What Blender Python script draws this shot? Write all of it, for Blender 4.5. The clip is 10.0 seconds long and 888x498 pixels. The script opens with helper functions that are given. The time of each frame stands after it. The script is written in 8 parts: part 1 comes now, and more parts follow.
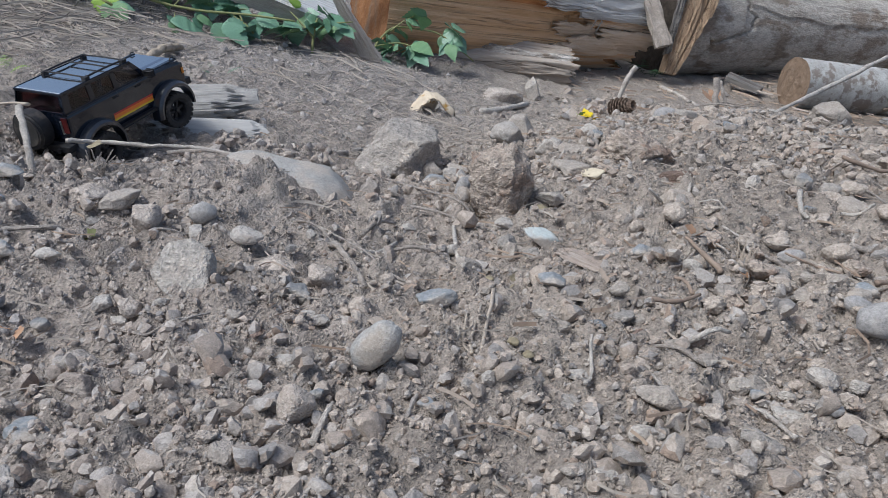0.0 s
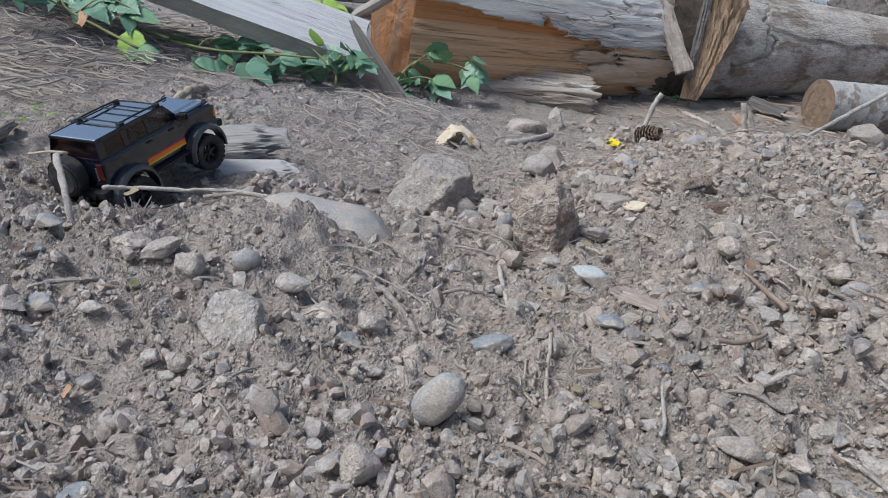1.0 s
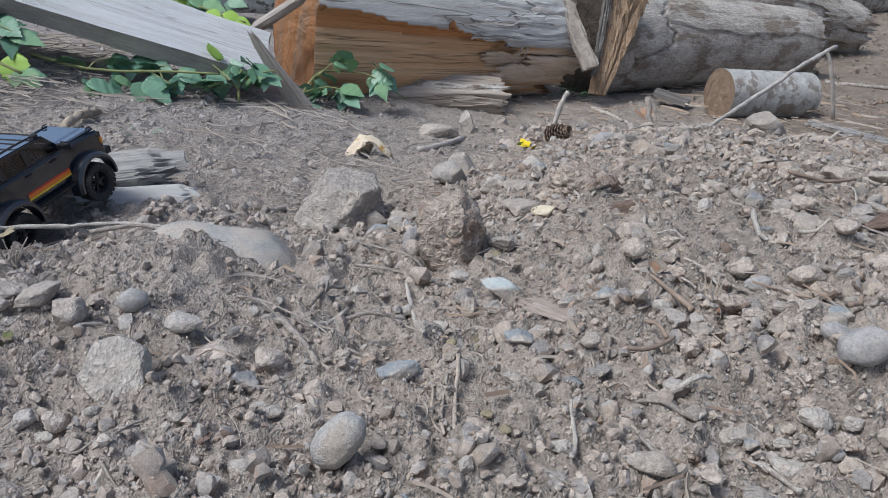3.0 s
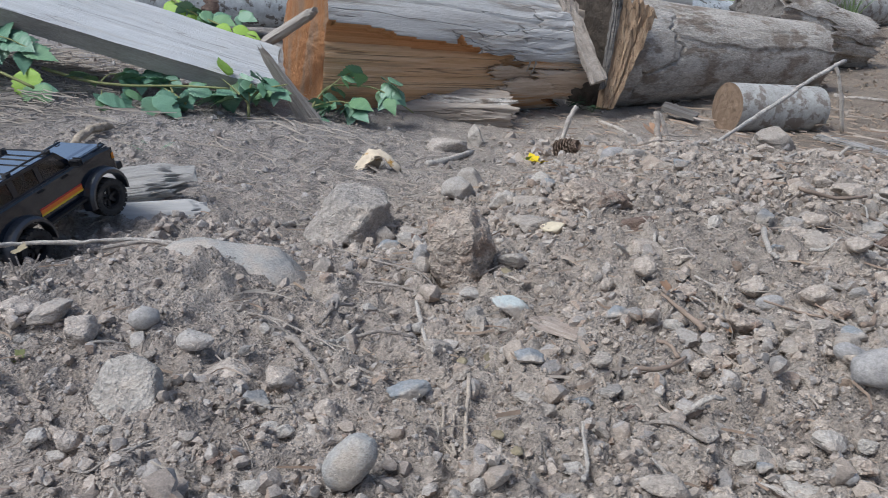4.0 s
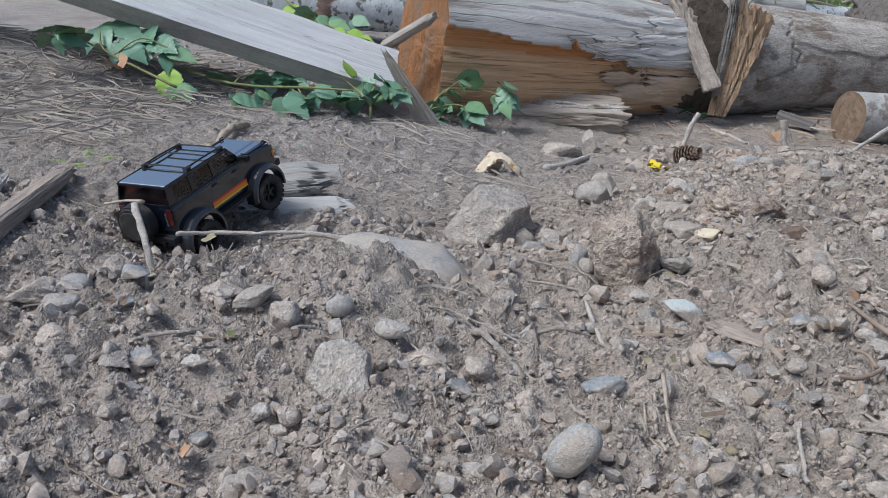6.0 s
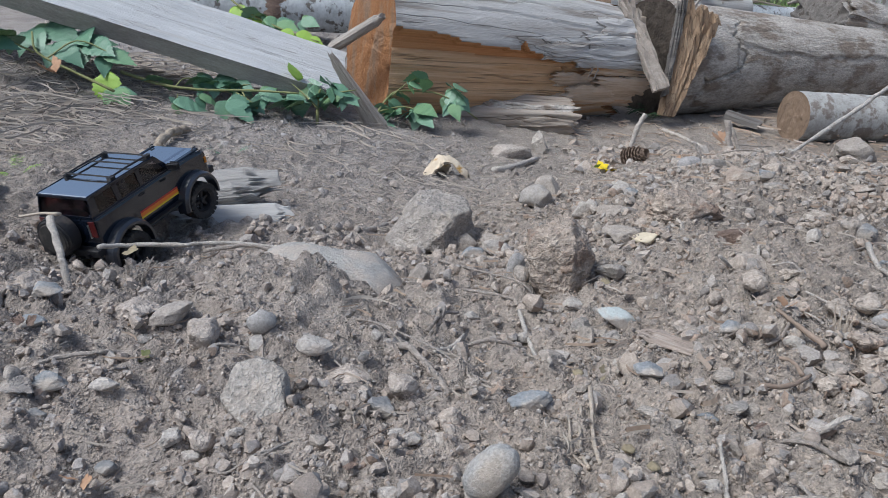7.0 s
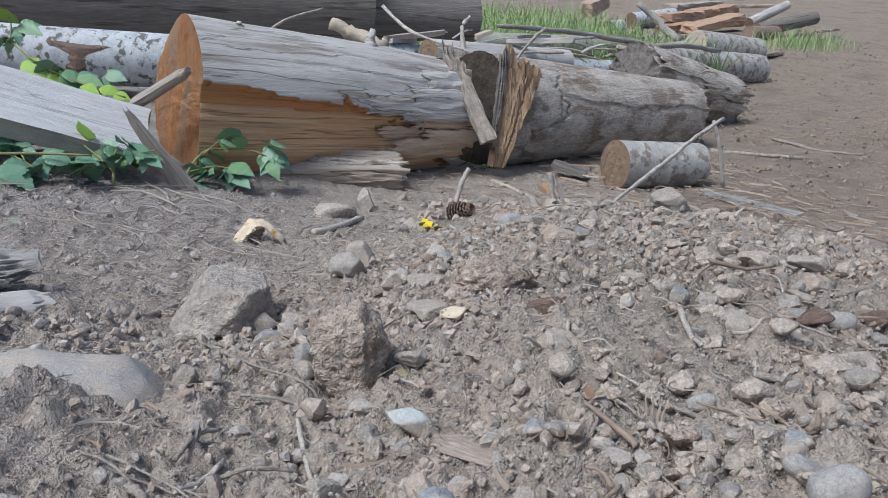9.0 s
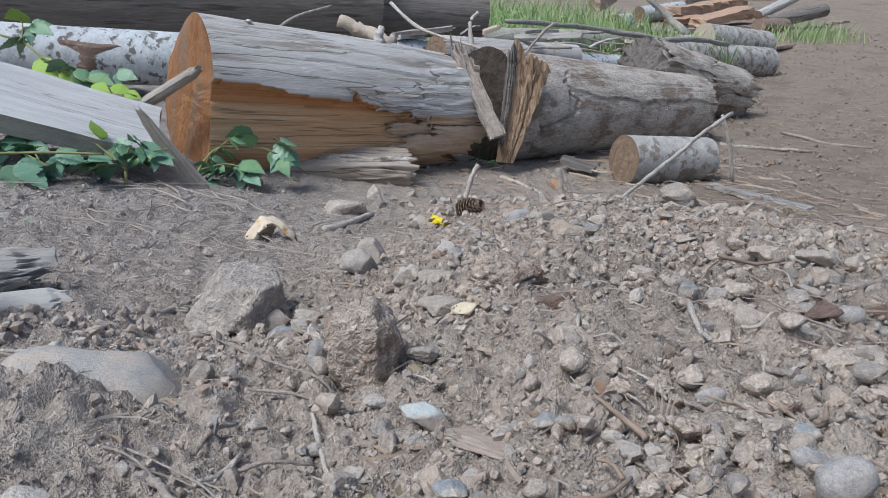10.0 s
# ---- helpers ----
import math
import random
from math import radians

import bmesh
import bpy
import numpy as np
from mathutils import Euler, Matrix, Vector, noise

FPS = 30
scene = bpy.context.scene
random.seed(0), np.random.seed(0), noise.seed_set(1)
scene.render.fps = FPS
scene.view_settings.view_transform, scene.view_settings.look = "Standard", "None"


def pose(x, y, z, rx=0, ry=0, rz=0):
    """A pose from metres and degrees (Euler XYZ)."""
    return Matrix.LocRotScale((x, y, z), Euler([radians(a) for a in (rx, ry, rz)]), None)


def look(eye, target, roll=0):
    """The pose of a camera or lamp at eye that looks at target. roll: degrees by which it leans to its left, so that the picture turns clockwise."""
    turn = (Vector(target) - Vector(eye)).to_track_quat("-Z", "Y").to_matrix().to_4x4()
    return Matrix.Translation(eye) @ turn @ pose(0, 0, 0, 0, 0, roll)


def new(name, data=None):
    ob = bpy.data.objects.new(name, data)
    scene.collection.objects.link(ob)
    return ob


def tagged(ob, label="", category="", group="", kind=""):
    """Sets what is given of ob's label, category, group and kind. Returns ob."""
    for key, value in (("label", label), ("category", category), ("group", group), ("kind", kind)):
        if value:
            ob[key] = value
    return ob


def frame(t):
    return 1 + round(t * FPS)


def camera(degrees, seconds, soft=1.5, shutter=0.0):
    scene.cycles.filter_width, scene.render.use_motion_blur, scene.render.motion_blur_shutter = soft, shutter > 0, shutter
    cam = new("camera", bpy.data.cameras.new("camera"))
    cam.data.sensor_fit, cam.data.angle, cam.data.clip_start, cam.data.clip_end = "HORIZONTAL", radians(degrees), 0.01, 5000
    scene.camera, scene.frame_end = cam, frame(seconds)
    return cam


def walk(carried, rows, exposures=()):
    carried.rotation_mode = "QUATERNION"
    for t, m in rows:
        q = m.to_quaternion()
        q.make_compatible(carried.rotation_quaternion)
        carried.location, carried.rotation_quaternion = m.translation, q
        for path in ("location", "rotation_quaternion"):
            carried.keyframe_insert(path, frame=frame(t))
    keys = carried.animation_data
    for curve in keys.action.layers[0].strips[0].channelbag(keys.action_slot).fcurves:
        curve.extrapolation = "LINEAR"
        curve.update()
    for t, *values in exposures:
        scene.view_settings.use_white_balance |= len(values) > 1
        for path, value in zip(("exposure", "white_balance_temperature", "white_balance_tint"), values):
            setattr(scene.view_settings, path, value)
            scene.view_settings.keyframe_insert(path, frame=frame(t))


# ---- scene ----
cam = camera(60.0, 10.0, soft=0.8, shutter=0.2)
PATH = [
    (0, (0.114, 0.08, 0.439), (0.059, 1.88, -0.432), 6.1),
    (0.5, (0.092, 0.085, 0.425), (-0.017, 1.899, -0.412), 5.1),
    (1, (0.084, 0.1, 0.439), (-0.02, 1.928, -0.368), 4.1),
    (1.5, (0.092, 0.104, 0.447), (0.04, 1.936, -0.354), 3.2),
    (2, (0.108, 0.114, 0.448), (0.125, 1.948, -0.35), 2.8),
    (2.5, (0.104, 0.123, 0.441), (0.162, 1.958, -0.352), 2.4),
    (3.8, (0.107, 0.131, 0.449), (0.201, 1.973, -0.324), 2.4),
    (4, (0.102, 0.13, 0.449), (0.164, 1.977, -0.314), 2.2),
    (4.5, (0.037, 0.101, 0.448), (-0.039, 1.954, -0.302), 1.7),
    (5, (0.01, 0.103, 0.447), (-0.148, 1.95, -0.305), 1.5),
    (6.5, (0.018, 0.114, 0.451), (-0.085, 1.961, -0.31), 2.1),
    (7, (0.041, 0.129, 0.452), (0.002, 1.98, -0.305), 2.1),
    (7.5, (0.057, 0.154, 0.449), (0.121, 2.016, -0.28), 2.5),
    (8, (0.1, 0.218, 0.443), (0.334, 2.085, -0.235), 3.7),
    (8.5, (0.131, 0.256, 0.434), (0.488, 2.121, -0.193), 3.8),
    (9, (0.113, 0.238, 0.447), (0.446, 2.11, -0.175), 3.0),
    (9.5, (0.108, 0.231, 0.447), (0.423, 2.104, -0.18), 2.6),
    (10, (0.109, 0.23, 0.451), (0.42, 2.101, -0.183), 2.5),
]
walk(cam, [(t, look(eye, target, roll)) for t, eye, target, roll in PATH], exposures=[(0, -0.25, 5900, 7)])

# ---- light: an overcast evening, soft light from the open sky ----
world = bpy.data.worlds.new("sky")
scene.world = world
world.use_nodes = True
_n, _l = world.node_tree.nodes, world.node_tree.links
_sky = _n.new("ShaderNodeTexSky")
_sky.sky_type = "NISHITA"
_sky.sun_disc = False
_sky.sun_elevation = radians(56)
_sky.sun_rotation = radians(-117)
_sky.dust_density = 4.0
_l.new(_sky.outputs[0], _n["Background"].inputs[0])
_n["Background"].inputs[1].default_value = 0.15
sun_data = bpy.data.lights.new("sun", "SUN")
sun_data.energy, sun_data.angle, sun_data.color = 3.0, radians(22), (1.0, 0.985, 0.96)
sun = new("sun", sun_data)
sun.matrix_world = look((-2.2, -0.1, 3.8), (0, 1.0, 0))

# ---- helpers for meshes ----
RNG = np.random.default_rng(7)


def mesh_of(name, verts, faces, mats=(), smooth=True, index=None):
    me = bpy.data.meshes.new(name)
    me.from_pydata([tuple(v) for v in verts], [], [tuple(f) for f in faces])
    for m in mats:
        me.materials.append(m)
    if index is not None:
        me.polygons.foreach_set("material_index", np.asarray(index, dtype=np.int32))
    me.polygons.foreach_set("use_smooth", np.full(len(me.polygons), smooth))
    me.update()
    return me


def tri_mesh(name, verts, tris, mats=(), smooth=False):
    """A large mesh straight from arrays of corners and triangles."""
    me = bpy.data.meshes.new(name)
    me.vertices.add(len(verts))
    me.vertices.foreach_set("co", np.asarray(verts, dtype=np.float32).ravel())
    n = len(tris)
    me.loops.add(3 * n)
    me.loops.foreach_set("vertex_index", np.asarray(tris, dtype=np.int32).ravel())
    me.polygons.add(n)
    me.polygons.foreach_set("loop_start", np.arange(0, 3 * n, 3, dtype=np.int32))
    me.polygons.foreach_set("use_smooth", np.full(n, smooth))
    for m in mats:
        me.materials.append(m)
    me.update(calc_edges=True)
    me.validate()
    return me


def from_bm(name, bm, mats, smooth=False):
    me = bpy.data.meshes.new(name)
    bm.normal_update()
    bm.to_mesh(me)
    bm.free()
    for m in mats if isinstance(mats, (list, tuple)) else (mats,):
        me.materials.append(m)
    me.polygons.foreach_set("use_smooth", np.full(len(me.polygons), smooth))
    return me


def part(name, data, material, parent, label="", smooth=False):
    """One mesh object under a thing or a part."""
    if isinstance(data, bmesh.types.BMesh):
        data = from_bm(name, data, material, smooth)
    ob = new(name, data)
    ob.parent = parent
    if label:
        ob["label"] = label
    return ob


def empty(name, m, **tags):
    ob = new(name)
    ob.empty_display_size = 0.02
    ob.matrix_world = m
    return tagged(ob, **tags)


def frame_of(origin, x_axis, up=(0, 0, 1)):
    """A pose at origin with its x along x_axis and its z near up."""
    x = Vector(x_axis).normalized()
    y = Vector(up).cross(x).normalized()
    z = x.cross(y)
    m = Matrix((x, y, z)).transposed().to_4x4()
    m.translation = origin
    return m


def smooth_noise(points, scale, seed=0.0):
    """Fractal noise for rows of points, about -1 to 1."""
    return np.array([noise.fractal(Vector((p[0] * scale + seed, p[1] * scale - seed, p[2] * scale + 3.7 * seed)), 0.9, 2.1, 4) for p in points])


# ---- materials ----
def ramp(nodes, stops):
    node = nodes.new("ShaderNodeValToRGB")
    el = node.color_ramp.elements
    while len(el) < len(stops):
        el.new(0.5)
    for e, (at, c) in zip(el, stops):
        e.position, e.color = at, (*c, 1)
    return node


def surface(name, stops, scale=8.0, stretch=(1, 1, 1), rough=0.9, bump=0.3, bump_scale=None, fine=6.0, spots=None, vary="", vary_stops=None, vary_mix=0.6, metal=0.0, spec=0.3, dist=0.002, cracks=None, detail=8.0, coat=0.0, coat_ior=1.5, dull=0.0, grit=None):
    """A node material: a coarse and a fine noise through a ramp of colours, spots of another colour, relief from both.
    vary: 'object' or 'island' gives each piece a colour of its own from vary_stops."""
    if dull:
        grey = lambda c: tuple(v + dull * (0.33 * sum(c) - v) for v in c)
        stops = [(a, grey(c)) for a, c in stops]
        vary_stops = [(a, grey(c)) for a, c in vary_stops] if vary_stops else None
        spots = (*spots[:3], grey(spots[3])) if spots else None
    m = bpy.data.materials.new(name)
    m.use_nodes = True
    nodes, links = m.node_tree.nodes, m.node_tree.links
    bsdf = nodes["Principled BSDF"]
    bsdf.inputs["Roughness"].default_value = rough
    bsdf.inputs["Metallic"].default_value = metal
    bsdf.inputs["Specular IOR Level"].default_value = spec
    bsdf.inputs["Coat Weight"].default_value = coat
    bsdf.inputs["Coat Roughness"].default_value = 0.06
    bsdf.inputs["Coat IOR"].default_value = coat_ior
    co = nodes.new("ShaderNodeTexCoord")
    mp = nodes.new("ShaderNodeMapping")
    mp.inputs["Scale"].default_value = stretch
    links.new(co.outputs["Object"], mp.inputs["Vector"])

    def tex(s, d=detail, r=0.6):
        t = nodes.new("ShaderNodeTexNoise")
        t.inputs["Scale"].default_value, t.inputs["Detail"].default_value, t.inputs["Roughness"].default_value = s, d, r
        links.new(mp.outputs[0], t.inputs["Vector"])
        return t.outputs["Fac"]

    def math_node(op, a, b):
        k = nodes.new("ShaderNodeMath")
        k.operation = op
        for i, v in enumerate((a, b)):
            if isinstance(v, (int, float)):
                k.inputs[i].default_value = v
            else:
                links.new(v, k.inputs[i])
        return k.outputs[0]

    def mix(fac, a, b, kind="MIX"):
        k = nodes.new("ShaderNodeMix")
        k.data_type, k.blend_type = "RGBA", kind
        for i, v in ((0, fac), (6, a), (7, b)):
            if isinstance(v, (int, float)):
                k.inputs[i].default_value = v
            elif isinstance(v, tuple):
                k.inputs[i].default_value = (*v, 1)
            else:
                links.new(v, k.inputs[i])
        return k.outputs[2]

    coarse, grain = tex(scale), tex(scale * fine)
    fac = math_node("ADD", math_node("MULTIPLY", coarse, 0.62), math_node("MULTIPLY", grain, 0.38))
    rp = ramp(nodes, stops)
    links.new(fac, rp.inputs[0])
    colour = rp.outputs[0]
    if vary:
        src = nodes.new("ShaderNodeObjectInfo").outputs["Random"] if vary == "object" else nodes.new("ShaderNodeNewGeometry").outputs["Random Per Island"]
        vr = ramp(nodes, vary_stops)
        vr.color_ramp.interpolation = "CONSTANT" if len(vary_stops) > 3 else "LINEAR"
        links.new(src, vr.inputs[0])
        colour = mix(vary_mix, colour, mix(1.0, vr.outputs[0], math_node("ADD", math_node("MULTIPLY", fac, 0.9), 0.55), "MULTIPLY"))
    if spots:
        s_scale, lo, hi, s_col = spots
        sr = ramp(nodes, [(lo, (0, 0, 0)), (hi, (1, 1, 1))])
        links.new(tex(s_scale, 5.0), sr.inputs[0])
        colour = mix(sr.outputs[0], colour, s_col)
    height = math_node("ADD", math_node("MULTIPLY", coarse, 0.6), math_node("MULTIPLY", tex(bump_scale or scale * fine * 1.7), 0.5))
    if cracks:
        c_scale, width, c_col = cracks
        t = tex(c_scale, 3.0, 0.5)
        line = math_node("ABSOLUTE", math_node("SUBTRACT", t, 0.5), 0.0)
        cr = ramp(nodes, [(0.0, (1, 1, 1)), (width, (0, 0, 0))])
        links.new(line, cr.inputs[0])
        colour = mix(math_node("MULTIPLY", cr.outputs[0], 0.6), colour, c_col)
        height = math_node("SUBTRACT", height, math_node("MULTIPLY", cr.outputs[0], 0.5))
    if grit:
        g_scale, g_col, g_bump = grit
        coarse_grit, fine_grit = tex(g_scale, 2.0, 0.7), tex(g_scale * 2.7, 2.0, 0.7)
        both = math_node("ADD", math_node("MULTIPLY", coarse_grit, 0.55), math_node("MULTIPLY", fine_grit, 0.45))
        tone = math_node("ADD", math_node("MULTIPLY", math_node("SUBTRACT", both, 0.5), 5.0 * g_col), 1.0)
        colour = mix(1.0, colour, tone, "MULTIPLY")
        height = math_node("ADD", height, math_node("MULTIPLY", both, g_bump))
    links.new(colour, bsdf.inputs["Base Color"])
    b = nodes.new("ShaderNodeBump")
    b.inputs["Strength"].default_value, b.inputs["Distance"].default_value = bump, dist
    links.new(height, b.inputs["Height"])
    links.new(b.outputs[0], bsdf.inputs["Normal"])
    return m


def plain(name, colour, rough=0.5, metal=0.0, spec=0.5, coat=0.0, emit=None, strength=0.0):
    m = bpy.data.materials.new(name)
    m.use_nodes = True
    b = m.node_tree.nodes["Principled BSDF"]
    b.inputs["Base Color"].default_value = (*colour, 1)
    b.inputs["Roughness"].default_value, b.inputs["Metallic"].default_value = rough, metal
    b.inputs["Specular IOR Level"].default_value, b.inputs["Coat Weight"].default_value = spec, coat
    if emit:
        b.inputs["Emission Color"].default_value, b.inputs["Emission Strength"].default_value = (*emit, 1), strength
    return m


DIRT_STOPS = [(0.28, (0.245, 0.206, 0.172)), (0.5, (0.368, 0.317, 0.270)), (0.72, (0.475, 0.418, 0.360))]
STONE_TINTS = [(0.0, (0.42, 0.355, 0.298)), (0.18, (0.31, 0.262, 0.222)), (0.34, (0.40, 0.37, 0.34)), (0.52, (0.45, 0.385, 0.325)), (0.68, (0.26, 0.248, 0.238)), (0.78, (0.40, 0.34, 0.285)), (0.88, (0.49, 0.44, 0.385)), (0.95, (0.32, 0.24, 0.185))]
M_DIRT = surface("dry_dirt", DIRT_STOPS, scale=16, fine=14, bump=1.0, bump_scale=260, dist=0.0042, spots=(3.0, 0.52, 0.66, (0.28, 0.243, 0.209)), dull=0.0, grit=(170, 0.42, 2.2))
M_GRAVEL = surface("gravel_bits", [(0.3, (0.245, 0.203, 0.166)), (0.7, (0.455, 0.388, 0.33))], scale=160, bump=1.0, bump_scale=500, dist=0.0011, vary="island", vary_stops=STONE_TINTS, vary_mix=0.75, grit=(420, 0.34, 1.2))
M_ROCK = surface("dusty_grey_stone", [(0.32, (0.251, 0.228, 0.2)), (0.66, (0.456, 0.414, 0.367))], scale=90, bump=1.0, bump_scale=420, dist=0.002, vary="object", vary_stops=STONE_TINTS, vary_mix=0.4, spots=(30, 0.5, 0.62, (0.42, 0.37, 0.32)), dull=0.0, grit=(300, 0.30, 1.3))
M_CLOD = surface("dried_earth_clod", [(0.28, (0.31, 0.26, 0.215)), (0.5, (0.465, 0.40, 0.34)), (0.7, (0.58, 0.51, 0.44))], scale=70, fine=5, bump=0.9, bump_scale=330, dist=0.0030, dull=0.0, grit=(230, 0.34, 1.5))
M_CLOD_BROWN = surface("brown_earth_clod", [(0.28, (0.27, 0.215, 0.175)), (0.5, (0.43, 0.36, 0.30)), (0.7, (0.55, 0.48, 0.41))], scale=60, fine=5, bump=1.0, bump_scale=260, dist=0.004, spots=(32, 0.52, 0.62, (0.30, 0.22, 0.17)), grit=(130, 0.42, 2.4))
M_ROUGH = surface("rough_grey_rock", [(0.3, (0.25, 0.225, 0.20)), (0.5, (0.37, 0.335, 0.30)), (0.7, (0.49, 0.45, 0.405))], scale=40, fine=6, bump=1.0, bump_scale=200, dist=0.005, spots=(18, 0.50, 0.62, (0.44, 0.385, 0.33)), grit=(110, 0.40, 1.8))
M_CHALK = surface("rough_pale_stone", [(0.3, (0.33, 0.30, 0.265)), (0.7, (0.52, 0.48, 0.435))], scale=60, fine=5, bump=1.0, bump_scale=240, dist=0.004, spots=(30, 0.5, 0.65, (0.42, 0.37, 0.32)), grit=(150, 0.36, 1.8))
M_PEBBLE = surface("smooth_river_pebble", [(0.3, (0.257, 0.237, 0.218)), (0.7, (0.38, 0.351, 0.328))], scale=70, bump=0.6, dist=0.001, rough=0.85, spots=(40, 0.48, 0.60, (0.40, 0.355, 0.31)), grit=(420, 0.30, 1.6), vary="object", vary_stops=[(0.0, (0.42, 0.38, 0.34)), (0.5, (0.33, 0.32, 0.32)), (1.0, (0.45, 0.39, 0.33))], vary_mix=0.4, dull=0.45)
M_BLUE = surface("blue_grey_stone", [(0.3, (0.20, 0.215, 0.228)), (0.7, (0.31, 0.328, 0.342))], scale=50, bump=0.8, dist=0.0015, spots=(35, 0.44, 0.58, (0.40, 0.355, 0.31)), grit=(320, 0.25, 1.0))
M_PALE = surface("pale_chalky_stone", [(0.3, (0.36, 0.325, 0.285)), (0.7, (0.54, 0.50, 0.45))], scale=50, bump=1.0, bump_scale=350, dist=0.002, spots=(30, 0.5, 0.65, (0.40, 0.345, 0.295)), dull=0.0, grit=(300, 0.26, 1.2))
M_MINT = surface("pale_green_blue_stone", [(0.3, (0.35, 0.385, 0.38)), (0.7, (0.52, 0.56, 0.55))], scale=40, bump=0.6, dist=0.0012, spots=(24, 0.46, 0.58, (0.40, 0.355, 0.31)), grit=(320, 0.2, 0.8))
M_DARK = surface("dark_slate_stone", [(0.3, (0.16, 0.165, 0.17)), (0.7, (0.30, 0.295, 0.29))], scale=40, bump=0.7, dist=0.0015, rough=0.8, spots=(28, 0.46, 0.60, (0.36, 0.325, 0.285)), grit=(320, 0.25, 1.0))
M_LOG = surface("weathered_grey_log", [(0.25, (0.295, 0.266, 0.236)), (0.46, (0.496, 0.472, 0.443)), (0.7, (0.649, 0.631, 0.602))], scale=4, stretch=(0.5, 7, 7), fine=9, bump=1.0, bump_scale=70, dist=0.007, detail=8, spots=(5.0, 0.54, 0.64, (0.33, 0.29, 0.25)), cracks=(3.2, 0.010, (0.12, 0.10, 0.085)), dull=0.2)
M_LOG_DARK = surface("dark_weathered_log", [(0.25, (0.08, 0.072, 0.066)), (0.5, (0.20, 0.185, 0.17)), (0.72, (0.36, 0.34, 0.315))], scale=4, stretch=(0.6, 8, 8), fine=7, bump=1.0, bump_scale=30, dist=0.01, spots=(4, 0.54, 0.64, (0.10, 0.085, 0.075)))
M_SPLIT = surface("tan_split_wood", [(0.28, (0.378, 0.2, 0.0945)), (0.46, (0.693, 0.42, 0.221)), (0.70, (0.882, 0.63, 0.399))], scale=3.0, stretch=(0.25, 18, 18), fine=6, bump=1.0, bump_scale=60, dist=0.007, rough=0.75, detail=7, spots=(2.6, 0.56, 0.70, (0.44, 0.29, 0.19)), cracks=(1.6, 0.010, (0.20, 0.10, 0.05)))
M_SPLIT_RED = surface("red_orange_split_wood", [(0.25, (0.26, 0.10, 0.04)), (0.46, (0.58, 0.27, 0.11)), (0.72, (0.76, 0.43, 0.21))], scale=3.0, stretch=(0.3, 18, 18), fine=6, bump=1.0, bump_scale=60, dist=0.006, rough=0.75, detail=7)
M_SPLIT_OLD = surface("greyed_split_wood", [(0.25, (0.30, 0.205, 0.135)), (0.46, (0.60, 0.46, 0.335)), (0.72, (0.76, 0.655, 0.53))], scale=3.5, stretch=(0.5, 7, 7), fine=7, bump=1.0, bump_scale=50, dist=0.008, rough=0.85, detail=5, spots=(3.5, 0.52, 0.62, (0.60, 0.35, 0.18)))
M_SAWN = surface("sawn_log_end", [(0.25, (0.23, 0.0978, 0.0425)), (0.5, (0.408, 0.196, 0.085)), (0.72, (0.527, 0.306, 0.162))], scale=7, stretch=(1, 5, 1.1), fine=9, bump=1.0, bump_scale=80, dist=0.008, rough=0.85, spots=(3.5, 0.48, 0.62, (0.31, 0.205, 0.135)), grit=(120, 0.35, 0.8))
M_SAWN_OLD = surface("old_sawn_end", [(0.25, (0.136, 0.096, 0.068)), (0.5, (0.224, 0.16, 0.112)), (0.72, (0.288, 0.216, 0.16))], scale=10, stretch=(1, 4, 1.4), fine=8, bump=0.7, bump_scale=120, dist=0.003, cracks=(3.5, 0.010, (0.07, 0.05, 0.04)))
M_BIRCH = surface("white_birch_bark", [(0.3, (0.27, 0.285, 0.295)), (0.5, (0.48, 0.51, 0.53)), (0.7, (0.66, 0.69, 0.70))], scale=14, stretch=(1.3, 1, 1), fine=6, bump=1.0, dist=0.006, rough=0.75, spots=(24, 0.55, 0.61, (0.15, 0.14, 0.13)))
M_BARK_GREY = surface("grey_lichened_bark", [(0.3, (0.19, 0.175, 0.155)), (0.46, (0.36, 0.35, 0.33)), (0.68, (0.52, 0.52, 0.50))], scale=22, fine=6, bump=1.0, dist=0.004, spots=(20, 0.52, 0.58, (0.22, 0.19, 0.165)))
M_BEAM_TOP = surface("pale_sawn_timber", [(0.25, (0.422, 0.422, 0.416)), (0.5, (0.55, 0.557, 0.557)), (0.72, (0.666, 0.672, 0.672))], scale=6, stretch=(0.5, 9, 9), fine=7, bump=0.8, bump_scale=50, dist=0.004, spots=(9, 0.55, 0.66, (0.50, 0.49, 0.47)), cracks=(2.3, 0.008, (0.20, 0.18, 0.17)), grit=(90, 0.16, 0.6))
# timber sides: the same wood, with their shade put into the colour
M_BEAM_SIDE_SHADED = surface("shaded_timber_edge", [(0.25, (0.22, 0.20, 0.18)), (0.5, (0.34, 0.32, 0.295)), (0.72, (0.44, 0.415, 0.39))], scale=7, stretch=(1, 4, 4), fine=6, bump=0.9, dist=0.005, grit=(80, 0.2, 0.6))
M_TWIG = surface("dry_grey_twig", [(0.3, (0.20, 0.165, 0.135)), (0.5, (0.37, 0.32, 0.275)), (0.7, (0.52, 0.46, 0.40))], scale=60, bump=1.0, bump_scale=260, dist=0.0032, grit=(420, 0.32, 0.9), spots=(45, 0.50, 0.60, (0.30, 0.255, 0.215)), vary="object", vary_stops=[(0.0, (0.40, 0.32, 0.255)), (0.5, (0.50, 0.45, 0.40)), (1.0, (0.32, 0.26, 0.21))], vary_mix=0.45, dull=0.2)
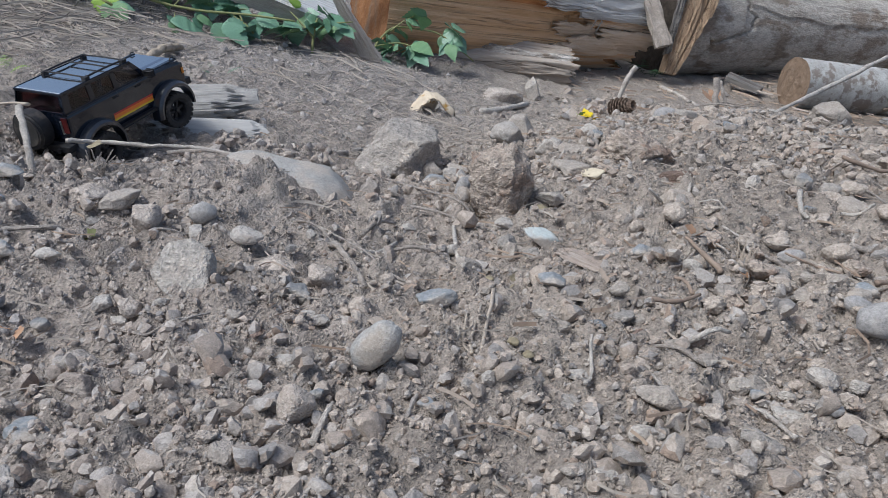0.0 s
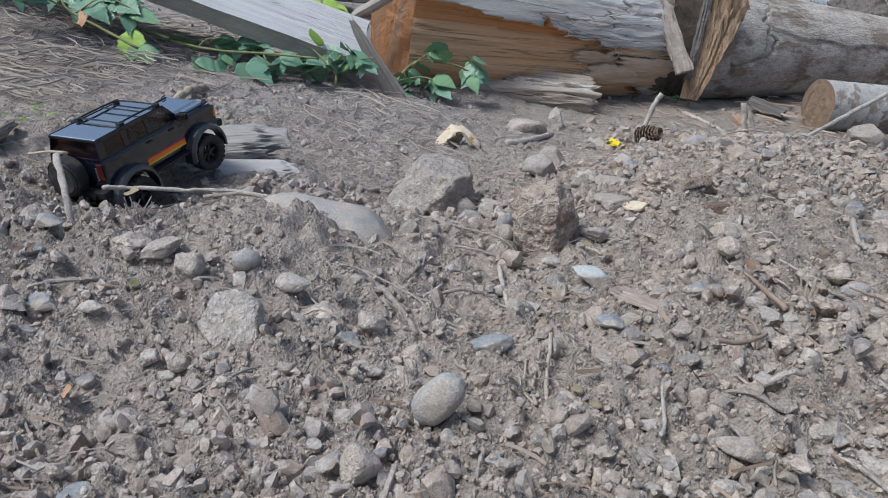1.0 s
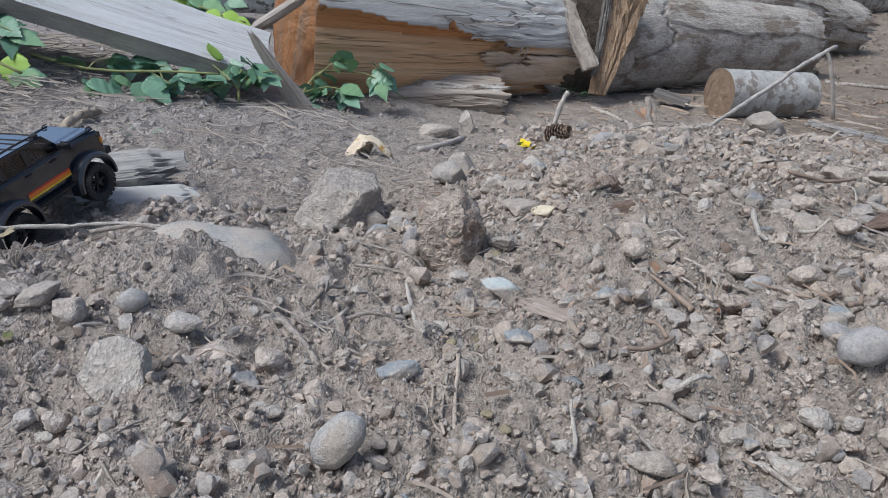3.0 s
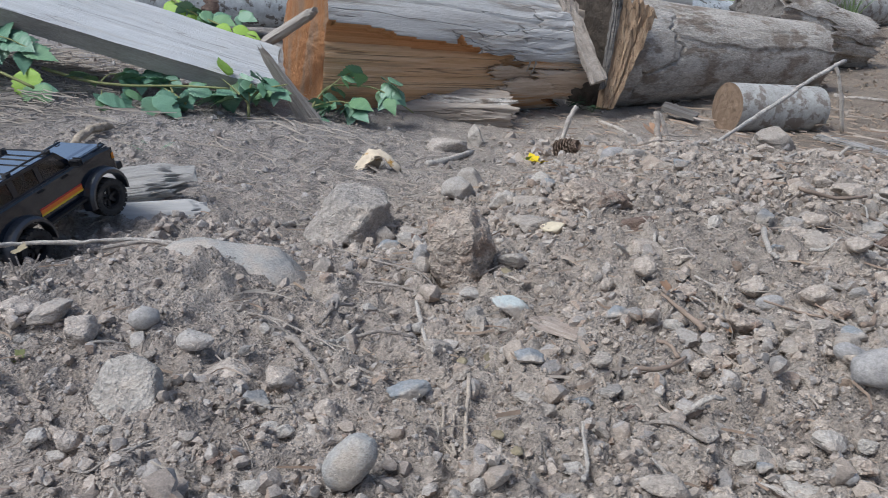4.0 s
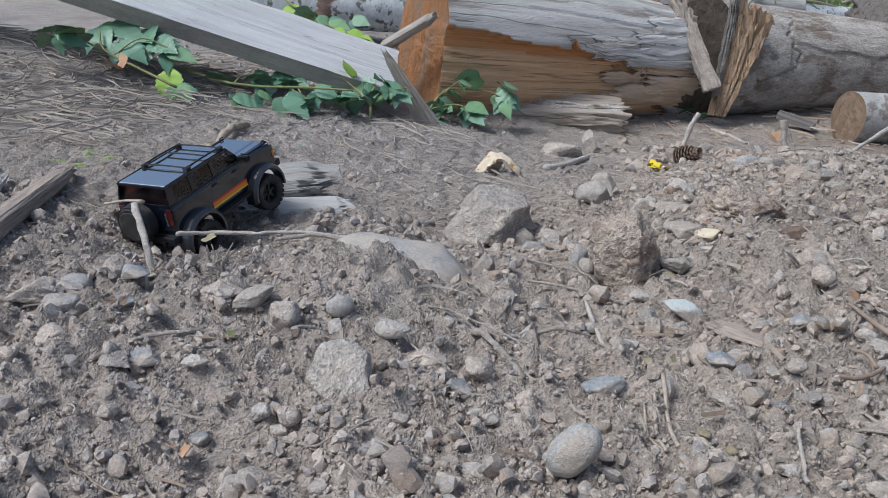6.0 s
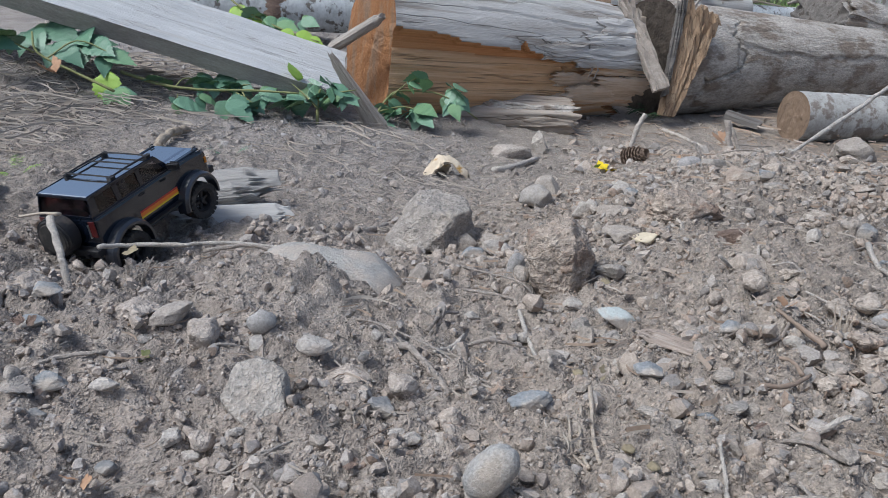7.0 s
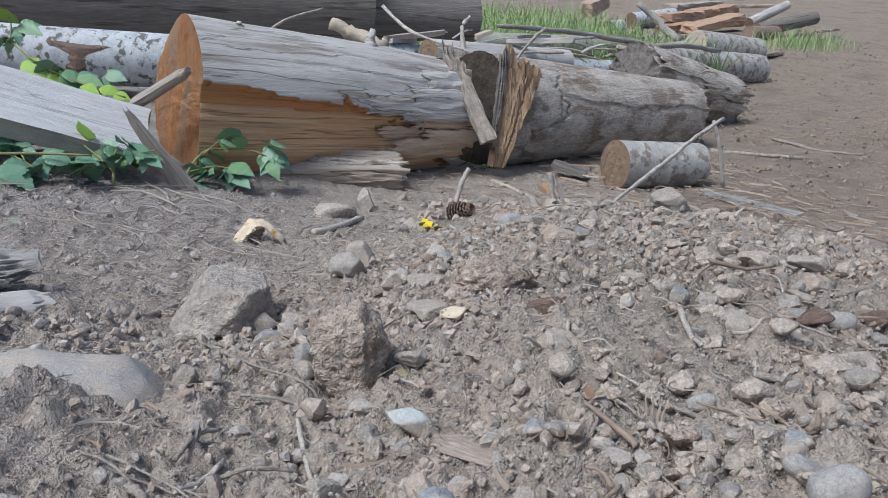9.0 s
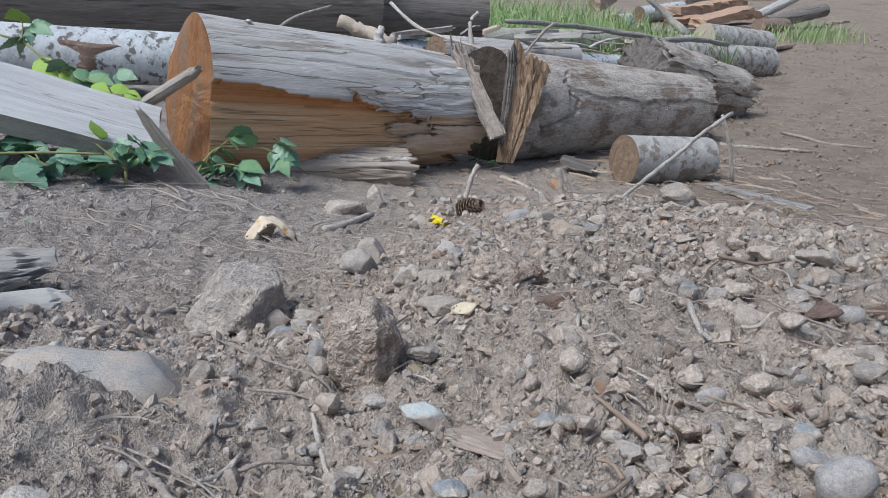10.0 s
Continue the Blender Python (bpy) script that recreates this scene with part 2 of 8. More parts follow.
M_TWIG_PALE = surface("bleached_stick", [(0.3, (0.36, 0.315, 0.265)), (0.5, (0.52, 0.465, 0.405)), (0.7, (0.64, 0.585, 0.52))], scale=60, bump=1.0, bump_scale=260, dist=0.003, grit=(420, 0.28, 0.9), spots=(40, 0.54, 0.64, (0.36, 0.305, 0.255)), dull=0.2)
M_BARE = surface("barkless_tan_branch", [(0.3, (0.30, 0.245, 0.185)), (0.7, (0.50, 0.425, 0.34))], scale=30, bump=1.0, bump_scale=120, dist=0.004, grit=(160, 0.3, 0.8), spots=(40, 0.52, 0.62, (0.24, 0.19, 0.14)))
M_DRIFT = surface("rotten_grey_wood", [(0.25, (0.20, 0.18, 0.16)), (0.5, (0.38, 0.35, 0.315)), (0.72, (0.52, 0.49, 0.45))], scale=14, stretch=(1, 8, 8), fine=5, bump=1.0, dist=0.004, cracks=(10, 0.03, (0.07, 0.06, 0.05)), dull=0.45)
M_CHIP = surface("splintered_wood_chip", [(0.3, (0.35, 0.285, 0.225)), (0.7, (0.56, 0.49, 0.41))], scale=30, stretch=(1, 6, 6), bump=0.8, dist=0.0015, grit=(300, 0.25, 0.6))
M_ROT_RED = surface("rotten_red_wood", [(0.3, (0.17, 0.115, 0.092)), (0.7, (0.36, 0.27, 0.22))], scale=40, stretch=(1, 4, 4), bump=1.0, dist=0.004, grit=(200, 0.3, 0.9))
M_STRAW = surface("dry_litter", [(0.3, (0.27, 0.23, 0.185)), (0.7, (0.46, 0.405, 0.345))], scale=50, bump=0.2, vary="island", vary_stops=[(0.0, (0.46, 0.41, 0.35)), (0.5, (0.28, 0.235, 0.19)), (1.0, (0.38, 0.335, 0.285))], vary_mix=0.7, dull=0.15)
M_LEAF = surface("bramble_leaf", [(0.3, (0.08, 0.17, 0.09)), (0.5, (0.13, 0.25, 0.15)), (0.72, (0.21, 0.34, 0.23))], scale=40, bump=0.5, dist=0.001, rough=0.38, spec=0.6, vary="object", vary_stops=[(0.0, (0.11, 0.24, 0.16)), (0.6, (0.17, 0.30, 0.21)), (1.0, (0.22, 0.36, 0.11))], vary_mix=0.5)
M_LEAF_YELLOW = surface("yellow_green_leaf", [(0.3, (0.19, 0.34, 0.05)), (0.7, (0.33, 0.47, 0.09))], scale=40, bump=0.4, dist=0.001, rough=0.5)
M_STEM = surface("green_brown_stem", [(0.3, (0.16, 0.19, 0.07)), (0.7, (0.31, 0.30, 0.15))], scale=40, bump=0.3)
M_GRASS = surface("grass_blades", [(0.3, (0.16, 0.26, 0.09)), (0.7, (0.32, 0.44, 0.20))], scale=30, bump=0.1, vary="island", vary_stops=[(0.0, (0.20, 0.33, 0.12)), (0.6, (0.33, 0.45, 0.21)), (1.0, (0.50, 0.50, 0.29))], vary_mix=0.8)
M_FERN = surface("dark_fern", [(0.3, (0.015, 0.04, 0.018)), (0.7, (0.05, 0.11, 0.045))], scale=30, bump=0.1)
M_YELLOW = surface("bright_yellow_leaf", [(0.3, (0.62, 0.44, 0.01)), (0.7, (0.80, 0.62, 0.03))], scale=60, bump=0.3, rough=0.6)
M_DRYLEAF = surface("brown_dry_leaf", [(0.3, (0.30, 0.17, 0.10)), (0.7, (0.48, 0.31, 0.20))], scale=60, bump=0.4, rough=0.7)
M_CURL = surface("curled_pale_bark", [(0.3, (0.50, 0.40, 0.29)), (0.55, (0.66, 0.57, 0.44)), (0.75, (0.75, 0.68, 0.57))], scale=35, bump=0.5, dist=0.001, spots=(45, 0.57, 0.66, (0.42, 0.24, 0.06)))
M_CONE = surface("pine_cone_scale", [(0.3, (0.11, 0.075, 0.055)), (0.7, (0.24, 0.18, 0.14))], scale=60, bump=0.4)
M_MOSS = surface("dry_moss", [(0.3, (0.20, 0.165, 0.105)), (0.7, (0.36, 0.31, 0.21))], scale=80, bump=0.8, dist=0.002)
M_PAINT = surface("black_car_body", [(0.3, (0.005, 0.008, 0.015)), (0.7, (0.009, 0.013, 0.024))], scale=20, bump=0.01, rough=0.18, spec=0.25, coat=0.8)
M_ROOF = surface("polished_black_roof", [(0.3, (0.012, 0.015, 0.022)), (0.7, (0.020, 0.025, 0.036))], scale=20, bump=0.02, rough=0.2, spec=0.8, coat=1.0, coat_ior=12.0, spots=(40, 0.6, 0.75, (0.05, 0.05, 0.05)))
M_TRIM = surface("satin_black_plastic", [(0.3, (0.012, 0.012, 0.014)), (0.7, (0.03, 0.03, 0.033))], scale=90, bump=0.15, rough=0.5, dist=0.0004, spots=(50, 0.56, 0.72, (0.07, 0.062, 0.055)))
M_RUBBER = surface("dusty_tyre_rubber", [(0.3, (0.028, 0.027, 0.027)), (0.7, (0.062, 0.058, 0.054))], scale=70, bump=0.4, rough=0.85, dist=0.0006, spots=(60, 0.52, 0.7, (0.12, 0.105, 0.09)))


def tinted(name, colour):
    """Clear tinted glass."""
    m = plain(name, colour, rough=0.03, spec=0.5)
    b = m.node_tree.nodes["Principled BSDF"]
    b.inputs["Transmission Weight"].default_value, b.inputs["IOR"].default_value = 1.0, 1.45
    return m


M_GLASS = tinted("smoked_glass", (0.30, 0.28, 0.28))
M_RED_GLASS = tinted("reddish_rear_glass", (0.34, 0.14, 0.14))
M_SEAT = surface("red_brown_seat", [(0.3, (0.10, 0.035, 0.03)), (0.7, (0.20, 0.075, 0.06))], scale=60, bump=0.2, rough=0.7)
M_FLARE = surface("blue_black_flare", [(0.3, (0.012, 0.015, 0.022)), (0.7, (0.028, 0.033, 0.044))], scale=60, bump=0.08, rough=0.28, spec=0.6, dist=0.0004, coat=0.6, spots=(50, 0.60, 0.75, (0.07, 0.062, 0.055)))
M_CHROME = plain("dull_silver", (0.45, 0.45, 0.46), rough=0.35, metal=0.9)
M_RED = plain("stripe_red", (0.55, 0.035, 0.03), rough=0.4)
M_ORANGE = plain("stripe_orange", (0.85, 0.22, 0.02), rough=0.4)
M_YEL = plain("stripe_yellow", (0.80, 0.55, 0.03), rough=0.4)
M_LAMP = plain("white_lamp", (0.9, 0.92, 1.0), rough=0.3, emit=(0.85, 0.92, 1.0), strength=6.0)
M_TAIL = plain("dark_red_lens", (0.09, 0.015, 0.015), rough=0.12, spec=0.6, coat=0.5)
M_WHITE = plain("white_plastic", (0.62, 0.63, 0.65), rough=0.4)
M_AMBER = plain("amber_marker", (0.7, 0.25, 0.02), rough=0.3)
M_RUST = surface("brown_stone", [(0.3, (0.30, 0.235, 0.185)), (0.7, (0.45, 0.375, 0.31))], scale=45, bump=0.9, dist=0.002, spots=(30, 0.46, 0.60, (0.42, 0.365, 0.31)), dull=0.1, grit=(320, 0.3, 1.2))
M_CREAM = surface("cream_stone", [(0.3, (0.50, 0.43, 0.31)), (0.7, (0.66, 0.58, 0.44))], scale=45, bump=0.4, dist=0.001)


def tint_by_place(m):
    """Browner soil on the road, greyer soil on the trodden track and the west side of the heap."""
    nodes, links = m.node_tree.nodes, m.node_tree.links
    bsdf = nodes["Principled BSDF"]
    src = bsdf.inputs["Base Color"].links[0].from_socket
    place = nodes.new("ShaderNodeNewGeometry").outputs["Position"]
    warp = nodes.new("ShaderNodeTexNoise")
    warp.inputs["Scale"].default_value = 2.5
    links.new(place, warp.inputs["Vector"])
    wide = nodes.new("ShaderNodeMix")
    wide.data_type = "VECTOR"
    wide.inputs[0].default_value = 0.12
    links.new(place, wide.inputs[4])
    links.new(warp.outputs["Color"], wide.inputs[5])
    xyz = nodes.new("ShaderNodeSeparateXYZ")
    links.new(wide.outputs[1], xyz.inputs[0])

    def band(sock, a, b):
        r = nodes.new("ShaderNodeMapRange")
        r.interpolation_type = "SMOOTHSTEP"
        r.inputs["From Min"].default_value, r.inputs["From Max"].default_value = a, b
        links.new(sock, r.inputs["Value"])
        return r.outputs[0]

    def times(a, b):
        k = nodes.new("ShaderNodeMath")
        k.operation = "MULTIPLY"
        links.new(a, k.inputs[0])
        links.new(b, k.inputs[1])
        return k.outputs[0]

    out = src
    for fac, colour in ((times(band(xyz.outputs["X"], 0.8, 1.3), band(xyz.outputs["Y"], 1.5, 2.1)), (0.74, 0.70, 0.65)), (times(band(xyz.outputs["X"], 0.6, -0.2), band(xyz.outputs["Y"], 1.05, 1.9)), (0.99, 1.03, 1.08)), (band(xyz.outputs["X"], 0.30, -0.10), (0.99, 1.0, 1.03))):
        mul = nodes.new("ShaderNodeMix")
        mul.data_type, mul.blend_type = "RGBA", "MULTIPLY"
        links.new(fac, mul.inputs[0])
        links.new(out, mul.inputs[6])
        mul.inputs[7].default_value = (*colour, 1)
        out = mul.outputs[2]
    links.new(out, bsdf.inputs["Base Color"])


for soil in (M_DIRT, M_GRAVEL, M_CLOD, M_ROCK, M_PALE):
    tint_by_place(soil)

M_LOG_MOTTLED = surface("mottled_grey_log", [(0.3, (0.196, 0.167, 0.138)), (0.46, (0.414, 0.374, 0.328)), (0.68, (0.621, 0.581, 0.529))], scale=9.0, stretch=(0.7, 1.6, 1.6), fine=9, bump=1.0, bump_scale=110, dist=0.010, detail=10, spots=(11.0, 0.50, 0.60, (0.25, 0.205, 0.165)), grit=(60, 0.3, 0.9))
M_SLAB = surface("brown_grey_split_slab", [(0.25, (0.162, 0.123, 0.0935)), (0.45, (0.34, 0.285, 0.234)), (0.7, (0.493, 0.442, 0.391))], scale=5.0, stretch=(0.5, 5, 5), fine=7, bump=1.0, bump_scale=60, dist=0.006, cracks=(4.0, 0.012, (0.10, 0.075, 0.055)))
M_BOULDER = surface("dusty_boulder", [(0.3, (0.34, 0.325, 0.305)), (0.7, (0.49, 0.47, 0.44))], scale=60, bump=0.9, bump_scale=300, dist=0.002, spots=(26, 0.42, 0.56, (0.48, 0.425, 0.37)), grit=(380, 0.26, 1.6))

# rotten log end, the darkness of the gap before it put into the colour
M_SHADED_END = surface("shaded_rotten_end", [(0.3, (0.03, 0.024, 0.02)), (0.7, (0.11, 0.09, 0.072))], scale=14, fine=6, bump=1.0, dist=0.012)
M_FARWOOD_BITS = surface("brown_bark_bits", [(0.3, (0.144, 0.108, 0.081)), (0.7, (0.36, 0.288, 0.225))], scale=40, bump=0.5, vary="island", vary_stops=[(0.0, (0.42, 0.33, 0.25)), (0.5, (0.24, 0.17, 0.125)), (1.0, (0.46, 0.41, 0.36))], vary_mix=0.7)

M_EGG = surface("pale_dusty_pebble", [(0.3, (0.31, 0.30, 0.285)), (0.7, (0.46, 0.45, 0.43))], scale=70, bump=0.9, bump_scale=350, dist=0.0014, rough=0.9, spots=(28, 0.46, 0.60, (0.42, 0.37, 0.315)), grit=(420, 0.30, 1.6))

# ---- the ground: a heap of rubble that falls to a trodden track, a bank and a far road ----
def terrain(x, y):
    sig = lambda v: 1 / (1 + np.exp(-np.clip(v, -40, 40)))
    edge = 1.389 + 0.376 * np.tanh((x - 0.251) / 0.24) - 0.45 * sig((x - 1.0) / 0.1)
    base = -0.118 - 0.028 * np.minimum(y - 2, 1) + 0.2175 * sig((-0.241 - x) / 0.296)
    z = base + (0.156 - base) * sig((edge - y) / 0.226)
    for bx, by, r, h in (
        (0.10, 0.73, 0.07, -0.014), (-0.14, 0.73, 0.11, 0.018), (-0.19, 0.46, 0.09, -0.035), (0.43, 0.74, 0.14, 0.016), (0.02, 1.12, 0.10, -0.024),
        (0.0, 2.42, 0.2, 0.025), (-0.2, 1.93, 0.12, 0.02), (0.15, 1.32, 0.1, 0.018), (0.77, 1.76, 0.15, 0.02), (-0.38, 0.98, 0.075, -0.05), (-0.155, 0.805, 0.035, 0.022), (-0.10, 0.79, 0.035, 0.012), (-0.80, 2.02, 0.12, 0.02), (-1.10, 2.0, 0.16, 0.05), (-1.55, 1.85, 0.28, 0.13),
    ):
        z = z + h * np.exp(-((x - bx) ** 2 + (y - by) ** 2) / (2 * r * r))
    far = np.maximum(np.hypot(x, y) - 5.5, 0)
    return z + 0.10 * far**2 / (far + 3.0)


def ground_z(x, y):
    return float(terrain(np.float64(x), np.float64(y)))


def lumps(x, y):
    """Uneven dirt: lumps of several sizes, rougher on the heap than on the trodden track."""
    out = np.zeros(len(x))
    fade = np.clip((2.05 - y) / 0.15, 0, 1) * np.clip((1.3 - x) / 0.1, 0, 1) * np.clip((x + 0.9) / 0.1, 0, 1)
    heap = 1 / (1 + np.exp((y - 1.45 - 0.35 * np.tanh((x - 0.25) / 0.3)) / 0.1))
    for scale, h, billow in ((9.0, 0.006, 0), (24.0, 0.019, 1), (58.0, 0.014, 1), (125.0, 0.0095, 1)):
        n = np.array([noise.noise(Vector((a * scale, b * scale, scale))) for a, b in zip(x, y)])
        if billow:  # rounded crumbs with creases between them
            n = np.abs(n) * 1.35 - 0.30
        out += h * n * (0.55 + 0.45 * heap) * (fade if scale > 50 else 1)
    return out


def lump(x, y):
    return float(lumps(np.array([x]), np.array([y]))[0])


def spread(lo, hi, step, reach, grow=1.22):
    mid = np.arange(lo, hi + step / 2, step)
    side, d, s = [], 0.0, step
    while d < reach:
        s *= grow
        d += s
        side.append(d)
    side = np.array(side)
    return np.concatenate([lo - side[::-1], mid, hi + side])


def build_ground():
    xs, ys = spread(-0.80, 1.15, 0.0050, 900), spread(0.28, 1.90, 0.0050, 900)
    gx, gy = np.meshgrid(xs, ys)
    x, y = gx.ravel(), gy.ravel()
    z = terrain(x, y)
    near = (x > -2.5) & (x < 4.0) & (y > -1.0) & (y < 6.0)
    z[near] += lumps(x[near], y[near])
    w, h = len(xs), len(ys)
    i = np.arange(w * h).reshape(h, w)
    a, b, c, d = i[:-1, :-1].ravel(), i[:-1, 1:].ravel(), i[1:, 1:].ravel(), i[1:, :-1].ravel()
    tris = np.concatenate([np.stack([a, b, c], 1), np.stack([a, c, d], 1)])
    me = tri_mesh("ground", np.stack([x, y, z], 1), tris, (M_DIRT,), True)
    ob = new("ground", me)
    return tagged(ob, "dry grey-brown dirt and rubble heap falling to a trodden track", "ground", kind="structure")


build_ground()


# ---- makers ----
def ico(sub):
    bm = bmesh.new()
    bmesh.ops.create_icosphere(bm, subdivisions=sub, radius=1.0)
    vs = np.array([v.co[:] for v in bm.verts])
    fs = np.array([[v.index for v in f.verts] for f in bm.faces])
    bm.free()
    return vs / np.linalg.norm(vs, axis=1, keepdims=True), fs


ICO = {n: ico(n) for n in (1, 2, 3, 4, 5)}
ICO[0] = (np.array([(1.0, 0, 0), (-1, 0, 0), (0, 1, 0), (0, -1, 0), (0, 0, 1), (0, 0, -1)]), np.array([(0, 2, 4), (2, 1, 4), (1, 3, 4), (3, 0, 4), (2, 0, 5), (1, 2, 5), (3, 1, 5), (0, 3, 5)]))


def stone_shape(kind, seed, sub):
    """Corners of a stone of about unit half-size: broken facets, a crumbly clod or a worn pebble."""
    rng = np.random.default_rng(seed)
    vs, fs = ICO[sub]
    if kind == "rock":
        r = np.full(len(vs), 1.15)
        for _ in range(11):
            n = rng.normal(size=3)
            n /= np.linalg.norm(n)
            d = vs @ n
            lim = rng.uniform(0.5, 0.92) / np.maximum(d, 1e-3)
            r = np.where(d > 0.05, np.minimum(r, lim), r)
        out = vs * r[:, None]
        out += vs * (0.06 * smooth_noise(vs, 2.4, seed % 50))[:, None]
        if sub >= 3:
            out += vs * (0.042 * smooth_noise(vs, 7.0, seed % 31))[:, None]
        if sub >= 4:
            out += vs * (0.024 * smooth_noise(vs, 17.0, seed % 29))[:, None]
    elif kind == "slab":
        r = np.full(len(vs), 1.3)
        sides = [(math.cos(q), 0.1 * rng.normal(), math.sin(q)) for q in 2 * math.pi * (np.arange(6) + rng.uniform(-0.28, 0.28, 6)) / 6]
        for n, far in [(n, rng.uniform(0.8, 1.0)) for n in sides] + [((0.05, 1, 0.1), 0.42), ((-0.06, -1, 0.12), 0.42)]:
            n = np.array(n) / np.linalg.norm(n)
            d = vs @ n
            r = np.where(d > 0.05, np.minimum(r, far / np.maximum(d, 1e-3)), r)
        out = vs * r[:, None]
        out += vs * (0.03 * smooth_noise(vs, 3.0, seed % 50) + 0.022 * smooth_noise(vs, 9.0, seed % 37) + 0.014 * smooth_noise(vs, 20.0, seed % 23))[:, None]
    elif kind in ("block", "upright"):
        # broad broken faces set by hand, with finer chips knocked off the edges
        faces = {
            "block": (((0.1, -0.2, 1.0), 0.80), ((0.75, -0.66, -0.05), 0.74), ((-0.42, -0.80, 0.42), 0.72), ((-0.85, -0.1, 0.5), 0.80), ((1.0, 0.3, 0.1), 0.85), ((0, 1, 0), 0.9), ((-1, 0.3, 0), 0.95), ((0, -0.6, -0.8), 0.85)),
            "upright": (((-0.05, -0.12, 1.0), 0.92), ((0.85, -0.1, 0.5), 0.84), ((-1.0, 0.05, 0.0), 0.74), ((-0.25, -0.95, 0.18), 0.70), ((0.65, -0.75, -0.08), 0.74), ((0.78, -0.2, -0.60), 0.74), ((-0.6, -0.2, -0.8), 0.84), ((0, 1, 0), 0.85)),
        }[kind]
        r = np.full(len(vs), 1.15)
        for n, far in faces:
            n = np.array(n) / np.linalg.norm(n)
            d = vs @ n
            r = np.where(d > 0.05, np.minimum(r, far / np.maximum(d, 1e-3)), r)
        for _ in range(10):
            n = rng.normal(size=3)
            n /= np.linalg.norm(n)
            d = vs @ n
            r = np.where(d > 0.05, np.minimum(r, rng.uniform(0.84, 1.0) / np.maximum(d, 1e-3)), r)
        out = vs * r[:, None]
        amp = 1.5 if kind == "block" else 2.4
        out += vs * (amp * (0.035 * smooth_noise(vs, 2.4, seed % 50) + 0.030 * smooth_noise(vs, 7.0, seed % 37) + 0.018 * smooth_noise(vs, 19.0, seed % 23) + 0.008 * smooth_noise(vs, 45.0, seed % 19)))[:, None]
    elif kind == "crumb":
        r = np.full(len(vs), 1.2)
        for _ in range(9):
            n = rng.normal(size=3)
            n /= np.linalg.norm(n)
            d = vs @ n
            r = np.where(d > 0.05, np.minimum(r, rng.uniform(0.45, 0.95) / np.maximum(d, 1e-3)), r)
        out = vs * (r * (1 + rng.normal(0, 0.085, len(vs))) + 0.12 * smooth_noise(vs, 1.6, seed % 50))[:, None]
    elif kind == "crag":
        r = np.full(len(vs), 1.2)
        for _ in range(10):
            n = rng.normal(size=3)
            n /= np.linalg.norm(n)
            d = vs @ n
            r = np.where(d > 0.05, np.minimum(r, rng.uniform(0.45, 0.95) / np.maximum(d, 1e-3)), r)
        out = vs * r[:, None]
        out += vs * (0.07 * smooth_noise(vs, 2.6, seed % 50) + 0.06 * smooth_noise(vs, 7.0, seed % 37))[:, None]
        if sub >= 4:
            out += vs * (0.045 * smooth_noise(vs, 18.0, seed % 23))[:, None]
    elif kind == "clod":
        r = np.full(len(vs), 1.2)
        for _ in range(9):
            n = rng.normal(size=3)
            n /= np.linalg.norm(n)
            d = vs @ n
            r = np.where(d > 0.05, np.minimum(r, rng.uniform(0.7, 1.05) / np.maximum(d, 1e-3)), r)
        out = vs * r[:, None]
        out += vs * (0.13 * smooth_noise(vs, 2.2, seed % 50) + 0.10 * smooth_noise(vs, 5.5, seed % 37))[:, None]
        if sub >= 4:
            out += vs * (0.06 * smooth_noise(vs, 15.0, seed % 23))[:, None]
    else:
        p = 2.35
        r = (np.abs(vs) ** p).sum(1) ** (-1 / p)
        r = np.minimum(r, 1.3)
        for _ in range(5):
            n = rng.normal(size=3)
            n /= np.linalg.norm(n)
            d = vs @ n
            r = np.where(d > 0.05, np.minimum(r, rng.uniform(0.86, 1.0) / np.maximum(d, 1e-3)), r)
        out = vs * r[:, None] * (1 + 0.08 * smooth_noise(vs, 0.9, seed % 50) + 0.018 * smooth_noise(vs, 6.0, seed % 41))[:, None]
    half = np.abs(out).max(0)
    return out / half, fs


STONE_SEED = [100]


def stone(name, shape, material, x, y, z, w, d, h, tilt, label, sub=None, sink=0.0, group="stones on the rubble heap", lean=0):
    """One stone with its middle at x, y, z, w wide, d deep, h high, leaning by tilt degrees."""
    STONE_SEED[0] += 1
    seed = STONE_SEED[0]
    if shape != "pebble" and h < 0.45 * w:  # low stones reach down into the dirt
        z -= 0.5 * (0.45 * w - h)
        h = 0.45 * w
    sub = sub or (5 if max(w, d) > 0.07 else 4 if max(w, h) > 0.03 else 3)
    vs, fs = stone_shape(shape, seed, sub)
    if shape not in ("pebble", "upright") and h > 0.028:
        vs = vs * np.stack([1 + 0.32 * np.clip(-vs[:, 2], 0, 1)] * 2 + [np.ones(len(vs))], 1)
        z -= 0.10 * h
    ob = new(name, mesh_of(name, vs * (w / 2, d / 2, h / 2), fs, (material,), shape != "rock" or sub >= 4))
    turn = 0 if tilt else random.uniform(-14, 14)
    z += lump(x, y) + 0.10 * h
    ob.matrix_world = pose(x, y, z - sink, random.uniform(-6, 6) + lean, tilt, turn)
    return tagged(ob, label, {"dirt_clod": "clod", "pebble": "pebble", "wood_piece": "wood"}.get(name, "stone"), group)


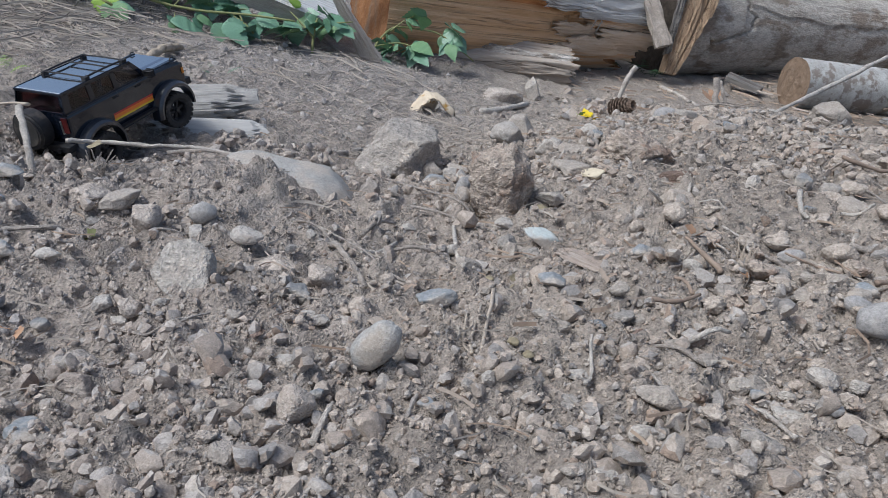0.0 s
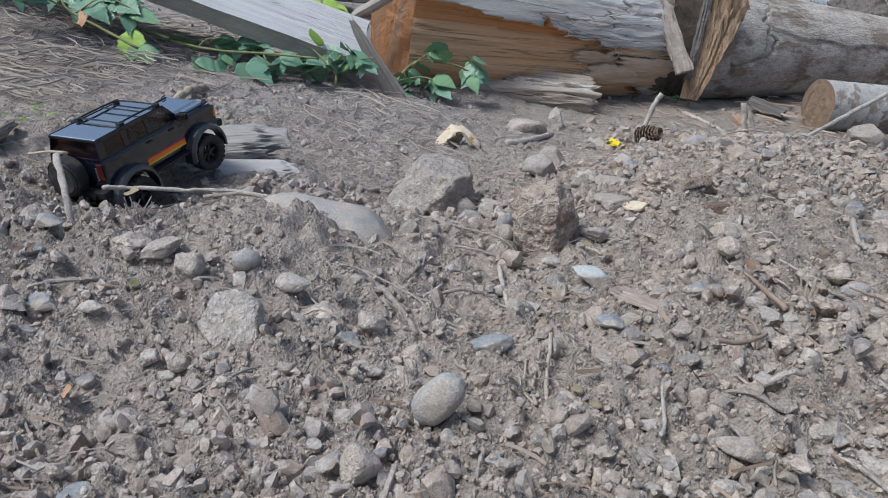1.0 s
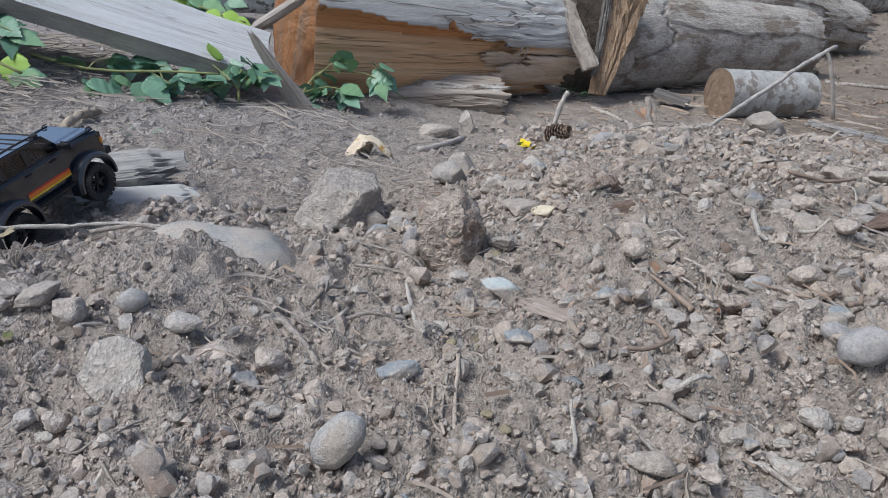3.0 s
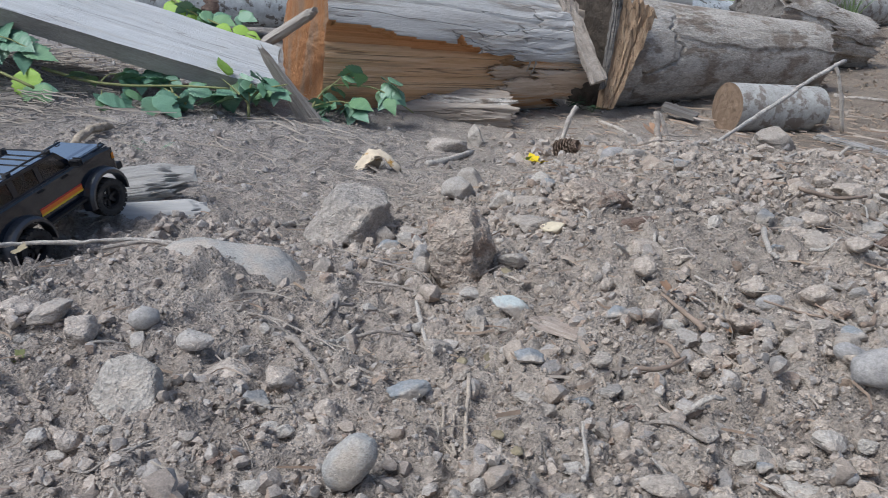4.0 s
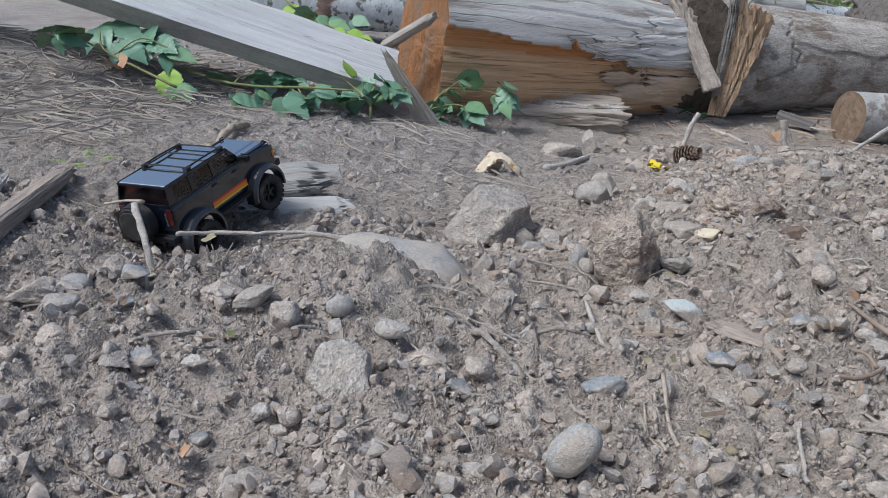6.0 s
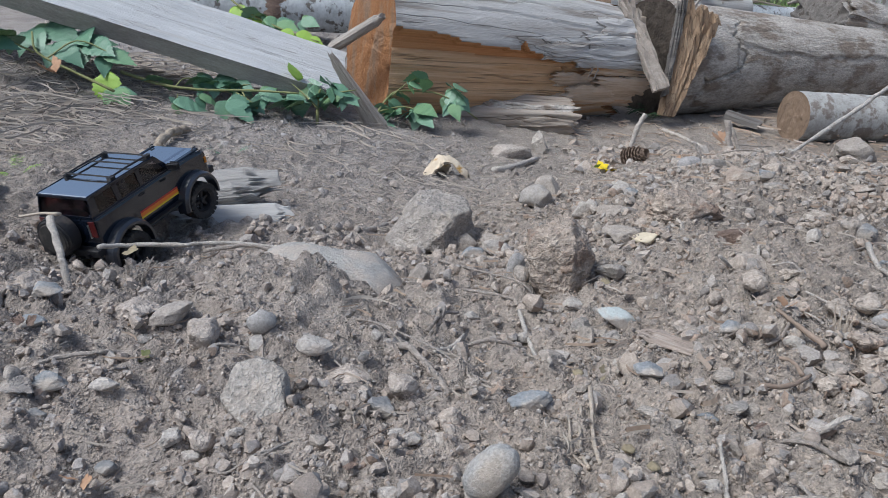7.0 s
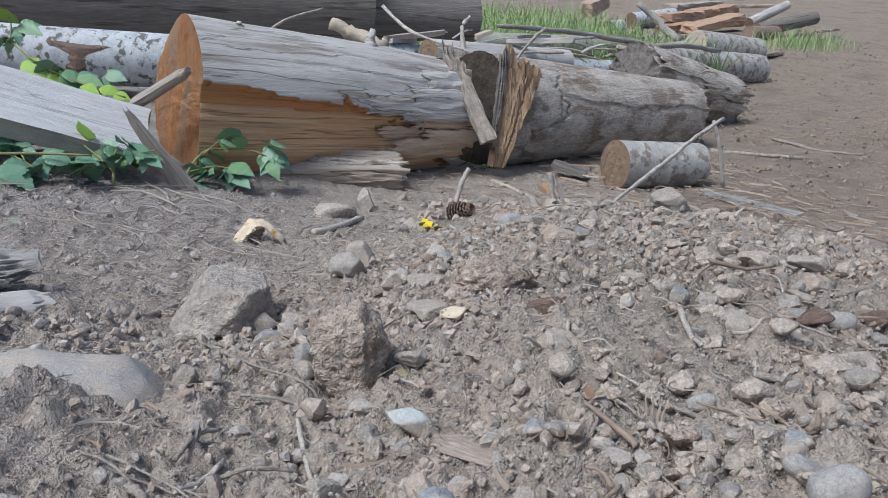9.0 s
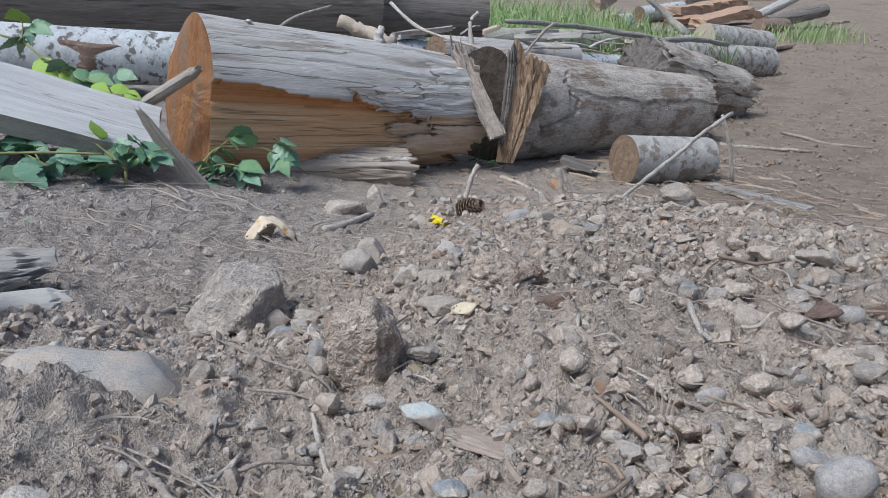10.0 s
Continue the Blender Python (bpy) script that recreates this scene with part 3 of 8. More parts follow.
def tube(points, r0, r1, sides=8, rough=0.12, seed=0, per=4, flat=1.0):
    """Corners and faces of a tapered, slightly knobbly stick along points."""
    rng = np.random.default_rng(seed)
    pts = [Vector(p) for p in points]
    path = []
    for i in range(len(pts) - 1):
        a, b = pts[i], pts[i + 1]
        ta = (pts[i + 1] - pts[i - 1]) / 2 if i else b - a
        tb = (pts[i + 2] - pts[i]) / 2 if i + 2 < len(pts) else b - a
        for k in range(per):
            s = k / per
            path.append((2 * s**3 - 3 * s**2 + 1) * a + (s**3 - 2 * s**2 + s) * ta + (-2 * s**3 + 3 * s**2) * b + (s**3 - s**2) * tb)
    path.append(pts[-1])
    n = len(path)
    verts, faces = [], []
    up = Vector((0.13, 0.21, 1)).normalized()
    kink = [rng.normal(size=3) for _ in path]
    for i, p in enumerate(path):
        t = (path[min(i + 1, n - 1)] - path[max(i - 1, 0)]).normalized()
        a = t.cross(up)
        a = (a if a.length > 0.05 else t.cross(Vector((1, 0, 0)))).normalized()
        b = a.cross(t)
        r = r0 + (r1 - r0) * i / (n - 1)
        r *= 1 + rough * rng.normal() * 0.6
        p = p + Vector(kink[i]) * (r * 1.1 * rough)
        for j in range(sides):
            q = 2 * math.pi * j / sides
            k = r * (1 + rough * rng.normal() * 0.5)
            verts.append(p + a * (math.cos(q) * k) + b * (math.sin(q) * k * flat))
    for i in range(n - 1):
        for j in range(sides):
            k = (j + 1) % sides
            faces.append((i * sides + j, i * sides + k, (i + 1) * sides + k, (i + 1) * sides + j))
    faces.append(tuple(range(sides))[::-1])
    faces.append(tuple(range((n - 1) * sides, n * sides)))
    return verts, faces


STICK_SEED = [500]


def stick(name, material, points, r0, r1, label, category="stick", group="twigs on the ground", flat=1.0, rough=0.2):
    STICK_SEED[0] += 1
    if group == "twigs on the ground":
        points = [(a, b, c + lump(a, b)) for a, b, c in points]
    mid = Vector(points[len(points) // 2])
    verts, faces = tube([Vector(p) - mid for p in points], r0, r1, 11, rough * 0.75, STICK_SEED[0], 5, flat)
    ob = new(name, mesh_of(name, verts, faces, (material,), True))
    ob.location = mid
    return tagged(ob, label, category, group)


def log_body(length, r0, r1, seed, rings=60, sides=72, lump=0.03, shape=None, ragged=(0.0, 0.0), ridge=0.0, skew=0.0):
    """Corners of a log along x. shape(s, q) gives a factor on the radius: s from 0 to 1 along it, q the angle from its front (-y), upwards."""
    rng = np.random.default_rng(seed)
    s = np.linspace(0, 1, rings)
    q = np.linspace(-math.pi, math.pi, sides, endpoint=False)
    ss, qq = np.meshgrid(s, q, indexing="ij")
    r = r0 + (r1 - r0) * ss
    pts = np.stack([ss * length * 1.2, np.cos(qq) * 0.6, np.sin(qq) * 0.6], -1).reshape(-1, 3)
    bumps = smooth_noise(pts, 1.6, seed % 40).reshape(ss.shape)
    lines = smooth_noise(pts * (0.12, 1, 1), 9.0, seed % 29).reshape(ss.shape)
    r = r * (1 + lump * bumps + ridge * lines)
    if shape:
        r = r * shape(ss, qq)
    jag = smooth_noise(np.stack([np.cos(q), np.sin(q), 0 * q], -1), 3.0, seed % 17) + 0.5 * rng.normal(size=sides) * 0.3
    x = ss * length
    x = x + ragged[0] * jag[None, :] * np.clip(1 - ss * 6, 0, 1) + ragged[1] * jag[None, :] * np.clip(ss * 6 - 5, 0, 1)
    x = x - skew * np.cos(qq) * r * np.clip(1 - ss * 5, 0, 1)
    v = np.stack([x, -np.cos(qq) * r, np.sin(qq) * r], -1)
    idx = np.arange(rings * sides).reshape(rings, sides)
    nxt = np.roll(idx, -1, 1)
    faces = np.stack([idx[:-1], nxt[:-1], nxt[1:], idx[1:]], -1).reshape(-1, 4)[:, ::-1]
    return v, faces, ss, qq


def end_cap(ring, inward, seed, depth=0.004):
    """A disc that closes a log's end, with the sawn face's slight relief."""
    n = len(ring)
    c = ring.mean(0)
    verts, faces = [], []
    levels = np.linspace(1.0, 0.03, 34)
    rng = np.random.default_rng(seed)
    for k in levels:
        row = c + (ring - c) * k
        row[:, 0] = c[0] + (ring[:, 0] - c[0]) * k**5
        if k < 1:
            row[:, 0] += depth * np.array([noise.noise(Vector((p[1] * 45, p[2] * 45, seed))) + 0.6 * noise.noise(Vector((p[1] * 130, p[2] * 130, seed))) for p in row])
        verts.extend(row)
    verts.append(c)
    for i in range(len(levels) - 1):
        for j in range(n):
            k = (j + 1) % n
            faces.append((i * n + j, i * n + k, (i + 1) * n + k, (i + 1) * n + j))
    last = (len(levels) - 1) * n
    for j in range(n):
        faces.append((last + j, last + (j + 1) % n, len(verts) - 1))
    return verts, faces if inward < 0 else [f[::-1] for f in faces]


def log(name, a, b, r0, r1, bark, cut, label, seed, category="log", shape=None, split=None, split_mat=None, cut_label="sawn end of the log", **more):
    """A felled log from a to b: its body, and its two ends as parts. split(s, q) says which faces show split wood."""
    a, b = Vector(a), Vector(b)
    thing = empty(name, frame_of(a, b - a), label=label, category=category)
    v, faces, ss, qq = log_body((b - a).length, r0, r1, seed, shape=shape, **more)
    rings, sides = v.shape[:2]
    flat = v.reshape(-1, 3)
    index = None
    if split:
        f0 = faces[:, -1]
        index = np.asarray(split(ss.ravel()[f0], qq.ravel()[f0])).astype(np.int32)
    body = part("trunk", mesh_of("trunk", flat, faces, (bark, *split_mat) if split else (bark,), True, index), None, thing)
    for ring, inward, k in ((v[0], 1, 0), (v[-1], -1, 1)):
        cv, cf = end_cap(ring.copy(), -inward, seed + k)
        part("cut_end", mesh_of("cut_end", cv, cf, (cut,), True), None, thing, cut_label)
    return thing


def board(name, m, size, material, label, category="board", seed=0, wear=0.004, group="", steps=(24, 4, 3), edge=None, taper=1.0, skew=0.0):
    """A weathered board from the corner of m along its x, y and z, its faces and edges uneven."""
    lx, ly, lz = size
    nx, ny, nz = steps
    bm = bmesh.new()
    bmesh.ops.create_cube(bm, size=1.0)
    bmesh.ops.translate(bm, vec=(0.5, 0.5, 0.5), verts=bm.verts)
    for axis, n in ((0, nx), (1, ny), (2, nz)):
        for k in range(1, n):
            co, no = [0.0, 0.0, 0.0], [0.0, 0.0, 0.0]
            co[axis], no[axis] = k / n, 1.0
            bmesh.ops.bisect_plane(bm, geom=bm.verts[:] + bm.edges[:] + bm.faces[:], plane_co=co, plane_no=no)
    for v in bm.verts:
        p = v.co
        k = 1 - (1 - taper) * p.x
        q = Vector((p.x * lx + skew * (1 - p.y) * (1 - p.x), (p.y - 0.5) * ly * k + 0.5 * ly, p.z * lz))
        n = noise.noise_vector(Vector((q.x * 9 + seed, q.y * 22, q.z * 22)))
        fine = noise.noise_vector(Vector((q.x * 3, q.y * 70 + seed, q.z * 70)))
        v.co = q + Vector((n.x * wear * 2, n.y * wear, n.z * wear * 0.7)) + fine * wear * 0.35
    # all but the upper faces take the edge material, coloured darker as in shade
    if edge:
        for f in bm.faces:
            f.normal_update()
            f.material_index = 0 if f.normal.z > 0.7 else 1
    ob = new(name, from_bm(name, bm, (material, edge) if edge else material, False))
    ob.matrix_world = m
    return tagged(ob, label, category, group)

def grain_wood(name, a, b, w, h, seed, label, material, ragged=0.25, roll=0.0, ridge=0.07, lump_by=0.12, tip=1.0):
    """One weathered piece of wood: long ridges of grain, flattened, with splintered ends."""
    a, b = Vector(a), Vector(b)
    ln = (b - a).length
    v, f, ss, qq = log_body(ln, w / 2, w / 2, seed, rings=70, sides=120, lump=lump_by, ridge=ridge, ragged=(ragged * ln, ragged * ln))
    rings, sides = v.shape[:2]
    taper = np.clip(np.minimum(ss, 1 - ss) * 9, 0.45, 1) ** 0.5 * (1 + (tip - 1) * ss)
    v[..., 1] *= taper
    v[..., 2] *= taper * h / w
    idx = np.arange(rings * sides).reshape(rings, sides)
    faces = [tuple(q) for q in f] + [tuple(idx[0]), tuple(idx[-1][::-1])]
    ob = new(name, mesh_of(name, v.reshape(-1, 3), faces, (material,), False))
    ob.matrix_world = frame_of(a, b - a) @ pose(0, 0, 0, roll, 0, 0)
    return tagged(ob, label, "driftwood", "broken wood")


M_DRIFT_FINE = surface("grey_weathered_grain", [(0.25, (0.30, 0.275, 0.245)), (0.5, (0.44, 0.41, 0.375)), (0.72, (0.55, 0.525, 0.49))], scale=26, stretch=(0.6, 9, 9), fine=5, bump=1.0, dist=0.004, dull=0.3)
M_SHARD = surface("grey_brown_shard", [(0.25, (0.22, 0.19, 0.16)), (0.5, (0.40, 0.36, 0.32)), (0.72, (0.55, 0.51, 0.465))], scale=22, stretch=(0.6, 8, 8), fine=5, bump=1.0, dist=0.004)
M_FLAKE = surface("brown_splintered_bark", [(0.25, (0.20, 0.155, 0.125)), (0.5, (0.36, 0.30, 0.255)), (0.72, (0.52, 0.46, 0.405))], scale=60, stretch=(0.5, 7, 7), fine=4, bump=1.0, dist=0.002)
M_DRIFT_PALE = surface("bleached_smooth_wood", [(0.25, (0.36, 0.335, 0.305)), (0.5, (0.46, 0.435, 0.40)), (0.72, (0.54, 0.515, 0.48))], scale=20, stretch=(0.7, 6, 6), fine=5, bump=0.6, dist=0.002, dull=0.3)
# ---- the wood pile behind the track ----
def shell_edge(s):
    """The angle at which the upper shell ends, along the log: a torn edge in short steps."""
    steps = 0.014 * np.sign(np.sin(13 * s + 1)) + 0.010 * np.sin(21 * s) + 0.006 * np.sin(57 * s + 2)
    return 0.30 - 0.27 * np.clip(s / 0.75, 0, 1) + steps + 0.10 * np.exp(-(((s - 0.42) / 0.014) ** 2))


def split_line(s):
    return 0.085 - 0.05 * s + 0.008 * np.sin(13 * s)


def split_shape(s, q):
    """The front of the log is broken away in flat layers below a torn upper shell."""
    top, line = shell_edge(s), split_line(s)
    inside = (q < top) & (q > -1.0)
    tear = 0.66 + 0.05 * np.sin(17 * q + 1) + 0.03 * np.sin(41 * q)
    low = -0.24 - 0.10 * s + 0.02 * np.sin(15 * s)
    chord = 0.862 / np.cos(np.clip(q + 0.05, -1.1, 1.1))
    chord = chord - 0.030 * (q > line) + 0.014 * (q < low) + 0.010 * (q < low - 0.16)
    chord = chord - 0.020 * np.exp(-(((q - line) / 0.014) ** 2))
    for k, (q0, slope, deep) in enumerate(((0.20, -0.10, 0.016), (-0.07, -0.03, -0.014), (-0.14, 0.05, 0.018), (-0.34, -0.06, -0.020), (-0.52, 0.03, 0.015))):
        ledge = q0 + slope * s + 0.012 * np.sin(9 * s + 2 * k) + 0.006 * np.sin(31 * s + k)
        chord = chord + deep * 0.5 * np.tanh((q - ledge) / 0.008)
    chord = chord + 0.0035 * np.sin(95 * q + 2.0 * np.sin(5 * s)) + 0.0025 * np.sin(171 * q + 3.0 * np.sin(4 * s + 1))
    rough = 0.012 * np.sin(50 * q + 3 * np.sin(7 * s)) + 0.014 * np.sin(33 * s + 21 * q) * np.sin(19 * s)
    chord = chord + (s > tear) * (rough - 0.035 * (q > -0.22) + 0.02 * (q < -0.22)) - 0.05 * np.exp(-(((s - tear) / 0.008) ** 2)) * (q < line)
    r = np.where(inside, np.minimum(1.0, chord), 1.0)
    crack = 0.03 * np.exp(-(((q - 0.62 - 0.05 * np.sin(5 * s)) / 0.012) ** 2)) * ((s > 0.25) & (s < 0.9)) + 0.025 * np.exp(-(((q - 0.95 - 0.04 * np.sin(6 * s + 1)) / 0.012) ** 2)) * (s > 0.3)
    return (r - crack) * (1 - 0.04 * np.clip(s - 0.8, 0, 1) * 5)


def split_faces(s, q):
    tear = 0.66 + 0.05 * np.sin(17 * q + 1) + 0.03 * np.sin(41 * q)
    kind = np.where(s > tear, 3, np.where(q > split_line(s), 2, 1))
    return np.where((q < shell_edge(s)) & (q > -1.0), kind, 0)


def cracked(s, q):
    """A broken ledge along the grey log, a branching crack near its end and a few fine drying cracks."""
    r = np.ones_like(s)
    ledge = 0.42 - 0.12 * s + 0.05 * np.sin(9 * s) + 0.03 * np.sin(31 * s)
    r = r - 0.035 * (q < ledge) * (q > -1.3) * (s > 0.2)
    wave = 0.22 + 0.02 * np.sin(8 * q) + 0.008 * np.sin(29 * q)
    r = r - 0.07 * np.exp(-(((s - wave) / 0.006) ** 2)) * ((q > -0.05) & (q < 1.0))
    flat = -0.06 - 1.2 * (0.22 - s) + 0.03 * np.sin(40 * s)
    r = r - 0.07 * np.exp(-(((q - flat) / 0.022) ** 2)) * ((s > 0.09) & (s < 0.225))
    r = r - 0.06 * np.exp(-(((s - 0.09 - 0.01 * np.sin(14 * q)) / 0.006) ** 2)) * ((q > -0.65) & (q < -0.15))
    for q0, amp, fr, s0, s1, w in ((0.75, 0.05, 7, 0.25, 0.95, 0.012), (-0.55, 0.04, 9, 0.15, 0.7, 0.010), (1.05, 0.04, 8, 0.1, 1.0, 0.012)):
        line = q0 + amp * np.sin(fr * s + q0 * 9) + 0.012 * np.sin(53 * s)
        r = r - 0.025 * np.exp(-(((q - line) / w) ** 2)) * ((s > s0) & (s < s1))
    return r


def flake(parent, length, r0, r1, s0, s1, q0, q1, out, thick, seed, material, name="bark_flake"):
    """A torn layer of wood that follows the log's round, with jagged ends."""
    rng = np.random.default_rng(seed)
    nu, nv = 22, 9
    verts, faces = [], []
    wave = lambda k, lane: noise.noise(Vector((k, lane, seed * 1.7))) + 0.35 * noise.noise(Vector((2.7 * k, lane + 5, seed * 1.7)))
    jag = [(0.10 * wave(0.9 * j, 0) + 0.05 * rng.normal(), 0.12 * wave(0.9 * j, 9) + 0.06 * rng.normal()) for j in range(nv + 1)]
    side = [(0.12 * wave(0.16 * i, 20), 0.14 * wave(0.16 * i, 30) + 0.10 * round(2 * wave(0.11 * i, 44)) / 2) for i in range(nu + 1)]
    for lay in (0, 1):
        for i in range(nu + 1):
            for j in range(nv + 1):
                u, w = i / nu, j / nv
                s = s0 + (s1 - s0) * (u + jag[j][0] * (1 - u) + jag[j][1] * u)
                q = q0 + (q1 - q0) * (w + side[i][0] * (1 - w) + side[i][1] * w)
                rim = min(1.0, 6 * min(u, 1 - u, w, 1 - w))
                r = (r0 + (r1 - r0) * s) * out + thick * (0.5 + 0.5 * rim) * (1 - 2 * lay) * 0.5 + 0.005 * noise.noise(Vector((s * 9, q * 9, seed))) + 0.0025 * noise.noise(Vector((s * 12, q * 60, seed)))
                verts.append((s * length, -math.cos(q) * r, math.sin(q) * r))
    n = (nu + 1) * (nv + 1)
    at = lambda l, i, j: l * n + i * (nv + 1) + j
    for i in range(nu):
        for j in range(nv):
            faces += [(at(0, i, j), at(0, i, j + 1), at(0, i + 1, j + 1), at(0, i + 1, j)), (at(1, i, j), at(1, i + 1, j), at(1, i + 1, j + 1), at(1, i, j + 1))]
        for j in (0, nv):
            faces.append((at(0, i, j), at(0, i + 1, j), at(1, i + 1, j), at(1, i, j)))
    for j in range(nv):
        for i in (0, nu):
            faces.append((at(0, i, j), at(0, i, j + 1), at(1, i, j + 1), at(1, i, j)))
    return part(name, mesh_of(name, verts, faces, (material,), False), None, parent)


big = log("split_log", (-0.234, 2.376, 0.149), (0.492, 2.945, 0.050), 0.226, 0.207, M_LOG, M_SAWN, "thick weathered grey log with an orange split face", 11, shape=split_shape, split=split_faces, split_mat=(M_SPLIT, M_SPLIT_RED, M_SPLIT_OLD), rings=170, sides=260, lump=0.02, ridge=0.008, ragged=(0.0, 0.10), skew=0.30, cut_label="orange sawn end of the log")
for k, (s0, s1, q0, q1, out, th, m) in enumerate((
    (0.50, 0.72, 0.06, 0.34, 1.005, 0.016, M_LOG), (0.66, 1.02, 0.00, 0.20, 1.01, 0.014, M_LOG), (0.72, 1.06, 0.16, 0.50, 1.0, 0.018, M_LOG), (0.74, 1.05, -0.12, 0.02, 0.93, 0.016, M_SPLIT_OLD),
    (0.80, 1.08, -0.42, -0.14, 0.97, 0.022, M_SPLIT_OLD), (0.66, 0.92, -0.62, -0.30, 0.99, 0.020, M_SPLIT_OLD), (0.86, 1.04, -0.72, -0.36, 0.95, 0.02, M_SPLIT_OLD), (0.60, 0.78, -0.34, -0.12, 0.90, 0.012, M_SPLIT_OLD), (0.80, 1.04, 0.48, 0.85, 0.995, 0.018, M_LOG))):
    flake(big, 0.928, 0.226, 0.207, s0, s1, q0, q1, out, th, 70 + k, m, "torn_layer")


def knot_stub(parent, at, axis, r, h, name="branch_stub"):
    v, f = tube([Vector(at) - Vector(axis) * h * 0.4, Vector(at) + Vector(axis) * h * 0.4, Vector(at) + Vector(axis) * h], r * 1.5, r * 0.5, 10, 0.15, 5, 4)
    return part(name, mesh_of(name, v, f, (M_LOG,), True), None, parent)


knot_stub(big, (0.62, -0.03, 0.207), (0.15, 0, 1), 0.017, 0.055)
knot_stub(big, (0.13, -0.05, 0.213), (0.05, -0.1, 1), 0.011, 0.014, "knot")
for k, (x0, z0) in enumerate(((0.68, 0.0), (0.705, -0.005))):
    v, f = tube([(x0, -0.205, z0 + 0.02), (x0 + 0.004, -0.222, z0), (x0 - 0.002, -0.215, z0 - 0.035)], 0.006, 0.002, 6, 0.2, 60 + k, 3, 0.5)
    part("bark_shred", mesh_of("bark_shred", v, f, (M_TWIG_PALE,), True), None, big)


def slab_shape(s, q):
    """Half-round: broken flat on top and in steps in front."""
    flat = 0.62 / np.maximum(np.cos(q - 1.25), 0.3)
    front = 0.90 / np.maximum(np.cos(q + 0.1), 0.3)
    return np.minimum(1.0, np.minimum(flat, front)) * (1 + 0.02 * np.sign(np.sin(9 * q + 4 * s)))


slab = log("fallen_slab", (-0.135, 2.425, -0.045), (0.362, 2.475, -0.058), 0.086, 0.072, M_SLAB, M_SPLIT_OLD, "grey-brown slab of split log lying along the ground", 12, "wood slab", shape=slab_shape, ragged=(0.03, 0.035), lump=0.06, ridge=0.04, sides=110, rings=80, cut_label="broken end")
flake(slab, 0.50, 0.086, 0.072, 0.45, 1.0, 0.35, 0.9, 0.80, 0.010, 91, M_LOG_MOTTLED, "torn_layer")
flake(slab, 0.50, 0.086, 0.072, 0.70, 1.02, -0.2, 0.25, 0.92, 0.010, 92, M_SLAB, "torn_layer")
# the grey log's closed end is coloured near black for the gap's shade
log("grey_log", (0.70, 3.03, 0.055), (1.79, 3.60, -0.02), 0.215, 0.155, M_LOG_MOTTLED, M_SHADED_END, "thick cracked grey log lying on the dirt", 13, shape=cracked, rings=200, sides=240, lump=0.035, ridge=0.006, ragged=(0.01, 0.03))
log("short_log", (1.107, 2.648, -0.058), (1.444, 2.735, -0.072), 0.082, 0.076, M_BARK_GREY, M_SAWN_OLD, "short round log with grey lichened bark and a brown sawn end", 14, lump=0.03, sides=48, rings=24, cut_label="brown sawn end with cracks")
birch = log("birch_log", (-1.60, 3.33, 0.19), (-0.36, 3.43, 0.155), 0.108, 0.102, M_BIRCH, M_SAWN_OLD, "white birch log with a rotten brown patch", 15, lump=0.03, sides=56)
log("dark_log", (-2.2, 4.05, 0.39), (0.380, 4.383, 0.411), 0.27, 0.245, M_LOG_DARK, M_LOG, "big dark weathered log lying across the pile", 16, lump=0.03, ridge=0.012, sides=80, rings=90, cut_label="pale grey sawn end")
log("bark_log", (0.326, 4.488, 0.348), (0.986, 4.594, 0.352), 0.145, 0.135, M_LOG_DARK, M_LOG, "thick dark weathered log with a round end", 30, lump=0.04, sides=56, rings=40, cut_label="pale grey sawn end")
rotten = log("broken_log", (1.70, 4.00, 0.11), (2.42, 4.34, -0.03), 0.17, 0.135, M_LOG_MOTTLED, M_LOG_DARK, "broken half-rotten grey log", 17, lump=0.09, ridge=0.03, ragged=(0.05, 0.10), sides=110, rings=80, cut_label="dark rotten hollow end")
for k, (s0, s1, q0, q1, out) in enumerate(((0.02, 0.55, 0.4, 1.2, 1.04), (0.45, 1.05, 0.0, 0.7, 1.05), (0.6, 1.0, -0.5, -0.1, 1.02))):
    flake(rotten, 0.80, 0.17, 0.135, s0, s1, q0, q1, out, 0.016, 120 + k, M_LOG_MOTTLED, "torn_bark")
log("dark_round_log", (2.5, 5.62, 0.10), (3.708, 6.221, 0.005), 0.10, 0.125, M_BARK_GREY, M_LOG_DARK, "weathered round log with a dark burnt end", 18, sides=44, rings=30, cut_label="dark charred end")
log("pale_round_log", (3.36, 6.66, 0.17), (4.109, 6.945, 0.12), 0.12, 0.115, M_BARK_GREY, M_CHIP, "grey log with a fresh pale sawn end", 19, sides=44, rings=20, cut_label="fresh pale sawn end")
log("birch_log", (0.35, 3.80, 0.165), (2.06, 4.707, 0.055), 0.085, 0.075, M_BIRCH, M_SAWN_OLD, "long pale birch log behind the grey logs", 20, sides=40, rings=40)
log("birch_log", (0.6, 3.62, 0.20), (1.35, 4.02, 0.17), 0.075, 0.06, M_LOG, M_SAWN_OLD, "peeled pale log lying on the pile", 29, sides=40, rings=40)
log("mossy_log", (1.05, 5.4, 0.155), (2.55, 6.372, 0.13), 0.085, 0.08, surface("mossy_pale_bark", [(0.3, (0.22, 0.215, 0.15)), (0.7, (0.48, 0.48, 0.42))], scale=9, bump=0.5, dist=0.004), M_SAWN_OLD, "pale mossy log in the grass", 21, sides=36, rings=30)

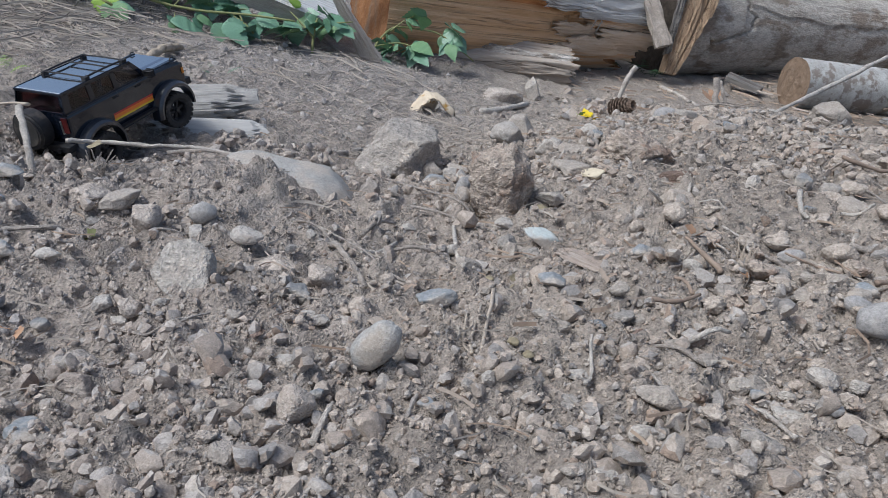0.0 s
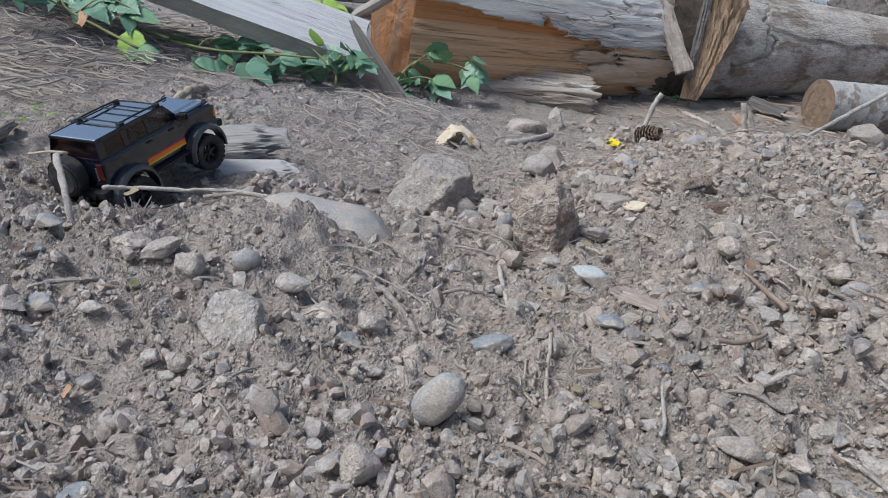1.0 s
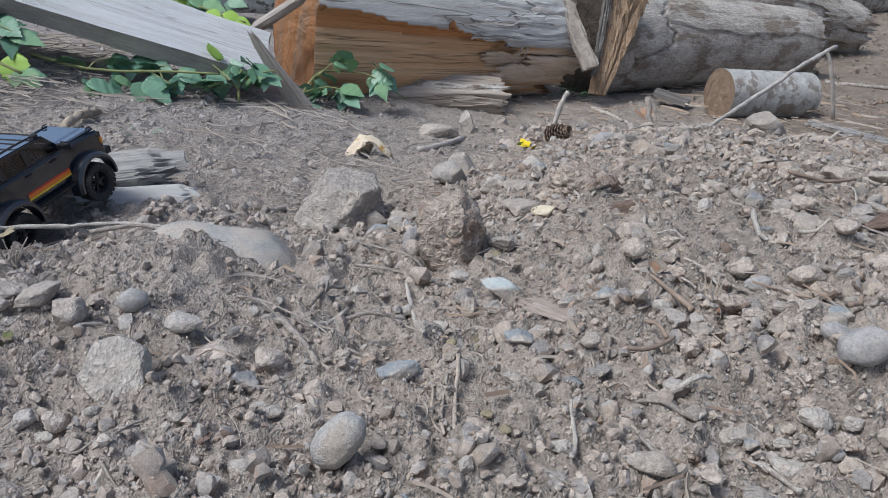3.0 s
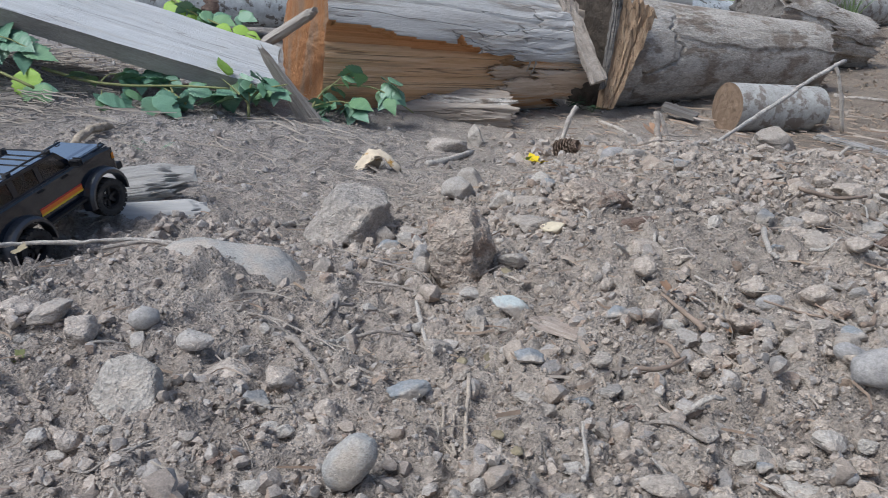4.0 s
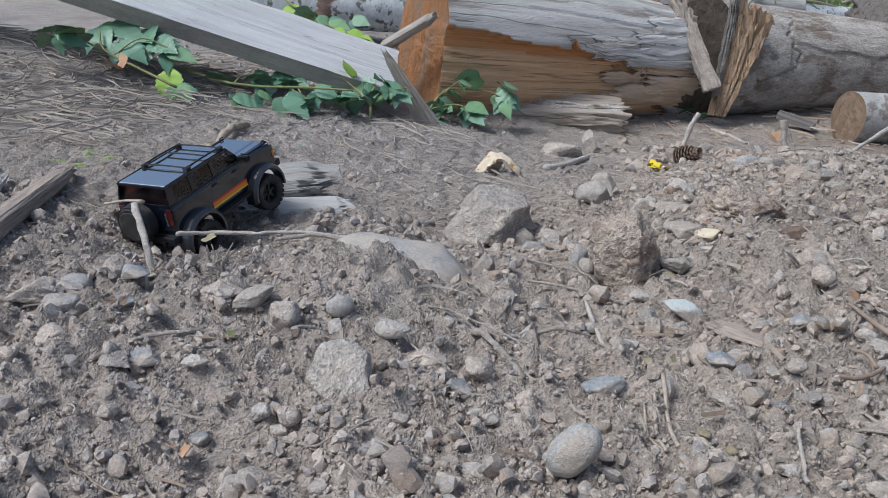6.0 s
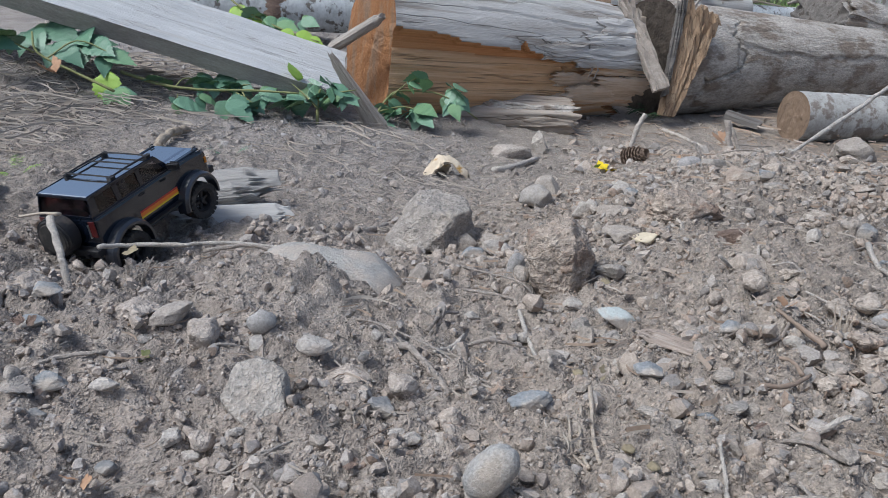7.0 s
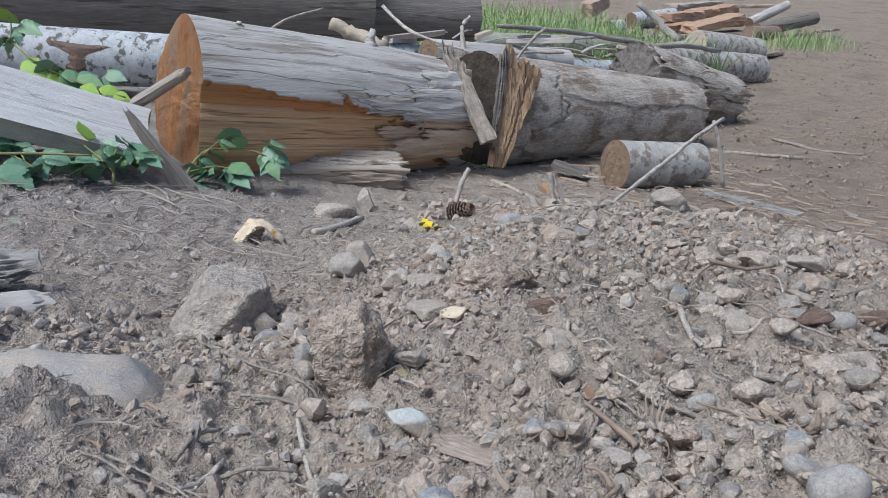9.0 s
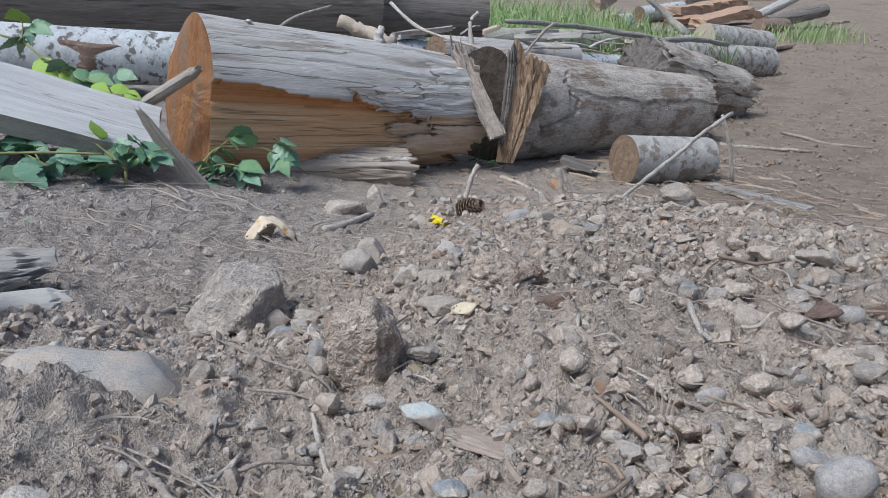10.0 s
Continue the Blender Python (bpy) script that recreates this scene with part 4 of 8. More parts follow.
# the rotten patch in the birch bark
pv, pf = stone_shape("crag", 77, 5)
rot = part("rotten_patch", mesh_of("rotten_patch", pv * (0.15, 0.020, 0.070), pf, (M_ROT_RED,), True), None, birch, "rotten red-brown hole in the bark")
rot.matrix_parent_inverse = Matrix()
rot.location = (0.86, -0.092, 0.012)

# the squared timber that leans over the bank
bx, by, bz = Vector((-0.923, -0.2305, 0.309)).normalized(), Vector((0.134, -0.943, -0.3035)), None
by = (-by - bx * (-by).dot(bx)).normalized()
bz = bx.cross(by)
if bz.z < 0:
    bz = -bz
bm_pose = Matrix((bx, by, bz)).transposed().to_4x4()
bm_pose.translation = Vector((-0.254, 2.041, 0.069)) - bz * 0.042
# the shade on the slab's sides is painted by its edge material
beam = board("timber_slab", bm_pose, (1.75, 0.242, 0.042), M_BEAM_TOP, "thick pale sawn timber slab leaning on the bank", "timber", 3, 0.004, edge=M_BEAM_SIDE_SHADED, steps=(60, 8, 3), skew=0.015)

# broken wood round the logs
grain_wood("wood_shard", (-0.165, 2.045, -0.03), (-0.287, 2.014, 0.172), 0.072, 0.044, 48, "grey-brown jagged wood shard leaning on the log end", M_SHARD, 0.10, 40, 0.07, 0.30, 0.35)
grain_wood("broken_branch", (-0.352, 2.330, 0.140), (-0.186, 2.213, 0.248), 0.040, 0.032, 52, "short broken branch sticking out at the log end", M_SHARD, 0.05, 20, 0.05, 0.14, 0.9)
stick("broken_branch", M_CHIP, [(0.181, 3.24, 0.333), (0.267, 3.215, 0.300), (0.373, 3.14, 0.262)], 0.028, 0.020, "thick pale broken branch lying on the log", "branch", "broken wood", rough=0.22)


def wedge(name, pts, thick, material, label, seed):
    """A split wedge of wood: an outline given by its corners, with thickness and a splintered upper edge."""
    rng = np.random.default_rng(seed)
    a, b, c, d = (Vector(p) for p in pts)
    back = (b - a).cross(d - a).normalized() * thick
    if back.y < 0:
        back = -back
    nu, nv = 12, 14
    verts, faces = [], []
    grain = [[0.0022 * rng.normal() for _ in range(nu + 1)] for _ in range(2)]
    for side in (0, 1):
        for j in range(nv + 1):
            for i in range(nu + 1):
                u, w = i / nu, j / nv
                p = a.lerp(b, u).lerp(d.lerp(c, u), w)
                tip = (1 - w) ** 3 * rng.normal() * 0.02
                p = p + Vector((0.002 * rng.normal(), 0.0012 * rng.normal() + grain[side][i], tip)) + back * side
                verts.append(p)
    n = (nu + 1) * (nv + 1)
    at = lambda s, i, j: s * n + j * (nu + 1) + i
    for j in range(nv):
        for i in range(nu):
            faces.append((at(0, i, j), at(0, i, j + 1), at(0, i + 1, j + 1), at(0, i + 1, j)))
            faces.append((at(1, i, j), at(1, i + 1, j), at(1, i + 1, j + 1), at(1, i, j + 1)))
    for j in range(nv):
        faces.append((at(0, 0, j), at(1, 0, j), at(1, 0, j + 1), at(0, 0, j + 1)))
        faces.append((at(0, nu, j), at(0, nu, j + 1), at(1, nu, j + 1), at(1, nu, j)))
    for i in range(nu):
        faces.append((at(0, i, 0), at(0, i + 1, 0), at(1, i + 1, 0), at(1, i, 0)))
        faces.append((at(0, i, nv), at(1, i, nv), at(1, i + 1, nv), at(0, i + 1, nv)))
    ob = new(name, mesh_of(name, verts, faces, (material,), False))
    return tagged(ob, label, "wood shard", "broken wood")


M_WEDGE = surface("brown_split_wood", [(0.25, (0.14, 0.0897, 0.0546)), (0.5, (0.328, 0.226, 0.144)), (0.72, (0.452, 0.351, 0.25))], scale=12, stretch=(6, 6, 1), fine=5, bump=0.9, dist=0.005, cracks=(9, 0.02, (0.09, 0.055, 0.035)))
wedge("split_wedge", [(0.765, 2.86, 0.275), (0.900, 2.88, 0.215), (0.752, 2.74, -0.095), (0.708, 2.745, -0.09)], 0.03, M_WEDGE, "brown splintered wedge of wood standing between the logs", 3)
wedge("wood_splint", [(0.544, 2.903, 0.287), (0.603, 2.884, 0.260), (0.700, 2.659, 0.023), (0.651, 2.661, 0.003)], 0.014, M_TWIG, "long grey splintered board leaning between the logs", 9)
wedge("split_wedge", [(0.742, 2.85, 0.27), (0.772, 2.86, 0.29), (0.722, 2.75, -0.02), (0.705, 2.75, -0.03)], 0.02, M_LOG_DARK, "dark splintered wedge of wood standing between the logs", 4)
board("broken_block", frame_of((0.62, 3.06, 0.150), (0.18, 0.03, -0.005)), (0.19, 0.12, 0.05), M_CHIP, "broken block with a pale orange end on the pile", "wood block", 5, 0.006, "broken wood", steps=(8, 5, 4))
stick("bare_stick", M_TWIG_PALE, [(0.634, 1.605, 0.045), (0.801, 1.795, 0.070), (0.942, 1.955, 0.091), (1.139, 2.180, 0.123), (1.321, 2.384, 0.143)], 0.0042, 0.0062, "long bare pale stick leaning on the short log", "stick", "broken wood")
stick("bare_stick", M_TWIG_PALE, [(1.410, 2.60, 0.106), (1.448, 2.60, 0.020), (1.490, 2.607, -0.12)], 0.0055, 0.0065, "pale bent stick standing in the dirt", "stick", "broken wood")
stick("bare_stick", M_TWIG_PALE, [(0.424, 1.895, -0.03), (0.441, 1.908, 0.045), (0.461, 1.917, 0.082)], 0.005, 0.006, "short pale stick standing in the dirt", "stick", "broken wood")
stick("bare_stick", M_TWIG, [(0.650, 1.850, -0.03), (0.645, 1.873, 0.041), (0.642, 1.887, 0.080)], 0.008, 0.007, "short grey stick standing among the stones", "stick", "broken wood")
stick("bare_stick", M_TWIG, [(0.715, 1.945, -0.04), (0.689, 1.969, 0.031), (0.676, 1.980, 0.057)], 0.005, 0.004, "thin grey stick standing among the stones", "stick", "broken wood")
stick("bare_stick", M_TWIG, [(0.546, 1.716, -0.01), (0.541, 1.730, 0.040), (0.529, 1.739, 0.062)], 0.004, 0.003, "thin brown stick standing among the stones", "stick", "broken wood")
stick("bare_stick", M_TWIG, [(-0.078, 3.15, 0.270), (0.011, 3.25, 0.338), (0.149, 3.28, 0.384)], 0.006, 0.004, "bent grey twig on top of the pile", "stick", "broken wood")
stick("bare_stick", M_TWIG_PALE, [(0.397, 3.585, 0.399), (0.500, 3.430, 0.308), (0.684, 3.276, 0.258), (0.814, 3.242, 0.221)], 0.007, 0.005, "long crooked pale twig on top of the pile", "stick", "broken wood")
stick("bare_stick", M_TWIG_PALE, [(0.734, 3.481, 0.22), (0.723, 3.509, 0.334), (0.758, 3.517, 0.376)], 0.010, 0.007, "crooked pale stick standing on the pile", "stick", "broken wood")
stick("bare_stick", M_TWIG, [(0.775, 2.935, 0.200), (0.876, 2.958, 0.322), (0.927, 2.983, 0.359)], 0.005, 0.006, "thin grey twig rising behind the wedge", "stick", "broken wood")
stick("bare_stick", M_DRIFT, [(1.95, 4.35, 0.25), (2.45, 4.95, 0.23), (3.1, 5.75, 0.17)], 0.012, 0.018, "long dark branch lying over the far logs", "branch", "broken wood")
stick("bare_stick", M_DRIFT, [(1.2, 4.9, 0.30), (1.9, 5.4, 0.26), (2.6, 5.7, 0.18)], 0.014, 0.02, "thin dark branch lying over the far logs", "branch", "broken wood")

# loose broken wood strewn over the back of the pile
rng_pile = np.random.default_rng(31)
for k in range(26):
    x0, y0, a, ln = rng_pile.uniform(0.35, 1.9), 0, rng_pile.uniform(-0.5, 0.9), rng_pile.uniform(0.12, 0.45)
    y0 = 3.45 + 0.42 * x0 + rng_pile.uniform(-0.1, 0.5)
    z0, dz = rng_pile.uniform(0.16, 0.26), rng_pile.uniform(-0.06, 0.06)
    c, s = math.cos(a) * ln, math.sin(a) * ln
    mat_k = (M_TWIG_PALE, M_LOG, M_TWIG, M_DRIFT, M_CHIP)[k % 5]
    if k % 3:
        r = rng_pile.uniform(0.004, 0.010)
        stick("broken_branch", mat_k, [(x0, y0, z0), (x0 + c * 0.5, y0 + s * 0.5, z0 + dz * 0.5 + 0.01), (x0 + c, y0 + s, z0 + dz)], r, r * 0.7, "grey broken branch lying loose on the log pile", "branch", "broken wood", rough=0.25)
    else:
        board("split_wood", frame_of((x0, y0, z0), (c, s, dz)), (ln * 0.7, rng_pile.uniform(0.04, 0.09), 0.02), mat_k, "splintered wood piece lying loose on the log pile", "firewood", 40 + k, 0.008, "broken wood", steps=(8, 4, 2))

# far heap of split wood beside the road
M_FARWOOD = surface("mixed_split_wood", [(0.3, (0.20, 0.13, 0.085)), (0.7, (0.46, 0.36, 0.27))], scale=6, stretch=(1, 5, 5), bump=0.6, dist=0.005, vary="object", vary_stops=[(0.0, (0.45, 0.24, 0.13)), (0.5, (0.50, 0.46, 0.42)), (1.0, (0.24, 0.20, 0.17))], vary_mix=0.6)
log("birch_log", (4.069, 9.869, 0.281), (4.778, 10.194, 0.368), 0.100, 0.093, M_BIRCH, M_SAWN_OLD, "white birch piece on the far heap", 61, sides=28, rings=16, lump=0.06)
log("birch_log", (3.395, 8.903, 0.190), (3.678, 9.236, 0.211), 0.096, 0.090, M_BIRCH, M_SAWN_OLD, "short white birch round in the grass", 62, sides=28, rings=16, lump=0.06)
log("mossy_log", (3.519, 8.631, 0.110), (4.054, 8.908, 0.119), 0.044, 0.041, M_BARK_GREY, M_SAWN_OLD, "thin mossy log in the grass", 63, sides=28, rings=16, lump=0.06)
log("split_log_piece", (5.329, 9.055, 0.251), (6.252, 9.353, 0.432), 0.087, 0.081, M_LOG_DARK, M_SAWN_OLD, "dark grey split log at the road's edge", 64, sides=28, rings=16, lump=0.06)
log("split_log_piece", (5.451, 9.469, 0.332), (6.149, 9.840, 0.568), 0.063, 0.059, M_LOG, M_SAWN_OLD, "grey split plank on the far heap", 65, sides=28, rings=16, lump=0.06)
log("split_log_piece", (5.067, 8.766, 0.217), (5.580, 9.064, 0.234), 0.091, 0.085, M_ROT_RED, M_ROT_RED, "dark red-brown rotten log piece", 66, sides=28, rings=16, lump=0.06)
log("grey_log_piece", (3.460, 7.565, 0.059), (3.935, 7.818, 0.090), 0.072, 0.067, M_BARK_GREY, M_SAWN_OLD, "short grey log piece behind the branch", 67, sides=28, rings=16, lump=0.06)
board("split_wood", frame_of((4.482, 8.810, 0.182), (0.771, 0.397, 0.164)), (0.88, 0.270, 0.091), M_FARWOOD, "red-and-white weathered board piece on the heap", "firewood", 80, 0.02, "far wood heap", steps=(10, 4, 3))
board("split_wood", frame_of((4.411, 9.433, 0.295), (0.643, 0.409, 0.051)), (0.76, 0.242, 0.096), M_FARWOOD, "rust-coloured split wood on the far heap", "firewood", 81, 0.02, "far wood heap", steps=(10, 4, 3))
board("split_wood", frame_of((5.020, 9.851, 0.345), (0.733, 0.436, 0.101)), (0.86, 0.277, 0.101), M_FARWOOD, "rust-coloured split wood on the far heap", "firewood", 82, 0.02, "far wood heap", steps=(10, 4, 3))
board("split_wood", frame_of((4.845, 10.229, 0.398), (0.855, 0.426, 0.082)), (0.96, 0.262, 0.104), M_FARWOOD, "rust-coloured split wood on the far heap", "firewood", 83, 0.02, "far wood heap", steps=(10, 4, 3))
board("split_wood", frame_of((4.192, 9.006, 0.195), (0.580, 0.397, 0.049)), (0.70, 0.168, 0.066), M_FARWOOD, "pale split wood on the far heap", "firewood", 84, 0.02, "far wood heap", steps=(10, 4, 3))
board("split_wood", frame_of((4.793, 9.297, 0.235), (0.731, 0.392, 0.051)), (0.83, 0.175, 0.062), M_FARWOOD, "pale split wood on the far heap", "firewood", 85, 0.02, "far wood heap", steps=(10, 4, 3))
board("split_wood", frame_of((3.398, 9.417, 0.297), (0.376, 0.468, 0.122)), (0.61, 0.173, 0.162), M_FARWOOD, "orange splintered stump piece in the grass", "firewood", 86, 0.02, "far wood heap", steps=(10, 4, 3))
board("split_wood", frame_of((5.618, 10.208, 0.500), (0.975, 0.397, 0.047)), (1.05, 0.120, 0.037), M_FARWOOD, "thin pale plank on the far heap", "firewood", 87, 0.02, "far wood heap", steps=(10, 4, 3))
board("split_wood", frame_of((4.112, 8.522, 0.124), (0.492, 0.374, 0.008)), (0.62, 0.120, 0.050), M_FARWOOD, "brown split wood on the far heap", "firewood", 88, 0.02, "far wood heap", steps=(10, 4, 3))
board("split_wood", frame_of((5.941, 8.680, 0.270), (0.495, 0.402, 0.032)), (0.64, 0.084, 0.026), M_FARWOOD, "pale wood chips at the road's edge", "firewood", 89, 0.02, "far wood heap", steps=(10, 4, 3))
board("split_wood", frame_of((4.464, 7.355, 0.051), (0.401, 0.334, 0.004)), (0.52, 0.088, 0.033), M_FARWOOD, "reddish wood chip beside the logs", "firewood", 90, 0.02, "far wood heap", steps=(10, 4, 3))
stick("bare_stick", M_DRIFT, [(3.682, 8.760, 0.484), (3.916, 8.656, 0.291), (4.045, 8.397, 0.128)], 0.031, 0.044, "thick bare branch leaning on the far heap", "branch", "broken wood")
board("slat", frame_of((1.36, 2.53, -0.128), (0.13, -0.26, 0.002)), (0.34, 0.055, 0.014), M_DRIFT, "dark grey weathered slat lying on the dirt", "board", 31, 0.004, "broken wood")
board("bark_piece", frame_of((1.06, 2.78, -0.12), (-0.2, 0.1, 0.05)), (0.12, 0.08, 0.015), M_LOG_DARK, "flat dark bark piece beside the short log", "bark", 33, 0.004, "broken wood")

# rotten wood on the track and the heap


grain_wood("driftwood", (-0.50, 1.165, 0.078), (-0.262, 1.262, 0.088), 0.062, 0.044, 41, "old grey driftwood split along its grain", M_DRIFT_FINE, 0.16, 12)
grain_wood("driftwood", (-0.46, 1.135, 0.076), (-0.275, 1.215, 0.084), 0.042, 0.034, 44, "grey splintered driftwood piece beside a larger one", M_DRIFT_FINE, 0.14, -15)
grain_wood("driftwood", (-0.355, 1.125, 0.072), (-0.215, 1.195, 0.062), 0.046, 0.022, 43, "pale smooth broken driftwood slab on the track", M_DRIFT_PALE, 0.08, 18, 0.015, 0.08)
grain_wood("rotten_branch", (-0.50, 0.70, 0.148), (-0.605, 1.12, 0.120), 0.034, 0.026, 49, "rotten brown-grey branch on the dirt", M_FLAKE, 0.05, 0, 0.06, 0.34, 0.8)
grain_wood("rotten_branch", (-0.53, 0.74, 0.146), (-0.66, 1.06, 0.126), 0.024, 0.016, 50, "thin rotten stick lying along a branch", M_DRIFT_FINE, 0.05, 0, 0.06, 0.12, 0.6)
stick("curved_branch", M_BARE, [(-0.528, 1.665, 0.062), (-0.529, 1.575, 0.078), (-0.518, 1.46, 0.074), (-0.507, 1.383, 0.066), (-0.468, 1.315, 0.042)], 0.0075, 0.0105, "curved barkless tan branch lying on the dirt", "branch", "broken wood", rough=0.26)
stick("leaning_stick", M_TWIG_PALE, [(-0.322, 0.772, 0.125), (-0.334, 0.786, 0.155), (-0.356, 0.818, 0.187)], 0.0038, 0.0034, "pale grey stick standing up out of the rubble", "stick", "broken wood")
stick("bark_strip", M_CHIP, [(-0.397, 0.833, 0.178), (-0.372, 0.832, 0.184), (-0.352, 0.826, 0.186)], 0.0022, 0.0034, "pale pinkish bark strip lying across the stick", "bark", "broken wood", flat=0.5)
stick("long_twig", M_TWIG_PALE, [(-0.335, 0.86, 0.138), (-0.316, 0.882, 0.132), (-0.257, 0.896, 0.130), (-0.215, 0.909, 0.129), (-0.144, 0.912, 0.124)], 0.0024, 0.0022, "long pale twig lying across the stones", "stick", "broken wood")
stick("long_twig", M_TWIG, [(-0.235, 0.888, 0.127), (-0.19, 0.90, 0.130), (-0.15, 0.905, 0.121)], 0.0022, 0.0018, "thin forked twig lying across the stones", "stick", "broken wood")
for k in range(9):
    a = k * 0.7
    x0, y0 = -0.258 + 0.006 * math.sin(3 * k), 0.775 + 0.004 * math.cos(5 * k)
    stick("dead_root", M_TWIG, [(x0, y0, 0.128), (x0 + 0.006 * math.cos(a), y0, 0.146), (x0 + 0.014 * math.cos(a) + 0.004, y0 + 0.006 * math.sin(a), 0.16 + 0.006 * math.sin(2 * a))], 0.0010, 0.0005, "tangled dry root standing among the stones", "root", "broken wood", rough=0.3)
grain_wood("bark_flake", (0.203, 0.712, 0.145), (0.270, 0.652, 0.151), 0.026, 0.009, 51, "flat brown splintered bark flake on the gravel", M_FLAKE, 0.14, 0, 0.06, 0.2, 0.75)
stone("wood_piece", "crag", M_ROT_RED, 0.348, 0.965, 0.149, 0.050, 0.026, 0.018, -14, "dark red rotten wood chunk on the rubble", group="broken wood")
stone("wood_piece", "crag", M_ROT_RED, 0.592, 0.86, 0.165, 0.042, 0.03, 0.020, -16, "red-brown rotten wood chunk on the rubble", group="broken wood")
stone("wood_piece", "crag", M_ROT_RED, 0.668, 0.87, 0.165, 0.045, 0.03, 0.022, 0, "orange-brown wood chunk on the rubble", group="broken wood")
stone("wood_piece", "crag", M_ROT_RED, 0.236, 0.642, 0.148, 0.028, 0.022, 0.016, 30, "small red-brown rotten wood chunk", group="broken wood")
for k, (dx, lean) in enumerate(((-0.004, -3), (0.0, 1), (0.0045, 4), (0.008, 9))):
    stick("splinter", M_CHIP, [(0.352 + dx, 0.693, 0.158), (0.352 + dx * 1.2, 0.694, 0.172), (0.352 + dx * 1.5, 0.696, 0.186 - 0.002 * k)], 0.0019, 0.0008, "pinkish fresh wood splinter standing in the gravel", "splinter", "broken wood", flat=0.5)
stone("boulder", "pebble", M_BOULDER, -0.094, 0.862, 0.083, 0.170, 0.12, 0.100, 8, "large smooth boulder mostly buried in dirt", sub=5, group="stones on the rubble heap")
stone("dirt_clod", "crag", M_CLOD, -0.155, 0.800, 0.112, 0.115, 0.085, 0.060, 0, "crumbling earth heaped against the boulder", sub=5)
stone("dirt_clod", "crag", M_CLOD, -0.100, 0.785, 0.106, 0.100, 0.060, 0.050, 0, "crumbling earth heaped against the boulder", sub=5)
rng_crumb = np.random.default_rng(5)
for k in range(90):
    u, w = rng_crumb.uniform(-0.95, 0.55), rng_crumb.uniform(-0.9, 0.5)
    if u * u + w * w > 0.9 or w > 0.25 - 0.9 * u or rng_crumb.uniform() > 0.85 - 0.5 * u:
        continue
    x0, y0, w0 = -0.094 + 0.085 * u, 0.862 + 0.06 * w, 0.005 + 0.016 * rng_crumb.uniform() ** 2
    stone("dirt_clod", "crumb", M_CLOD, x0, y0, 0.090 - lump(x0, y0) + 0.046 * math.sqrt(1 - u * u - w * w), w0, w0 * 0.85, w0 * 0.65, 0, "crumbly clod lying on the boulder", sub=3)

# curled bark, leaves, pine cone
def curl(name, x, y, z, size, material, label):
    """A torn, curled strip of pale bark with three legs."""
    thing = empty(name, pose(x, y, z, 0, 0, 12), label=label, category="bark")
    rng = np.random.default_rng(4)
    for ang, ln, w in ((200, 0.7, 0.40), (335, 0.9, 0.28), (95, 0.45, 0.36)):
        verts, faces = [], []
        c, s = math.cos(radians(ang)), math.sin(radians(ang))
        n, m = 12, 5
        for lay in (0, 1):
            for i in range(n + 1):
                u = i / n
                rad, hz = ln * u, 0.52 + 0.12 * u - 0.72 * u**2
                ww = w * (1.15 - 0.55 * u) * (1 + 0.12 * rng.normal())
                for j in range(m):
                    q = (j / (m - 1) - 0.5) * 2
                    verts.append(((rad * c - q * ww * s) * size, (rad * s * 0.7 + q * ww * c * 0.7) * size, (hz - 0.16 * q * q - 0.05 * lay + 0.13 * noise.noise(Vector((rad * 4, q * 2, ang)))) * size))
        k = (n + 1) * m
        for i in range(n):
            for j in range(m - 1):
                a, b, cc, d = i * m + j, i * m + j + 1, (i + 1) * m + j + 1, (i + 1) * m + j
                faces += [(a, b, cc, d), (k + d, k + cc, k + b, k + a)]
        for i in range(n):
            for j in (0, m - 1):
                a, d = i * m + j, (i + 1) * m + j
                faces.append((a, d, k + d, k + a))
        for j in range(m - 1):
            faces.append((n * m + j, n * m + j + 1, k + n * m + j + 1, k + n * m + j))
            faces.append((j, j + 1, k + j + 1, k + j))
        part("strip", mesh_of("strip", verts, faces, (material,), True), None, thing)
    return thing


curl("curled_bark", 0.000, 1.735, ground_z(0.0, 1.735) + 0.010, 0.064, M_CURL, "curled torn strip of pale tan bark on the track")


